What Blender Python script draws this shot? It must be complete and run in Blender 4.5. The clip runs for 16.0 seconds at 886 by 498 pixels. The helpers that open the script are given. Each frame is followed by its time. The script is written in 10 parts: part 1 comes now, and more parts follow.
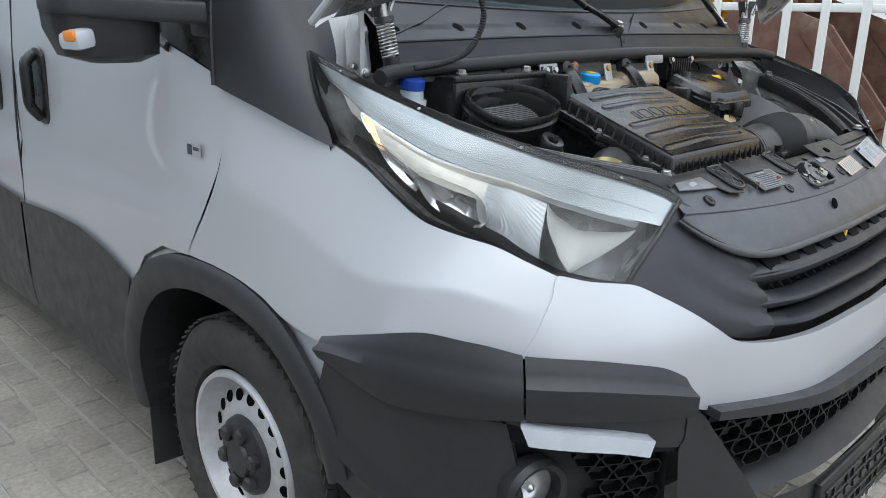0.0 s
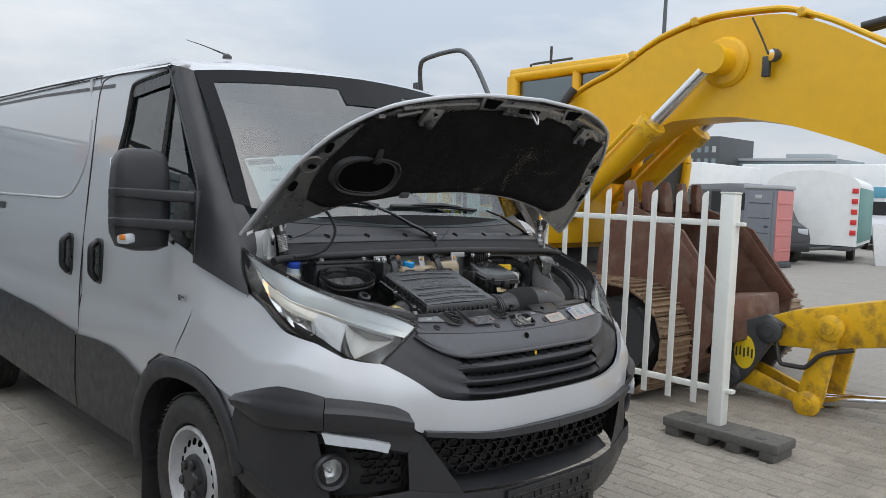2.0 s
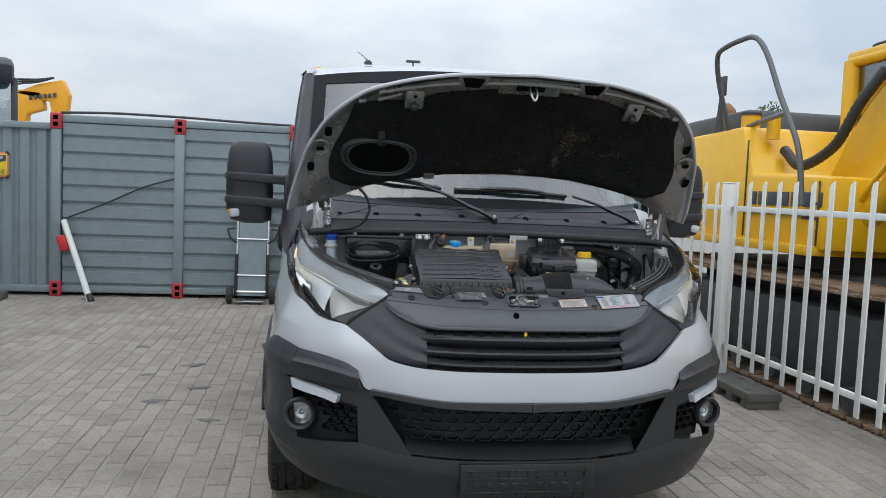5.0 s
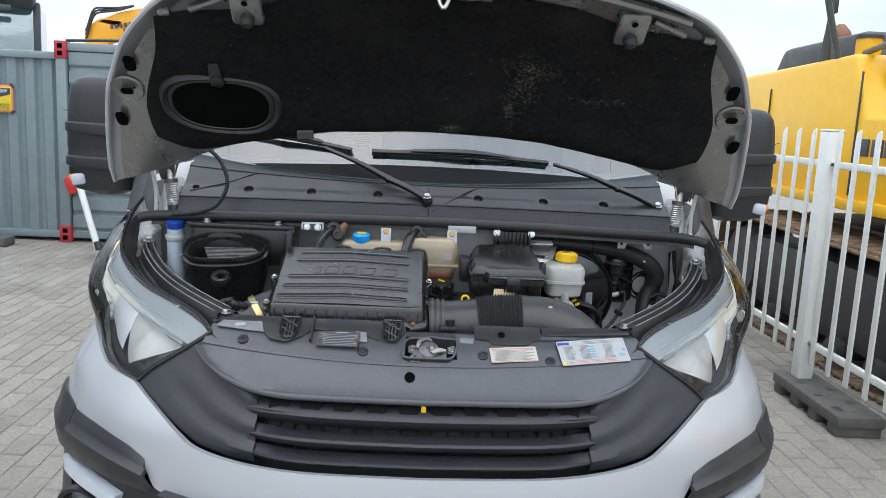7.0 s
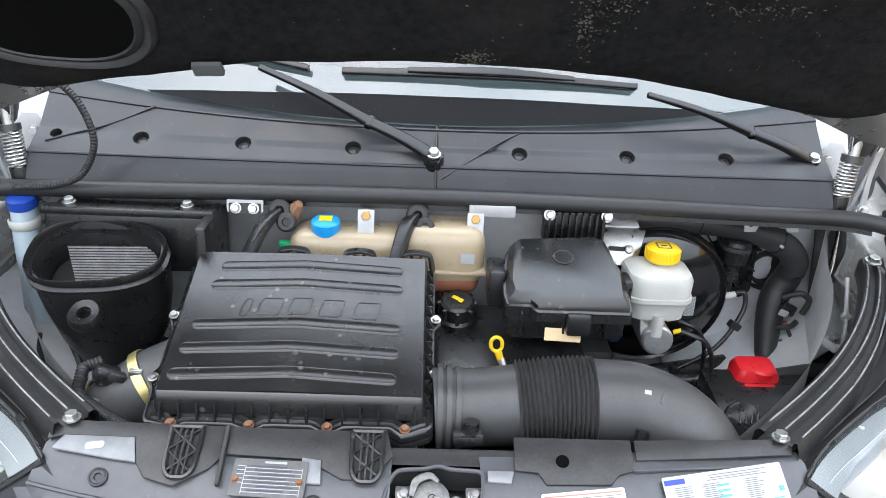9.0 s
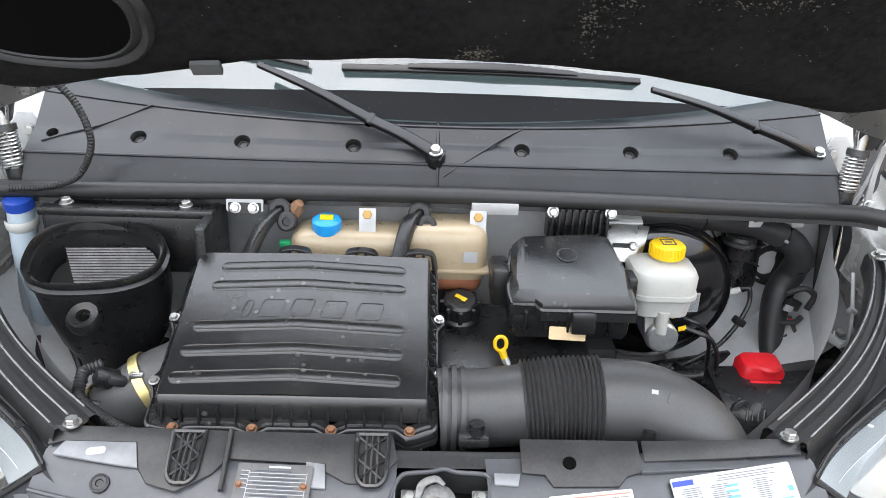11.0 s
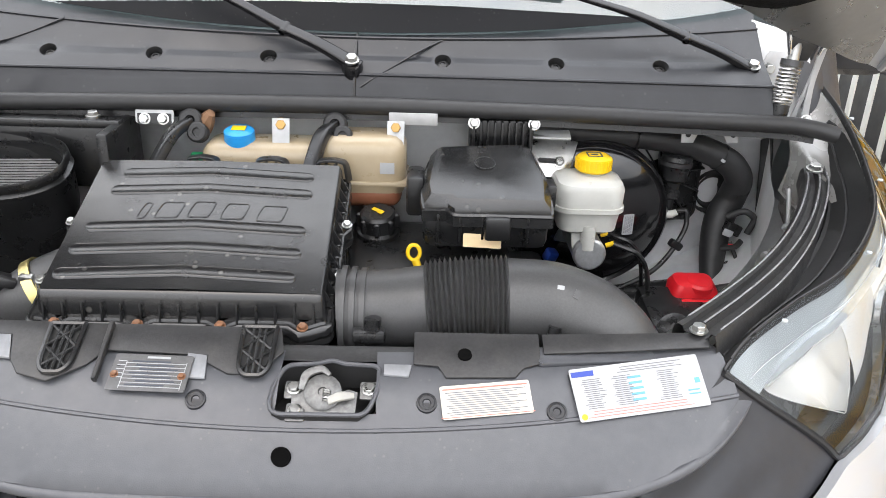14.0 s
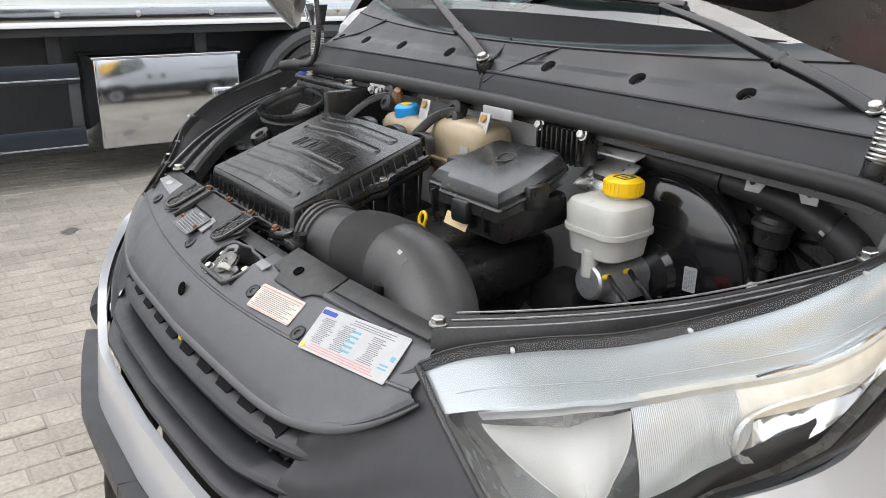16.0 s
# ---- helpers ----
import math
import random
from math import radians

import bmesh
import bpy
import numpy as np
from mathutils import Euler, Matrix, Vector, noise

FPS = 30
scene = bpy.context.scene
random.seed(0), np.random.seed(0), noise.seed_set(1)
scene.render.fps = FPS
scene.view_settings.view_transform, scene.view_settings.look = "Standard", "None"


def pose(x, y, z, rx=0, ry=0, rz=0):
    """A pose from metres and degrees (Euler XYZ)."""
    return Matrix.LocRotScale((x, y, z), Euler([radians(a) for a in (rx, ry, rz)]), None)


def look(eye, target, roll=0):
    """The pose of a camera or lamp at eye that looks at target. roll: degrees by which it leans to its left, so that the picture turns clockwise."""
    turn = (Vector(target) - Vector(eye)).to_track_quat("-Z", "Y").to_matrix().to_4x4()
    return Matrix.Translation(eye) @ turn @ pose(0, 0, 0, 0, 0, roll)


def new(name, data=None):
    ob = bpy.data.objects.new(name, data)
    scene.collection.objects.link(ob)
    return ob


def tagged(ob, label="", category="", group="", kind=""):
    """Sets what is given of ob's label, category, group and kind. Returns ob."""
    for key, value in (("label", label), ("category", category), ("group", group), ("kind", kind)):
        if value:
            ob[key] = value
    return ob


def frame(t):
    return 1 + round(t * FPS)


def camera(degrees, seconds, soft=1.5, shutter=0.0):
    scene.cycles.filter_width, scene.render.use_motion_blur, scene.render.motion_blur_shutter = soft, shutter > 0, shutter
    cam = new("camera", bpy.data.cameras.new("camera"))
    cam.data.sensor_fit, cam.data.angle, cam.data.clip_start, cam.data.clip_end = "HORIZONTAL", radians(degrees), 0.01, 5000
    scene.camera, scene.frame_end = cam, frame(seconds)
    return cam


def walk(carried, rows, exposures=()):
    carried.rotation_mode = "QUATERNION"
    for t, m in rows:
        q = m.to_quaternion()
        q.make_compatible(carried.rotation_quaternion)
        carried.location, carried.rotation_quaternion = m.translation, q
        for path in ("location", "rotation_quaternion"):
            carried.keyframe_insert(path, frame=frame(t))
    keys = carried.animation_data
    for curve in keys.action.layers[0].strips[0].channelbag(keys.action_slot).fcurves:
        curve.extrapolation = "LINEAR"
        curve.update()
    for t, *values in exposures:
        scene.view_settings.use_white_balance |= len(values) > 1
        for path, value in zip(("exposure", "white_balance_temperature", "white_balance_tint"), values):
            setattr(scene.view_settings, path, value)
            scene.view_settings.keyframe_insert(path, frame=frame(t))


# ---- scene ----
cam = camera(58.1, 16.0, soft=0.5)
PATH = [
    (0, (-1.873, -0.517, 1.426), (-0.529, 0.845, 0.844), 1.1),
    (0.5, (-2.029, -0.913, 1.478), (-0.655, 0.485, 1.081), 2.0),
    (1, (-2.228, -1.291, 1.524), (-0.826, 0.108, 1.248), 2.3),
    (1.5, (-2.389, -1.693, 1.594), (-0.986, -0.276, 1.437), 2.4),
    (2, (-2.455, -2.0, 1.583), (-1.104, -0.532, 1.442), 2.3),
    (2.5, (-2.512, -2.336, 1.592), (-1.352, -0.712, 1.46), 2.2),
    (3, (-2.454, -2.667, 1.604), (-1.46, -0.935, 1.496), 2.1),
    (3.5, (-2.105, -2.982, 1.584), (-1.29, -1.159, 1.484), 2.1),
    (6, (-0.252, -2.743, 1.495), (-0.129, -0.758, 1.29), 2.6),
    (6.5, (-0.096, -2.231, 1.576), (-0.009, -0.252, 1.302), 2.7),
    (7, (-0.06, -1.701, 1.639), (0.031, 0.269, 1.306), 2.8),
    (7.5, (-0.024, -1.212, 1.697), (0.069, 0.711, 1.155), 2.6),
    (8, (-0.007, -0.875, 1.769), (0.077, 0.996, 1.067), 2.5),
    (8.5, (-0.012, -0.72, 1.806), (0.052, 1.132, 1.056), 2.6),
    (9, (-0.021, -0.68, 1.807), (0.032, 1.156, 1.015), 2.6),
    (11.5, (-0.03, -0.661, 1.815), (0.031, 1.162, 0.995), 2.2),
    (12, (-0.03, -0.666, 1.821), (0.031, 1.152, 0.988), 2.2),
    (12.5, (-0.036, -0.676, 1.821), (0.03, 1.141, 0.988), 2.1),
    (13, (-0.041, -0.684, 1.822), (0.024, 1.133, 0.99), 2.1),
    (13.5, (-0.035, -0.674, 1.793), (0.03, 1.143, 0.961), 2.0),
    (14, (0.127, -0.684, 1.65), (0.177, 1.147, 0.848), 1.9),
    (14.5, (0.396, -0.697, 1.533), (0.353, 1.161, 0.794), 1.8),
    (15, (0.658, -0.588, 1.529), (0.119, 1.208, 0.834), 1.5),
    (15.5, (0.964, -0.461, 1.543), (-0.166, 1.047, 0.872), 1.0),
    (16, (1.263, -0.281, 1.547), (-0.268, 0.827, 0.892), 0.8),
]
walk(cam, [(t, look(eye, target, roll)) for t, eye, target, roll in PATH],
     [(0, 0.38, 6250, 8), (0.5, 0.40, 6350, 9), (1, 0.34, 6500, 10), (1.5, 0.05, 6600, 11), (2, -0.05, 6550, 10), (3.5, -0.05, 6350, 9), (6, 0.16, 6350, 9), (6.5, 0.36, 6300, 9), (7, 0.48, 6200, 9), (8, 0.92, 6250, 9), (9, 1.31, 6320, 10), (11.5, 1.31, 6600, 11), (13.3, 1.29, 6650, 11), (14, 1.26, 6850, 12), (15, 0.85, 6900, 12), (16, 0.85, 6900, 12)])

# ---- world and light: a bright overcast day ----
world = bpy.data.worlds.new("overcast_sky")
scene.world = world
world.use_nodes = True
wn, wl = world.node_tree.nodes, world.node_tree.links
wn.clear()
SUN_UP, SUN_TURN = 64.0, 215.0
sky = wn.new("ShaderNodeTexSky")
sky.sky_type, sky.sun_disc = "NISHITA", False
sky.sun_elevation, sky.sun_rotation = radians(SUN_UP), radians(SUN_TURN)
sky.air_density, sky.dust_density = 1.0, 4.0
coord = wn.new("ShaderNodeTexCoord")
sep = wn.new("ShaderNodeSeparateXYZ")
wl.new(coord.outputs["Generated"], sep.inputs[0])
stretch = wn.new("ShaderNodeMapping")
stretch.inputs["Scale"].default_value = (1.0, 1.0, 3.2)
wl.new(coord.outputs["Generated"], stretch.inputs[0])
cloud = wn.new("ShaderNodeTexNoise")
cloud.inputs["Scale"].default_value, cloud.inputs["Detail"].default_value = 2.3, 7.0
cloud.inputs["Roughness"].default_value = 0.55
wl.new(stretch.outputs[0], cloud.inputs["Vector"])
ramp = wn.new("ShaderNodeValToRGB")
ramp.color_ramp.elements[0].position, ramp.color_ramp.elements[0].color = 0.36, (4.3, 4.9, 5.7, 1)
ramp.color_ramp.elements[1].position, ramp.color_ramp.elements[1].color = 0.66, (6.9, 7.1, 7.3, 1)
wl.new(cloud.outputs["Fac"], ramp.inputs[0])
mixer = wn.new("ShaderNodeMix")
mixer.data_type = "RGBA"
mixer.inputs["Factor"].default_value = 0.88
wl.new(sky.outputs[0], mixer.inputs[6])
wl.new(ramp.outputs[0], mixer.inputs[7])
back = wn.new("ShaderNodeBackground")
back.inputs["Strength"].default_value = 0.132
# an overcast sky is brighter overhead than along the horizon
lift = wn.new("ShaderNodeMapRange")
lift.inputs["From Min"].default_value, lift.inputs["From Max"].default_value = 0.1, 1.0
lift.inputs["To Min"].default_value, lift.inputs["To Max"].default_value = 0.98, 2.1
wl.new(sep.outputs["Z"], lift.inputs["Value"])
scaled = wn.new("ShaderNodeVectorMath")
scaled.operation = "SCALE"
wl.new(mixer.outputs[2], scaled.inputs[0]), wl.new(lift.outputs[0], scaled.inputs["Scale"])
wl.new(scaled.outputs[0], back.inputs["Color"])
wout = wn.new("ShaderNodeOutputWorld")
wl.new(back.outputs[0], wout.inputs[0])

sun = new("sun", bpy.data.lights.new("sun", "SUN"))
sun.data.energy, sun.data.angle, sun.data.color = 0.8, radians(130), (1.0, 0.97, 0.93)
sun.matrix_world = pose(0, 0, 30, 90 - SUN_UP, 0, 180 - SUN_TURN)


# ---- materials ----
def material(name, color, rough=0.5, metal=0.0, grain=0.0, grain_size=40.0, bump=0.0, bump_size=300.0, stain=0.0, stain_size=3.0,
             stain_color=None, coat=0.0, spec=0.5, per_object=0.0, emit=0.0, transmission=0.0, spots=0.0, spot_color=(0.10, 0.10, 0.098)):
    m = bpy.data.materials.new(name)
    m.use_nodes = True
    n, l = m.node_tree.nodes, m.node_tree.links
    b = n["Principled BSDF"]
    b.inputs["Roughness"].default_value, b.inputs["Metallic"].default_value = rough, metal
    b.inputs["Coat Weight"].default_value, b.inputs["Coat Roughness"].default_value = coat, 0.03
    b.inputs["Specular IOR Level"].default_value = spec
    b.inputs["Transmission Weight"].default_value = transmission
    c = n.new("ShaderNodeRGB")
    c.outputs[0].default_value = (*color, 1)
    out = c.outputs[0]
    place = n.new("ShaderNodeTexCoord").outputs["Object"]

    def noise_at(size, detail=4.0, rough_n=0.6):
        t = n.new("ShaderNodeTexNoise")
        t.inputs["Scale"].default_value, t.inputs["Detail"].default_value, t.inputs["Roughness"].default_value = size, detail, rough_n
        l.new(place, t.inputs["Vector"])
        return t.outputs["Fac"]

    def mix(fac, a, bb, kind="MIX"):
        x = n.new("ShaderNodeMix")
        x.data_type, x.blend_type = "RGBA", kind
        if isinstance(fac, float):
            x.inputs["Factor"].default_value = fac
        else:
            l.new(fac, x.inputs["Factor"])
        l.new(a, x.inputs[6])
        if isinstance(bb, tuple):
            x.inputs[7].default_value = (*bb, 1)
        else:
            l.new(bb, x.inputs[7])
        return x.outputs[2]

    def span(fac, lo, hi, a, bb):
        r = n.new("ShaderNodeMapRange")
        r.inputs["From Min"].default_value, r.inputs["From Max"].default_value = lo, hi
        r.inputs["To Min"].default_value, r.inputs["To Max"].default_value = a, bb
        l.new(fac, r.inputs["Value"])
        return r.outputs[0]

    if grain:
        g = span(noise_at(grain_size, 6.0), 0.3, 0.7, 1 - grain, 1 + grain)
        v = n.new("ShaderNodeCombineXYZ")
        for i in range(3):
            l.new(g, v.inputs[i])
        out = mix(1.0, out, v.outputs[0], "MULTIPLY")
    if stain:
        dark = stain_color or tuple(0.45 * k for k in color)
        out = mix(span(noise_at(stain_size, 6.0, 0.65), 0.48, 0.72, 0.0, stain), out, dark)
        r = span(noise_at(stain_size * 3.1, 4.0), 0.3, 0.7, max(0.03, rough - 0.08), min(1.0, rough + 0.1))
        l.new(r, b.inputs["Roughness"])
    if spots:
        # dried drops and settled grit
        vo = n.new("ShaderNodeTexVoronoi")
        vo.inputs["Scale"].default_value = spots
        l.new(place, vo.inputs["Vector"])
        near = span(vo.outputs["Distance"], 0.10, 0.20, 1.0, 0.0)
        some = span(noise_at(spots * 0.22, 3.0), 0.50, 0.62, 0.0, 0.7)
        mul = n.new("ShaderNodeMath")
        mul.operation = "MULTIPLY"
        l.new(near, mul.inputs[0])
        l.new(some, mul.inputs[1])
        out = mix(mul.outputs[0], out, spot_color)
    if per_object:
        info = n.new("ShaderNodeObjectInfo")
        v = n.new("ShaderNodeCombineXYZ")
        g = span(info.outputs["Random"], 0.0, 1.0, 1 - per_object, 1 + per_object)
        for i in range(3):
            l.new(g, v.inputs[i])
        out = mix(1.0, out, v.outputs[0], "MULTIPLY")
    l.new(out, b.inputs["Base Color"])
    if emit:
        l.new(out, b.inputs["Emission Color"])
        b.inputs["Emission Strength"].default_value = emit
    if bump:
        h = n.new("ShaderNodeBump")
        h.inputs["Strength"].default_value, h.inputs["Distance"].default_value = bump, 0.002
        l.new(noise_at(bump_size, 3.0), h.inputs["Height"])
        l.new(h.outputs[0], b.inputs["Normal"])
    return m


def glass(name, tint, gloss=0.02, ior=1.5, even=0.0, haze=0.0):
    """A clear pane: it lets light straight through and mirrors by Fresnel, or evenly where it is coated."""
    m = bpy.data.materials.new(name)
    m.use_nodes = True
    n, l = m.node_tree.nodes, m.node_tree.links
    n.remove(n["Principled BSDF"])
    clear, shine, f, x = n.new("ShaderNodeBsdfTransparent"), n.new("ShaderNodeBsdfGlossy"), n.new("ShaderNodeFresnel"), n.new("ShaderNodeMixShader")
    clear.inputs["Color"].default_value = (*tint, 1)
    shine.inputs["Roughness"].default_value = gloss
    f.inputs["IOR"].default_value = ior
    x.inputs[0].default_value = even
    if not even:
        l.new(f.outputs[0], x.inputs[0])
    l.new(clear.outputs[0], x.inputs[1]), l.new(shine.outputs[0], x.inputs[2])
    out = x.outputs[0]
    if haze:
        veil, y = n.new("ShaderNodeBsdfDiffuse"), n.new("ShaderNodeMixShader")
        veil.inputs["Color"].default_value = (0.85, 0.88, 0.90, 1)
        y.inputs[0].default_value = haze
        l.new(out, y.inputs[1]), l.new(veil.outputs[0], y.inputs[2])
        out = y.outputs[0]
    l.new(out, n["Material Output"].inputs["Surface"])
    return m


SILVER = material("silver_metallic_paint", (0.50, 0.515, 0.54), 0.46, 0.45, grain=0.03, grain_size=900, coat=0.9)
CLAD = material("dark_grained_bumper_plastic", (0.020, 0.0203, 0.0232), 0.38, 0, grain=0.15, grain_size=60, bump=0.15, bump_size=900, stain=0.25, stain_size=5, stain_color=(0.031, 0.031, 0.034), spec=0.5)
PILLAR = material("dark_grey_pillar_plastic", (0.022, 0.0225, 0.026), 0.40, 0, grain=0.08, grain_size=60, bump=0.10, bump_size=900, stain=0.15, stain_size=4, stain_color=(0.032, 0.032, 0.035))
COWL = material("grey_cowl_plastic", (0.018, 0.019, 0.0225), 0.36, 0, grain=0.06, grain_size=60, bump=0.08, bump_size=900, stain=0.2, stain_size=5, stain_color=(0.029, 0.029, 0.032), spots=60.0, spot_color=(0.045, 0.045, 0.047))
GRILLE = material("charcoal_grille_plastic", (0.024, 0.0248, 0.029), 0.40, 0, grain=0.10, grain_size=50, bump=0.10, bump_size=800, stain=0.2, stain_size=6, stain_color=(0.036, 0.036, 0.039), spec=0.45)
BLACK = material("black_engine_plastic", (0.013, 0.0132, 0.014), 0.30, 0, grain=0.18, grain_size=80, bump=0.08, bump_size=420, stain=0.25, stain_size=11, stain_color=(0.030, 0.029, 0.027), spots=110.0, spot_color=(0.045, 0.044, 0.042))
LID = material("dusty_lid_plastic", (0.016, 0.0162, 0.017), 0.19, 0, grain=0.25, grain_size=600, bump=0.10, bump_size=900, stain=0.45, stain_size=7, stain_color=(0.034, 0.033, 0.031), spots=40.0, spot_color=(0.13, 0.125, 0.115), spec=0.7)
HOSE = material("grey_black_hose_rubber", (0.055, 0.0555, 0.057), 0.40, 0, grain=0.14, grain_size=300, bump=0.10, bump_size=700, stain=0.2, stain_size=14, stain_color=(0.078, 0.077, 0.074))
# near-black with the shade of inner parts, slots and pleats in its colour
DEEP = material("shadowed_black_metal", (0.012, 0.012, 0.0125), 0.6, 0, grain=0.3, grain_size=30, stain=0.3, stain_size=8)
RUBBER = material("black_rubber", (0.022, 0.022, 0.023), 0.5, 0, grain=0.12, grain_size=70, bump=0.06, bump_size=500)
TYRE = material("dusty_tyre_rubber", (0.028, 0.027, 0.026), 0.78, 0, grain=0.2, grain_size=40, bump=0.3, bump_size=300, stain=0.45, stain_size=11, stain_color=(0.075, 0.068, 0.058))
STEEL_RIM = material("silver_wheel_paint", (0.52, 0.53, 0.55), 0.42, 0.4, grain=0.08, grain_size=60, stain=0.35, stain_size=9, stain_color=(0.25, 0.23, 0.2))
CHROME = material("bright_reflector_chrome", (0.82, 0.83, 0.85), 0.09, 1.0, grain=0.02, grain_size=40)
MATTE_CHROME = material("satin_reflector", (0.72, 0.73, 0.75), 0.28, 0.9, grain=0.04, grain_size=40)
ZINC = material("zinc_plated_steel", (0.55, 0.55, 0.54), 0.32, 1.0, grain=0.12, grain_size=90, stain=0.3, stain_size=20, stain_color=(0.35, 0.31, 0.25))
GALV = material("bright_bracket_paint", (0.46, 0.465, 0.47), 0.45, 0.3, grain=0.06, grain_size=50, stain=0.3, stain_size=14)
RUST = material("rusted_bolt_head", (0.22, 0.10, 0.05), 0.75, 0.2, grain=0.3, grain_size=200, stain=0.5, stain_size=90, stain_color=(0.35, 0.26, 0.2))
FELT = material("black_bonnet_felt", (0.0095, 0.0094, 0.0098), 0.95, 0, grain=0.6, grain_size=70, bump=0.9, bump_size=260, stain=0.6, stain_size=5.5, stain_color=(0.021, 0.020, 0.0195), spec=0.15)
FRAME = material("grey_primer_bonnet_frame", (0.27, 0.268, 0.265), 0.30, 0.75, grain=0.05, grain_size=40, stain=0.2, stain_size=6, coat=0.4)
BAY = material("grey_painted_inner_wing", (0.66, 0.67, 0.68), 0.38, 0.1, grain=0.06, grain_size=25, stain=0.5, stain_size=7, stain_color=(0.36, 0.355, 0.35))
SLAM = material("scuffed_grey_slam_panel", (0.076, 0.0785, 0.087), 0.36, 0.05, grain=0.08, grain_size=55, bump=0.10, bump_size=600, stain=0.25, stain_size=7, stain_color=(0.100, 0.101, 0.107), spots=90.0, spot_color=(0.115, 0.115, 0.117))
DUSTY = material("dusty_black_panel", (0.024, 0.024, 0.025), 0.42, 0, grain=0.25, grain_size=220, bump=0.15, bump_size=260, stain=0.45, stain_size=14, stain_color=(0.060, 0.058, 0.055))
PAPER = material("white_label_paper", (0.39, 0.40, 0.41), 0.5, 0, grain=0.03, grain_size=60, stain=0.2, stain_size=25)
PLATE_METAL = material("dark_etched_plate", (0.13, 0.13, 0.132), 0.34, 0.4, grain=0.12, grain_size=90, stain=0.4, stain_size=30)
INK = material("dark_print", (0.05, 0.06, 0.08), 0.6)
INK_BLUE = material("blue_print", (0.03, 0.06, 0.32), 0.6)
INK_CYAN = material("cyan_print", (0.11, 0.33, 0.44), 0.6)
INK_RED = material("red_print", (0.62, 0.18, 0.14), 0.6)
INK_GREY = material("grey_print", (0.16, 0.165, 0.175), 0.6)
CREAM = material("cream_sticker", (0.72, 0.55, 0.32), 0.6, 0, grain=0.05, grain_size=80)
BLUE_CAP = material("bright_blue_cap", (0.015, 0.30, 0.72), 0.36, 0, grain=0.06, grain_size=60)
NAVY_CAP = material("dark_blue_washer_cap", (0.015, 0.06, 0.36), 0.4, 0, grain=0.05, grain_size=60)
YELLOW_CAP = material("yellow_cap", (0.85, 0.55, 0.01), 0.42, 0, grain=0.04, grain_size=60)
RED_CAP = material("red_terminal_cover", (0.62, 0.012, 0.02), 0.4, 0, grain=0.06, grain_size=60)
TANK = material("yellowed_coolant_tank", (0.41, 0.33, 0.22), 0.32, 0, grain=0.07, grain_size=25, stain=0.35, stain_size=9, stain_color=(0.33, 0.24, 0.14), coat=0.3)
COOLANT = material("red_brown_coolant", (0.26, 0.10, 0.055), 0.35, 0, grain=0.06, grain_size=25, coat=0.2)
RESERVOIR = material("milky_brake_reservoir", (0.50, 0.50, 0.47), 0.34, 0, grain=0.05, grain_size=30, stain=0.2, stain_size=12)
WASHER = material("milky_washer_tube", (0.42, 0.50, 0.56), 0.32, 0, grain=0.05, grain_size=30)
ALU = material("cast_aluminium", (0.52, 0.53, 0.54), 0.42, 0.85, grain=0.12, grain_size=120, bump=0.3, bump_size=300)
BOOST = material("gloss_black_booster", (0.010, 0.010, 0.011), 0.17, 0, grain=0.1, grain_size=20, coat=0.6, spec=0.5)
ORANGE = material("lit_orange_indicator", (1.0, 0.66, 0.34), 0.3, 0, emit=0.8)
AMBER = material("amber_reflector", (0.75, 0.25, 0.04), 0.25, 0)
GLASS = glass("windscreen_glass", (0.66, 0.79, 0.79), 0.0, 1.5, even=0.19)
SIDE_GLASS = glass("tinted_side_glass", (0.30, 0.42, 0.42), 0.0, 1.5, even=0.23)
LENS = glass("clear_lamp_lens", (0.95, 0.965, 0.97), 0.02, 1.45)
BAND = material("black_glass_border", (0.008, 0.0085, 0.010), 0.45, 0, spec=0.12, spots=120.0, spot_color=(0.05, 0.05, 0.048))
CABIN = material("light_grey_cab_trim", (0.42, 0.43, 0.43), 0.7, 0, grain=0.08, grain_size=20)
DASH = material("dark_cab_trim", (0.050, 0.052, 0.056), 0.7, 0, grain=0.1, grain_size=40)
DRL = material("white_daylight_lamp", (0.50, 0.53, 0.57), 0.20, 0, grain=0.06, grain_size=30, coat=0.5)


# ---- shape tools ----
def part(name, bm, mat, parent, label="", smooth=True, doubles=0.0):
    """Links bm as one mesh object under a thing or part."""
    if doubles:
        bmesh.ops.remove_doubles(bm, verts=bm.verts, dist=doubles)
    bmesh.ops.recalc_face_normals(bm, faces=bm.faces)
    me = bpy.data.meshes.new(name)
    bm.to_mesh(me)
    bm.free()
    me.materials.append(mat)
    if smooth:
        me.shade_smooth()
        me.set_sharp_from_angle(angle=radians(38))
    ob = new(name, me)
    ob.parent = parent
    if label:
        ob["label"] = label
    return ob


def thing(name, label, category, group="", kind="", at=(0, 0, 0)):
    ob = new(name)
    ob.location = at
    ob.empty_display_size = 0.1
    return tagged(ob, label, category, group, kind)


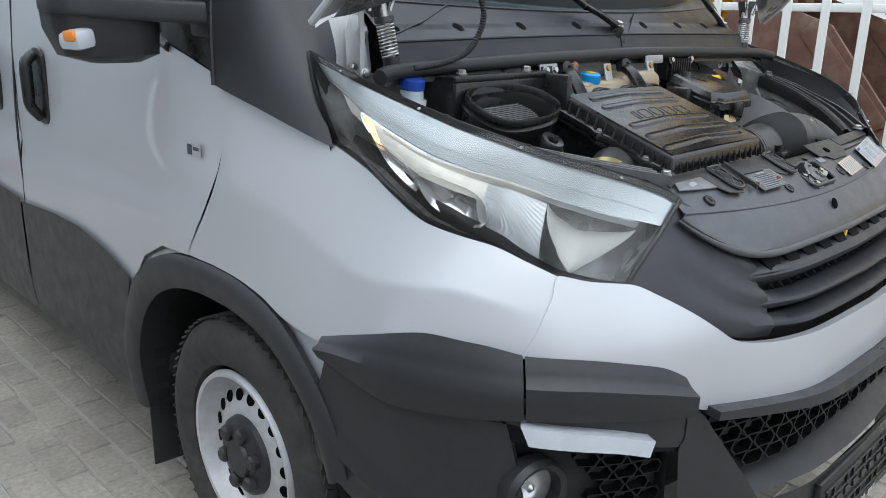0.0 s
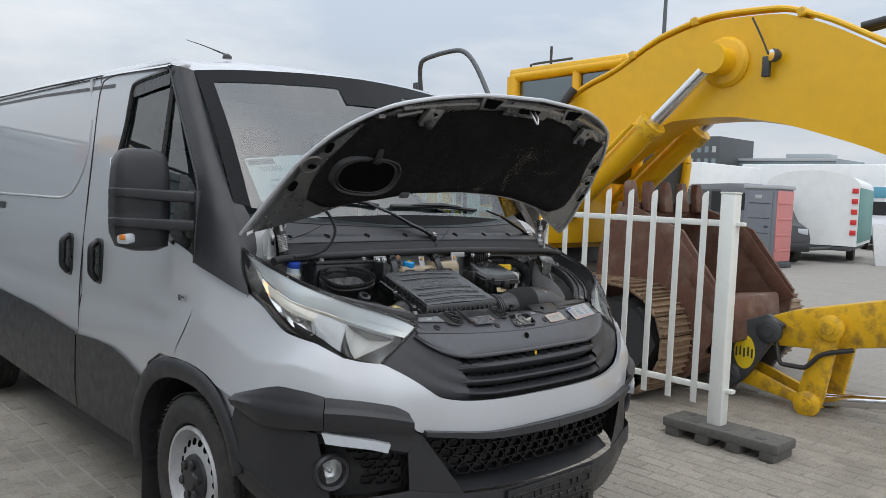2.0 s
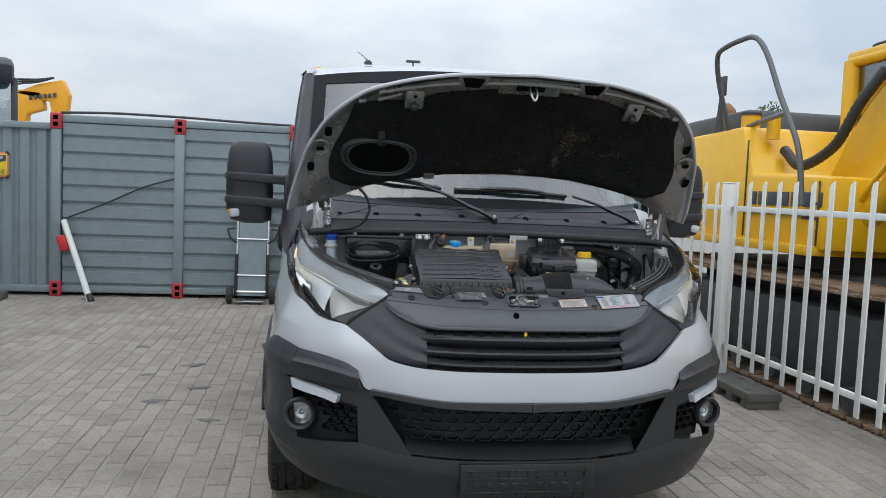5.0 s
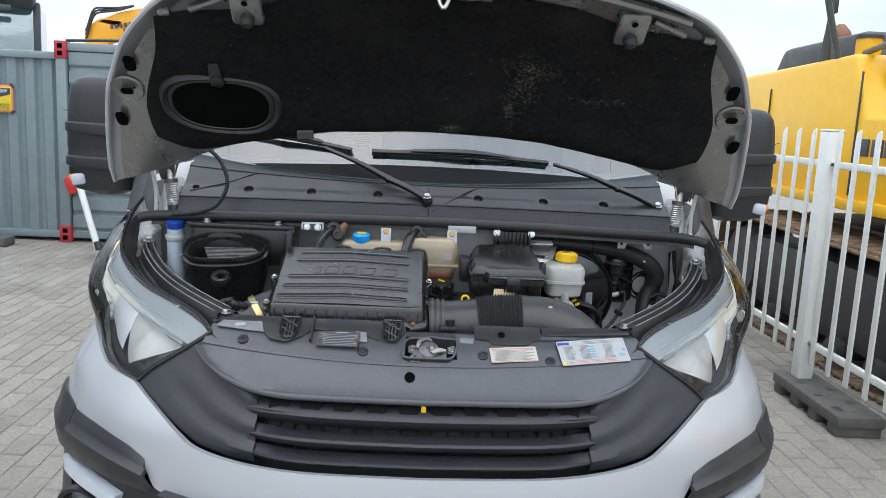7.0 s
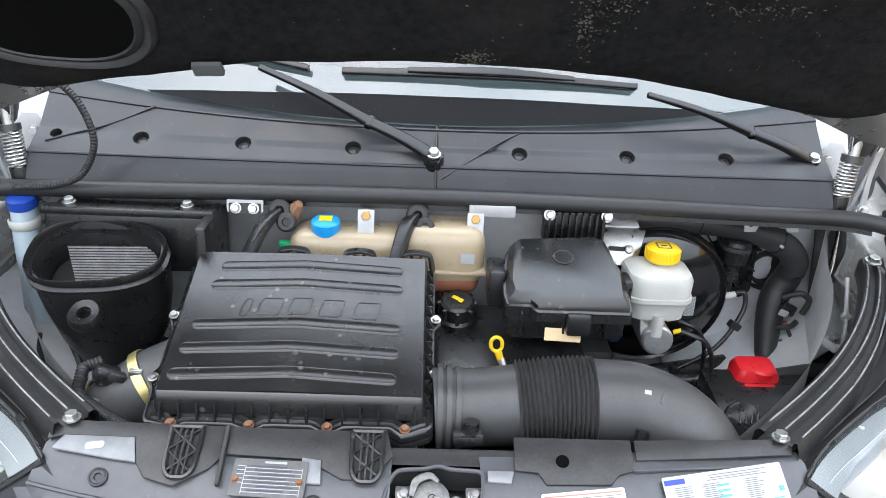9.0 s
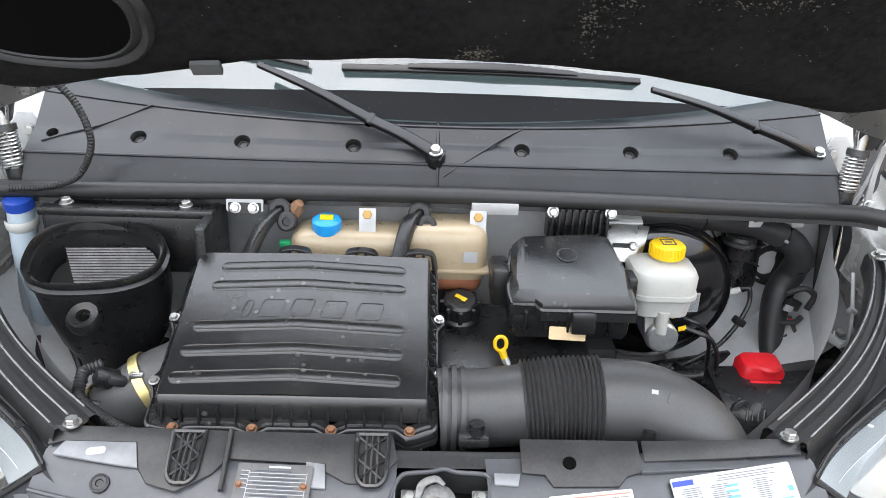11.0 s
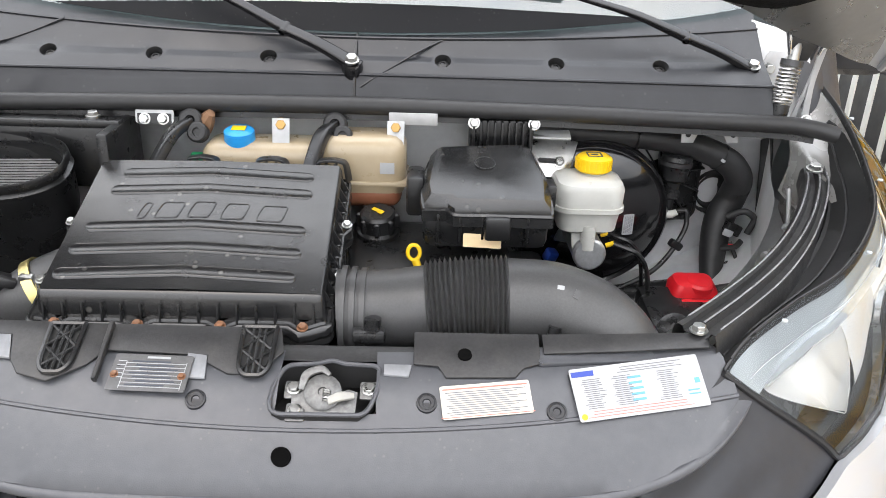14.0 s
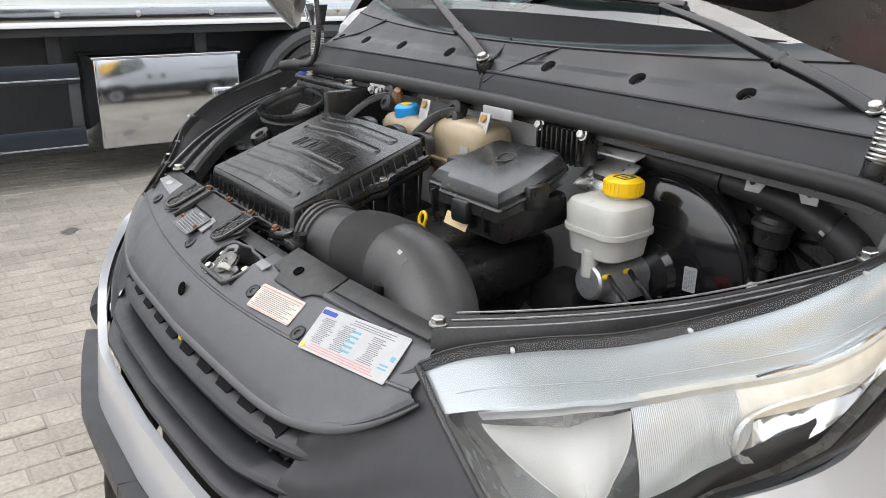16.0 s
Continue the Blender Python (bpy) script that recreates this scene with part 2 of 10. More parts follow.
def cubic(xs, ys, x):
    """A smooth curve through knots (monotone Hermite), straight past the ends."""
    d = [(ys[i + 1] - ys[i]) / (xs[i + 1] - xs[i]) for i in range(len(xs) - 1)]
    m = [d[0]] + [0 if d[i - 1] * d[i] <= 0 else 2 * d[i - 1] * d[i] / (d[i - 1] + d[i]) for i in range(1, len(d))] + [d[-1]]
    if x <= xs[0]:
        return ys[0] + m[0] * (x - xs[0])
    if x >= xs[-1]:
        return ys[-1] + m[-1] * (x - xs[-1])
    i = next(j for j in range(len(d)) if x <= xs[j + 1])
    h = xs[i + 1] - xs[i]
    t = (x - xs[i]) / h
    return (2 * t**3 - 3 * t * t + 1) * ys[i] + (t**3 - 2 * t * t + t) * h * m[i] + (3 * t * t - 2 * t**3) * ys[i + 1] + (t**3 - t * t) * h * m[i + 1]


def spline(pts, n):
    """n points along a smooth curve through pts, evenly by length of the knots."""
    pts = [Vector(p) for p in pts]
    u = [0.0]
    for a, b in zip(pts, pts[1:]):
        u.append(u[-1] + max((b - a).length, 1e-6))
    if len(pts) == 2:
        return [pts[0].lerp(pts[1], i / (n - 1)) for i in range(n)]
    dims = [[p[k] for p in pts] for k in range(len(pts[0]))]
    return [Vector([cubic(u, c, u[-1] * i / (n - 1)) for c in dims]) for i in range(n)]


def straight(pts, n):
    """n points along the straight pieces through pts, with every corner kept."""
    pts = [Vector(p) for p in pts]
    k = len(pts) - 1
    per = max(1, round((n - 1) / k))
    out = []
    for a, b in zip(pts, pts[1:]):
        out += [a.lerp(b, i / per) for i in range(per)]
    return out + [pts[-1]]


def knotted(pts, n):
    """n points along a smooth curve through pts, the same number between any two knots."""
    k = len(pts) - 1
    per = max(1, round((n - 1) / k))
    dims = [[p[c] for p in pts] for c in range(len(pts[0]))]
    idx = list(range(k + 1))
    return [Vector([cubic(idx, d, i / per) for d in dims]) for i in range(k * per + 1)]


def grid(bm, rows, closed=False):
    vs = [[bm.verts.new(p) for p in r] for r in rows]
    for a, b in zip(vs, vs[1:]):
        n = len(a)
        for i in range(n if closed else n - 1):
            j = (i + 1) % n
            try:
                bm.faces.new((a[i], a[j], b[j], b[i]))
            except ValueError:
                pass
    return vs


def loft(rows, n, m=0, bm=None, kind=spline):
    """A sheet through rows of points, n points along each and m rows across."""
    bm = bm or bmesh.new()
    rows = [kind(r, n) for r in rows]
    if m:
        cols = [spline([r[i] for r in rows], m) for i in range(len(rows[0]))]
        rows = [[c[j] for c in cols] for j in range(m)]
    grid(bm, rows)
    return bm


def mirrored(bm):
    """Adds the mirror image across the van's middle."""
    geo = bmesh.ops.duplicate(bm, geom=bm.verts[:] + bm.edges[:] + bm.faces[:])["geom"]
    vs = [g for g in geo if isinstance(g, bmesh.types.BMVert)]
    for v in vs:
        v.co.x = -v.co.x
    bmesh.ops.reverse_faces(bm, faces=[g for g in geo if isinstance(g, bmesh.types.BMFace)])
    return bm


def thick(bm, t):
    bmesh.ops.remove_doubles(bm, verts=bm.verts, dist=1e-5)
    bmesh.ops.recalc_face_normals(bm, faces=bm.faces)
    bmesh.ops.solidify(bm, geom=bm.faces[:], thickness=t)
    return bm


def merge(bm, other):
    """Adds the mesh other to bm."""
    me = bpy.data.meshes.new("tmp")
    other.to_mesh(me)
    other.free()
    bm.from_mesh(me)
    bpy.data.meshes.remove(me)
    return bm


def bevel_box(c, size, bevel=0.01, rot=(0, 0, 0), taper=1.0, seg=2, bm=None, m=None):
    """A bevelled box about c; taper narrows its top. Merged into bm where one is given."""
    b = bmesh.new()
    bmesh.ops.create_cube(b, size=1.0)
    for v in b.verts:
        k = taper if v.co.z > 0 else 1.0
        v.co = Vector((v.co.x * size[0] * k, v.co.y * size[1] * k, v.co.z * size[2]))
    if bevel:
        bmesh.ops.bevel(b, geom=b.edges[:], offset=min(bevel, 0.45 * min(size)), segments=seg, affect="EDGES", profile=0.5)
    bmesh.ops.transform(b, matrix=(m or Matrix()) @ pose(*c, *rot), verts=b.verts)
    return b if bm is None else merge(bm, b)


def frames_along(path):
    """Tangent, side and up along a path, carried without twist."""
    t0 = (path[1] - path[0]).normalized()
    side = t0.orthogonal().normalized()
    out = []
    for i, p in enumerate(path):
        a, b = path[max(i - 1, 0)], path[min(i + 1, len(path) - 1)]
        t = (b - a).normalized()
        side = (side - t * side.dot(t)).normalized()
        out.append((p, t, side, t.cross(side)))
    return out


def tube(path, radius, n=10, steps=0, bm=None, caps=True, ribs=0, rib=0.0):
    """A round tube along points; radius is a number or one for each of the points."""
    bm = bm or bmesh.new()
    steps = steps or 4 * len(path)
    line = spline(path, steps) if len(path) > 2 or steps > 2 else [Vector(p) for p in path]
    rows = []
    for i, (p, t, a, b) in enumerate(frames_along(line)):
        u = i / (len(line) - 1)
        r = radius if isinstance(radius, (int, float)) else cubic([j / (len(radius) - 1) for j in range(len(radius))], list(radius), u)
        if ribs:
            r += rib * (1 if i % 2 else -1)
        rows.append([p + (a * math.cos(2 * math.pi * k / n) + b * math.sin(2 * math.pi * k / n)) * r for k in range(n)])
    vs = grid(bm, rows, closed=True)
    if caps:
        bm.faces.new(vs[0][::-1])
        bm.faces.new(vs[-1])
    return bm


def lathe(profile, n=32, m=None, bm=None, closed=False):
    """Turns (radius, height) points about the z axis, then moves by m."""
    bm = bm or bmesh.new()
    m = m or Matrix()
    rows = []
    for r, h in profile:
        rows.append([m @ Vector((max(r, 1e-5) * math.cos(2 * math.pi * k / n), max(r, 1e-5) * math.sin(2 * math.pi * k / n), h)) for k in range(n)])
    if closed:
        rows.append(rows[0])
    grid(bm, rows, closed=True)
    return bm


def prism(poly, depth, m=None, bm=None, bevel=0.0, seg=2):
    """A flat outline in its x-y plane, raised by depth along z, then moved by m."""
    b = bmesh.new()
    f = b.faces.new([b.verts.new((p[0], p[1], 0)) for p in poly])
    up = bmesh.ops.extrude_face_region(b, geom=[f])["geom"]
    bmesh.ops.translate(b, vec=(0, 0, depth), verts=[g for g in up if isinstance(g, bmesh.types.BMVert)])
    if bevel:
        bmesh.ops.bevel(b, geom=b.edges[:], offset=bevel, segments=seg, affect="EDGES", profile=0.5)
    if m:
        bmesh.ops.transform(b, matrix=m, verts=b.verts)
    return b if bm is None else merge(bm, b)


def rounded(w, h, r, n=5):
    """A rounded rectangle's outline about the origin."""
    pts = []
    for cx, cy, a0 in ((w / 2 - r, h / 2 - r, 0), (-w / 2 + r, h / 2 - r, 90), (-w / 2 + r, -h / 2 + r, 180), (w / 2 - r, -h / 2 + r, 270)):
        for i in range(n + 1):
            a = radians(a0 + 90 * i / n)
            pts.append((cx + r * math.cos(a), cy + r * math.sin(a)))
    return pts


def axes(origin, x, y):
    """A pose with its x axis along x and its y axis near y."""
    x = Vector(x).normalized()
    z = x.cross(Vector(y)).normalized()
    m = Matrix((x, z.cross(x), z)).transposed().to_4x4()
    m.translation = Vector(origin)
    return m


def ribbon(path, wide, high, up=(0, 0, 1), steps=0, bm=None):
    """A flat bar with rounded edges along points; wide and high are given for each of the points."""
    bm = bm or bmesh.new()
    line = spline(path, steps or 8 * len(path))
    last = len(line) - 1
    at = lambda v, u: v if isinstance(v, (int, float)) else cubic([j / (len(v) - 1) for j in range(len(v))], list(v), u)
    rows = []
    for i, p in enumerate(line):
        t = (line[min(i + 1, last)] - line[max(i - 1, 0)]).normalized()
        across = t.cross(Vector(up)).normalized()
        rise = across.cross(t)
        w, h = at(wide, i / last), at(high, i / last)
        rows.append([p + across * a * w + rise * b * h for a, b in rounded(1.0, 1.0, .22, 3)])
    vs = grid(bm, rows, closed=True)
    bm.faces.new(vs[0][::-1])
    bm.faces.new(vs[-1])
    return bm


def pierce(bm, m, r, n=24, reach=1.5, near=.03):
    """Cuts a round hole of radius r, about the z axis of m, into the sheet bm."""
    inv = m.inverted()
    gone = []
    for f in bm.faces:
        q = inv @ f.calc_center_median()
        if abs(q.x) < reach * r and abs(q.y) < reach * r and abs(q.z) < near:
            gone.append(f)
    kept = set(gone)
    rim = [e for e in {e for f in gone for e in f.edges} if sum(f in kept for f in e.link_faces) == 1]
    bmesh.ops.delete(bm, geom=gone, context="FACES")
    ring = [bm.verts.new(m @ Vector((r * math.cos(2 * math.pi * k / n), r * math.sin(2 * math.pi * k / n), 0))) for k in range(n)]
    edges = [bm.edges.new((ring[k], ring[(k + 1) % n])) for k in range(n)]
    bmesh.ops.bridge_loops(bm, edges=[e for e in rim if e.is_valid] + edges)
    return bm


def cup(r, deep, m, n=24):
    """The wall and floor of a round well."""
    return lathe([(r, 0), (r * .94, -.0015), (r * .86, -deep), (0, -deep)], n, m)


def bolt(parent, p, normal=(0, 0, 1), r=0.011, mat=None, name="bolt"):
    m = Vector(normal).normalized().to_track_quat("Z", "Y").to_matrix().to_4x4()
    m.translation = Vector(p)
    bm = lathe([(0, 0), (r * 1.35, 0), (r * 1.35, r * 0.25), (r, r * 0.3)], 16, m)
    lathe([(r, r * 0.3), (r * 0.98, r * 0.95), (r * 0.85, r * 1.08), (0, r * 1.1)], 6, m, bm)
    return part(name, bm, mat or ZINC, parent)


# ==== the van: x across, y back from the bumper, z up ====
van = thing("van", "silver panel van with its bonnet open, parked on paving", "van")

# The skin of the nose as plan curves at several heights, by the distance s round from the middle.
NOSE_S = [0, .27, .463, .607, .715, .837, .947, 1.068, 1.215, 1.495, 1.995]
NOSE = [
    (0.28, [0, .27, .46, .60, .70, .79, .86, .92, .96, .99, 1.00], [.02, .03, .07, .12, .17, .24, .32, .42, .55, .80, 1.30]),
    (0.50, [0, .27, .46, .60, .70, .80, .885, .955, 1.00, 1.03, 1.02], [-.02, -.012, .03, .08, .12, .18, .26, .36, .50, .80, 1.30]),
    (0.70, [0, .27, .46, .60, .70, .795, .878, .948, .996, 1.022, 1.02], [0, .008, .045, .088, .125, .185, .265, .37, .51, .80, 1.30]),
    (0.85, [0, .27, .46, .60, .70, .793, .870, .940, .986, 1.006, 1.015], [.02, .03, .065, .10, .14, .21, .285, .385, .53, .80, 1.30]),
    (0.97, [0, .27, .46, .60, .70, .790, .862, .920, .959, .988, 1.01], [.085, .095, .12, .155, .20, .27, .34, .43, .56, .82, 1.30]),
    (1.10, [0, .27, .45, .57, .67, .752, .820, .878, .919, .958, 1.00], [.14, .15, .185, .235, .29, .36, .44, .545, .66, .88, 1.30]),
    (1.25, [0, .27, .44, .54, .63, .703, .766, .829, .879, .934, .995], [.21, .225, .27, .325, .395, .47, .56, .66, .78, .97, 1.30]),
    (1.36, [0, .27, .43, .52, .60, .66, .72, .78, .84, .91, .985], [.30, .32, .37, .43, .50, .57, .66, .76, .87, 1.03, 1.30]),
]
NOSE_Z = [r[0] for r in NOSE]


def nose(s, z, off=0.0):
    """The point of the nose's skin at s and z, off metres outside it."""
    a = abs(s)

    def at(q, h):
        return Vector((cubic(NOSE_Z, [cubic(NOSE_S, r[1], q) for r in NOSE], h), cubic(NOSE_Z, [cubic(NOSE_S, r[2], q) for r in NOSE], h), h))

    p = at(a, z)
    if off:
        du, dv = at(a + 0.01, z) - at(max(a - 0.01, 0), z), at(a, z + 0.01) - at(a, z - 0.01)
        p += du.cross(dv).normalized() * off
    return Vector((math.copysign(p.x, s) if s else 0.0, p.y, p.z))


def patch(bottom, top, n, m, off=0.0, bm=None, bulge=None, kind=straight, bend=0.0):
    """A piece of the nose between two lines of (s, z) knots; bend draws the last edge's middle along s."""
    bm = bm or bmesh.new()
    a, b = kind([(*p, 0) for p in bottom], n), kind([(*p, 0) for p in top], n)
    rows = []
    for j in range(m):
        v = j / (m - 1)
        row = []
        for i, (p, q) in enumerate(zip(a, b)):
            w = p.lerp(q, v)
            w.x += bend * math.sin(math.pi * v) * (i / (len(a) - 1)) ** 6
            row.append(nose(-w.x, w.y, off + (bulge(i / (n - 1), v) if bulge else 0.0)))
        rows.append(row)
    grid(bm, rows)
    return bm


SIDE_Z = [.30, .50, .70, .85, 1.0, 1.1, 1.25, 1.36, 1.5, 1.7, 1.9, 2.05, 2.12]
SIDE_X = [1.0, 1.02, 1.02, 1.015, 1.01, 1.0, .995, .985, .97, .95, .932, .916, .905]


def side(y, z, off=0.0):
    """The flank's skin at y and z, on the x < 0 side."""
    x = cubic(SIDE_Z, SIDE_X, z)
    if y < 1.3 and z < 1.36:
        lo, hi = 1.0, 1.995
        for _ in range(24):
            mid = (lo + hi) / 2
            lo, hi = (mid, hi) if nose(mid, z).y < y else (lo, mid)
        x = nose(lo, z).x
    elif y > 5.6:
        x -= 0.25 * (y - 5.6) ** 2
    return Vector((-x - off, y, z))


def flank(bottom, top, n, m, off=0.0, bm=None, kind=straight, bend=0.0, bulge=None):
    bm = bm or bmesh.new()
    a, b = kind([(*p, 0) for p in bottom], n), kind([(*p, 0) for p in top], n)
    rows = []
    for j in range(m):
        v = j / (m - 1)
        row = []
        for i, (p, q) in enumerate(zip(a, b)):
            w = p.lerp(q, v)
            y = w.x + bend * math.sin(math.pi * v) * (1 - i / (len(a) - 1)) ** 6
            row.append(side(y, w.y, off + (bulge(y, w.y) if bulge else 0.0)))
        rows.append(row)
    grid(bm, rows)
    return bm


def both(name, make, mat, label="", parent=None, t=0.0):
    """One part on each side of the van."""
    out = []
    for flip in (1, -1):
        bm = make()
        if t:
            thick(bm, t)
        if flip < 0:
            bmesh.ops.scale(bm, vec=(-1, 1, 1), verts=bm.verts)
            bmesh.ops.reverse_faces(bm, faces=bm.faces[:])
        out.append(part(name, bm, mat, parent or van, label, doubles=1e-5))
    return out


def arch(y0, z0, rx, rz, a0, a1, n, power=2.4):
    """A squarish wheel arch's line, as (y, z), from the front round to the back."""
    out = []
    for i in range(n):
        a = radians(a0 + (a1 - a0) * i / (n - 1))
        c, s_ = math.cos(a), math.sin(a)
        out.append((y0 - rx * math.copysign(abs(c) ** (2 / power), c), z0 + rz * math.copysign(abs(s_) ** (2 / power), s_)))
    return out


# ---- bumper, wings and cladding ----
BAND_TOP = [(0, .815), (.20, .816), (.40, .822), (.48, .832), (.54, .848), (.58, .873), (.63, .907), (.68, .938), (.725, .960), (.80, .967), (.853, .976), (.879, .943), (.904, .915), (.930, .883), (.960, .848)]
BAND_LOW = [(0, .705), (.20, .705), (.39, .705), (.48, .709), (.55, .717), (.60, .727), (.632, .738), (.655, .775), (.675, .805), (.70, .822), (.74, .831), (.79, .836), (.84, .840), (.90, .843), (.955, .846)]
bm = patch(BAND_LOW, BAND_TOP, 71, 10, kind=knotted)
bm = patch([(-s, z) for s, z in BAND_LOW], [(-s, z) for s, z in BAND_TOP], 71, 10, bm=bm, kind=knotted)
part("bumper_skin", thick(bm, -0.018), SILVER, van, "silver painted bumper band", doubles=1e-5)

WING_LOW = [(.958, .847), (1.03, .862), (1.11, .867), (1.2, .847), (1.28, .82), (1.385, .785), (1.50, .797), (1.60, .826), (1.71, .842), (1.80, .846), (1.912, .845)]
WING_TOP = [(.853, .974), (.90, .994), (.96, 1.018), (1.02, 1.030), (1.09, 1.047), (1.14, 1.080), (1.19, 1.117), (1.28, 1.156), (1.42, 1.190), (1.55, 1.222), (1.682, 1.254)]


def wing_panel():
    """The front wing: drawn straight from the arch up to the lamp, with a low crease half-way."""
    a, b = knotted([(*p, 0) for p in WING_LOW], 61), knotted([(*p, 0) for p in WING_TOP], 61)
    rows = []
    for j in range(29):
        v = j / 28
        row = []
        for i, (p, q) in enumerate(zip(a, b)):
            u = i / (len(a) - 1)
            w = p.lerp(q, v)
            w.x -= .034 * math.sin(math.pi * v) * u ** 6
            on = nose(-w.x, w.y, .002)
            lo, hi = nose(-p.x, p.y, .002), nose(-q.x, q.y, .002)
            crease = .011 * min(v / .5, (1 - v) / .5) + .003 * math.sin(math.pi * v)
            flat = lo.lerp(hi, v) + Vector((-.93, -.36, .05)) * crease
            flat.y += (on.y - lo.lerp(hi, v).y) * u ** 6
            row.append(on.lerp(flat, min(1.0, u * 5) * min(1.0, (1 - u) * 6)))
        rows.append(row)
    bm = bmesh.new()
    grid(bm, rows)
    return bm


both("front_wing", wing_panel, SILVER, t=-0.012)
both("wing_cladding", lambda: patch([(.957, .745), (1.05, .738), (1.18, .731), (1.30, .752), (1.36, .768)], [(.957, .847), (1.03, .862), (1.11, .867), (1.25, .83), (1.375, .787)], 33, 8, 0.006, kind=knotted,
     bulge=lambda u, v: 0.012 * math.sin(math.pi * v) + (0.008 if v < 0.5 else 0)), CLAD, t=-0.015)
both("bumper_cladding", lambda: patch([(.64, .737), (.75, .745), (.85, .747), (.953, .746)], [(.665, .795), (.715, .823), (.82, .838), (.953, .846)], 34, 9, 0.006, kind=knotted,
     bulge=lambda u, v: 0.012 * math.sin(math.pi * v) + (0.010 if v < 0.55 else 0)), CLAD, t=-0.015)

ARCH_OUT, ARCH_IN = (1.11, .35, .53, .495), (1.09, .35, .455, .415)


def arch_ring(outer, inner, a0, a1, off=0.016):
    bm = bmesh.new()
    o, i = arch(*outer, a0, a1, 31), arch(*inner, a0, a1, 31)
    rows = []
    for v, extra in ((0, -0.012), (0.0, 0.0), (0.15, 0.008), (0.5, 0.012), (0.85, 0.008), (1.0, 0.0), (1.0, -0.07)):
        rows.append([side(p[0] + (q[0] - p[0]) * v, max(p[1] + (q[1] - p[1]) * v, .3), off + extra) for p, q in zip(o, i)])
    grid(bm, rows)
    return bm


both("arch_trim", lambda: arch_ring(ARCH_OUT, ARCH_IN, 16, 187), CLAD)


def wing_return():
    """The turned-in edge of the wing, behind the arch trim."""
    low = [p for p in arch(1.11, .35, .515, .48, 28, 158, 37)]
    bm = bmesh.new()
    grid(bm, [[side(y, z + (.94 - z) * v, -.004 - .010 * v) for y, z in low] for v in (0, .25, .5, .75, 1)])
    return bm


both("wing_return", wing_return, SILVER)

# the lower bumper, in strips round the lamp pockets
LOW_IN, LOW_MID = [(0, .29), (.25, .29), (.5, .295), (.7, .31), (.9, .335), (1.1, .385), (1.3, .46), (1.40, .52)], [(0, .482), (.25, .484), (.45, .492), (.655, .525), (.93, .50), (1.1, .53), (1.3, .60), (1.40, .64)]


def lower_half():
    crease = lambda u, v: 0.012 * (1 - abs(2 * v - 1) ** 1.5) + (0.012 if v > 0.62 else 0.0)
    bm = patch(LOW_IN, LOW_MID, 57, 10, bulge=crease)
    patch([(.445, .490), (.55, .508), (.655, .525)], [(.605, .715), (.625, .728), (.645, .737)], 13, 10, 0.010, bm)
    patch([(.655, .525), (.657, .57), (.66, .62), (.662, .66)], [(.655, .525), (.652, .57), (.648, .62), (.63, .70)], 7, 3, 0.010, bm)
    patch([(.64, .690), (.66, .662), (.80, .690), (.985, .725)], [(.64, .735), (.66, .738), (.80, .745), (1.0, .744)], 22, 5, 0.008, bm)
    patch([(.93, .50), (1.1, .53), (1.3, .60), (1.40, .64)], [(.985, .725), (1.10, .738), (1.25, .745), (1.365, .772)], 25, 12, 0.012, bm)
    return bm


bm = lower_half()
merge(bm, (lambda b: (bmesh.ops.scale(b, vec=(-1, 1, 1), verts=b.verts), bmesh.ops.reverse_faces(b, faces=b.faces[:]), b)[2])(lower_half()))
lower_bumper = part("lower_bumper", bm, CLAD, van, "black grained plastic bumper", doubles=1e-4)
bm = patch([(.61, .722), (.30, .682), (0, .672)], [(.605, .738), (.30, .707), (0, .703)], 31, 4, 0.0, kind=spline)
part("bumper_lip", mirrored(thick(bm, -0.05)), CLAD, van)
# step of the bumper below the intake, with its rows of studs
bm = loft([[(-.46, .045, .49), (-.2, -.012, .484), (0, -.02, .482), (.2, -.012, .484), (.46, .045, .49)], [(-.47, .13, .545), (-.2, .09, .535), (0, .085, .533), (.2, .09, .535), (.47, .13, .545)]], 25, 4)
part("bumper_step", bm, CLAD, van)
bm = bmesh.new()
for r in range(3):
    for k in range(26):
        x = -.39 + .78 * (k + 0.5 * (r % 2)) / 26
        bevel_box((x, .028 + .028 * r + 0.25 * x * x, .496 + .013 * r), (.020, .014, .010), 0.003, (25, 0, 0), bm=bm, seg=1)
part("step_studs", bm, CLAD, van)


MESH = material("black_intake_mesh", (0.006, 0.006, 0.0065), 0.45, 0, grain=0.2, grain_size=60, spec=0.3)


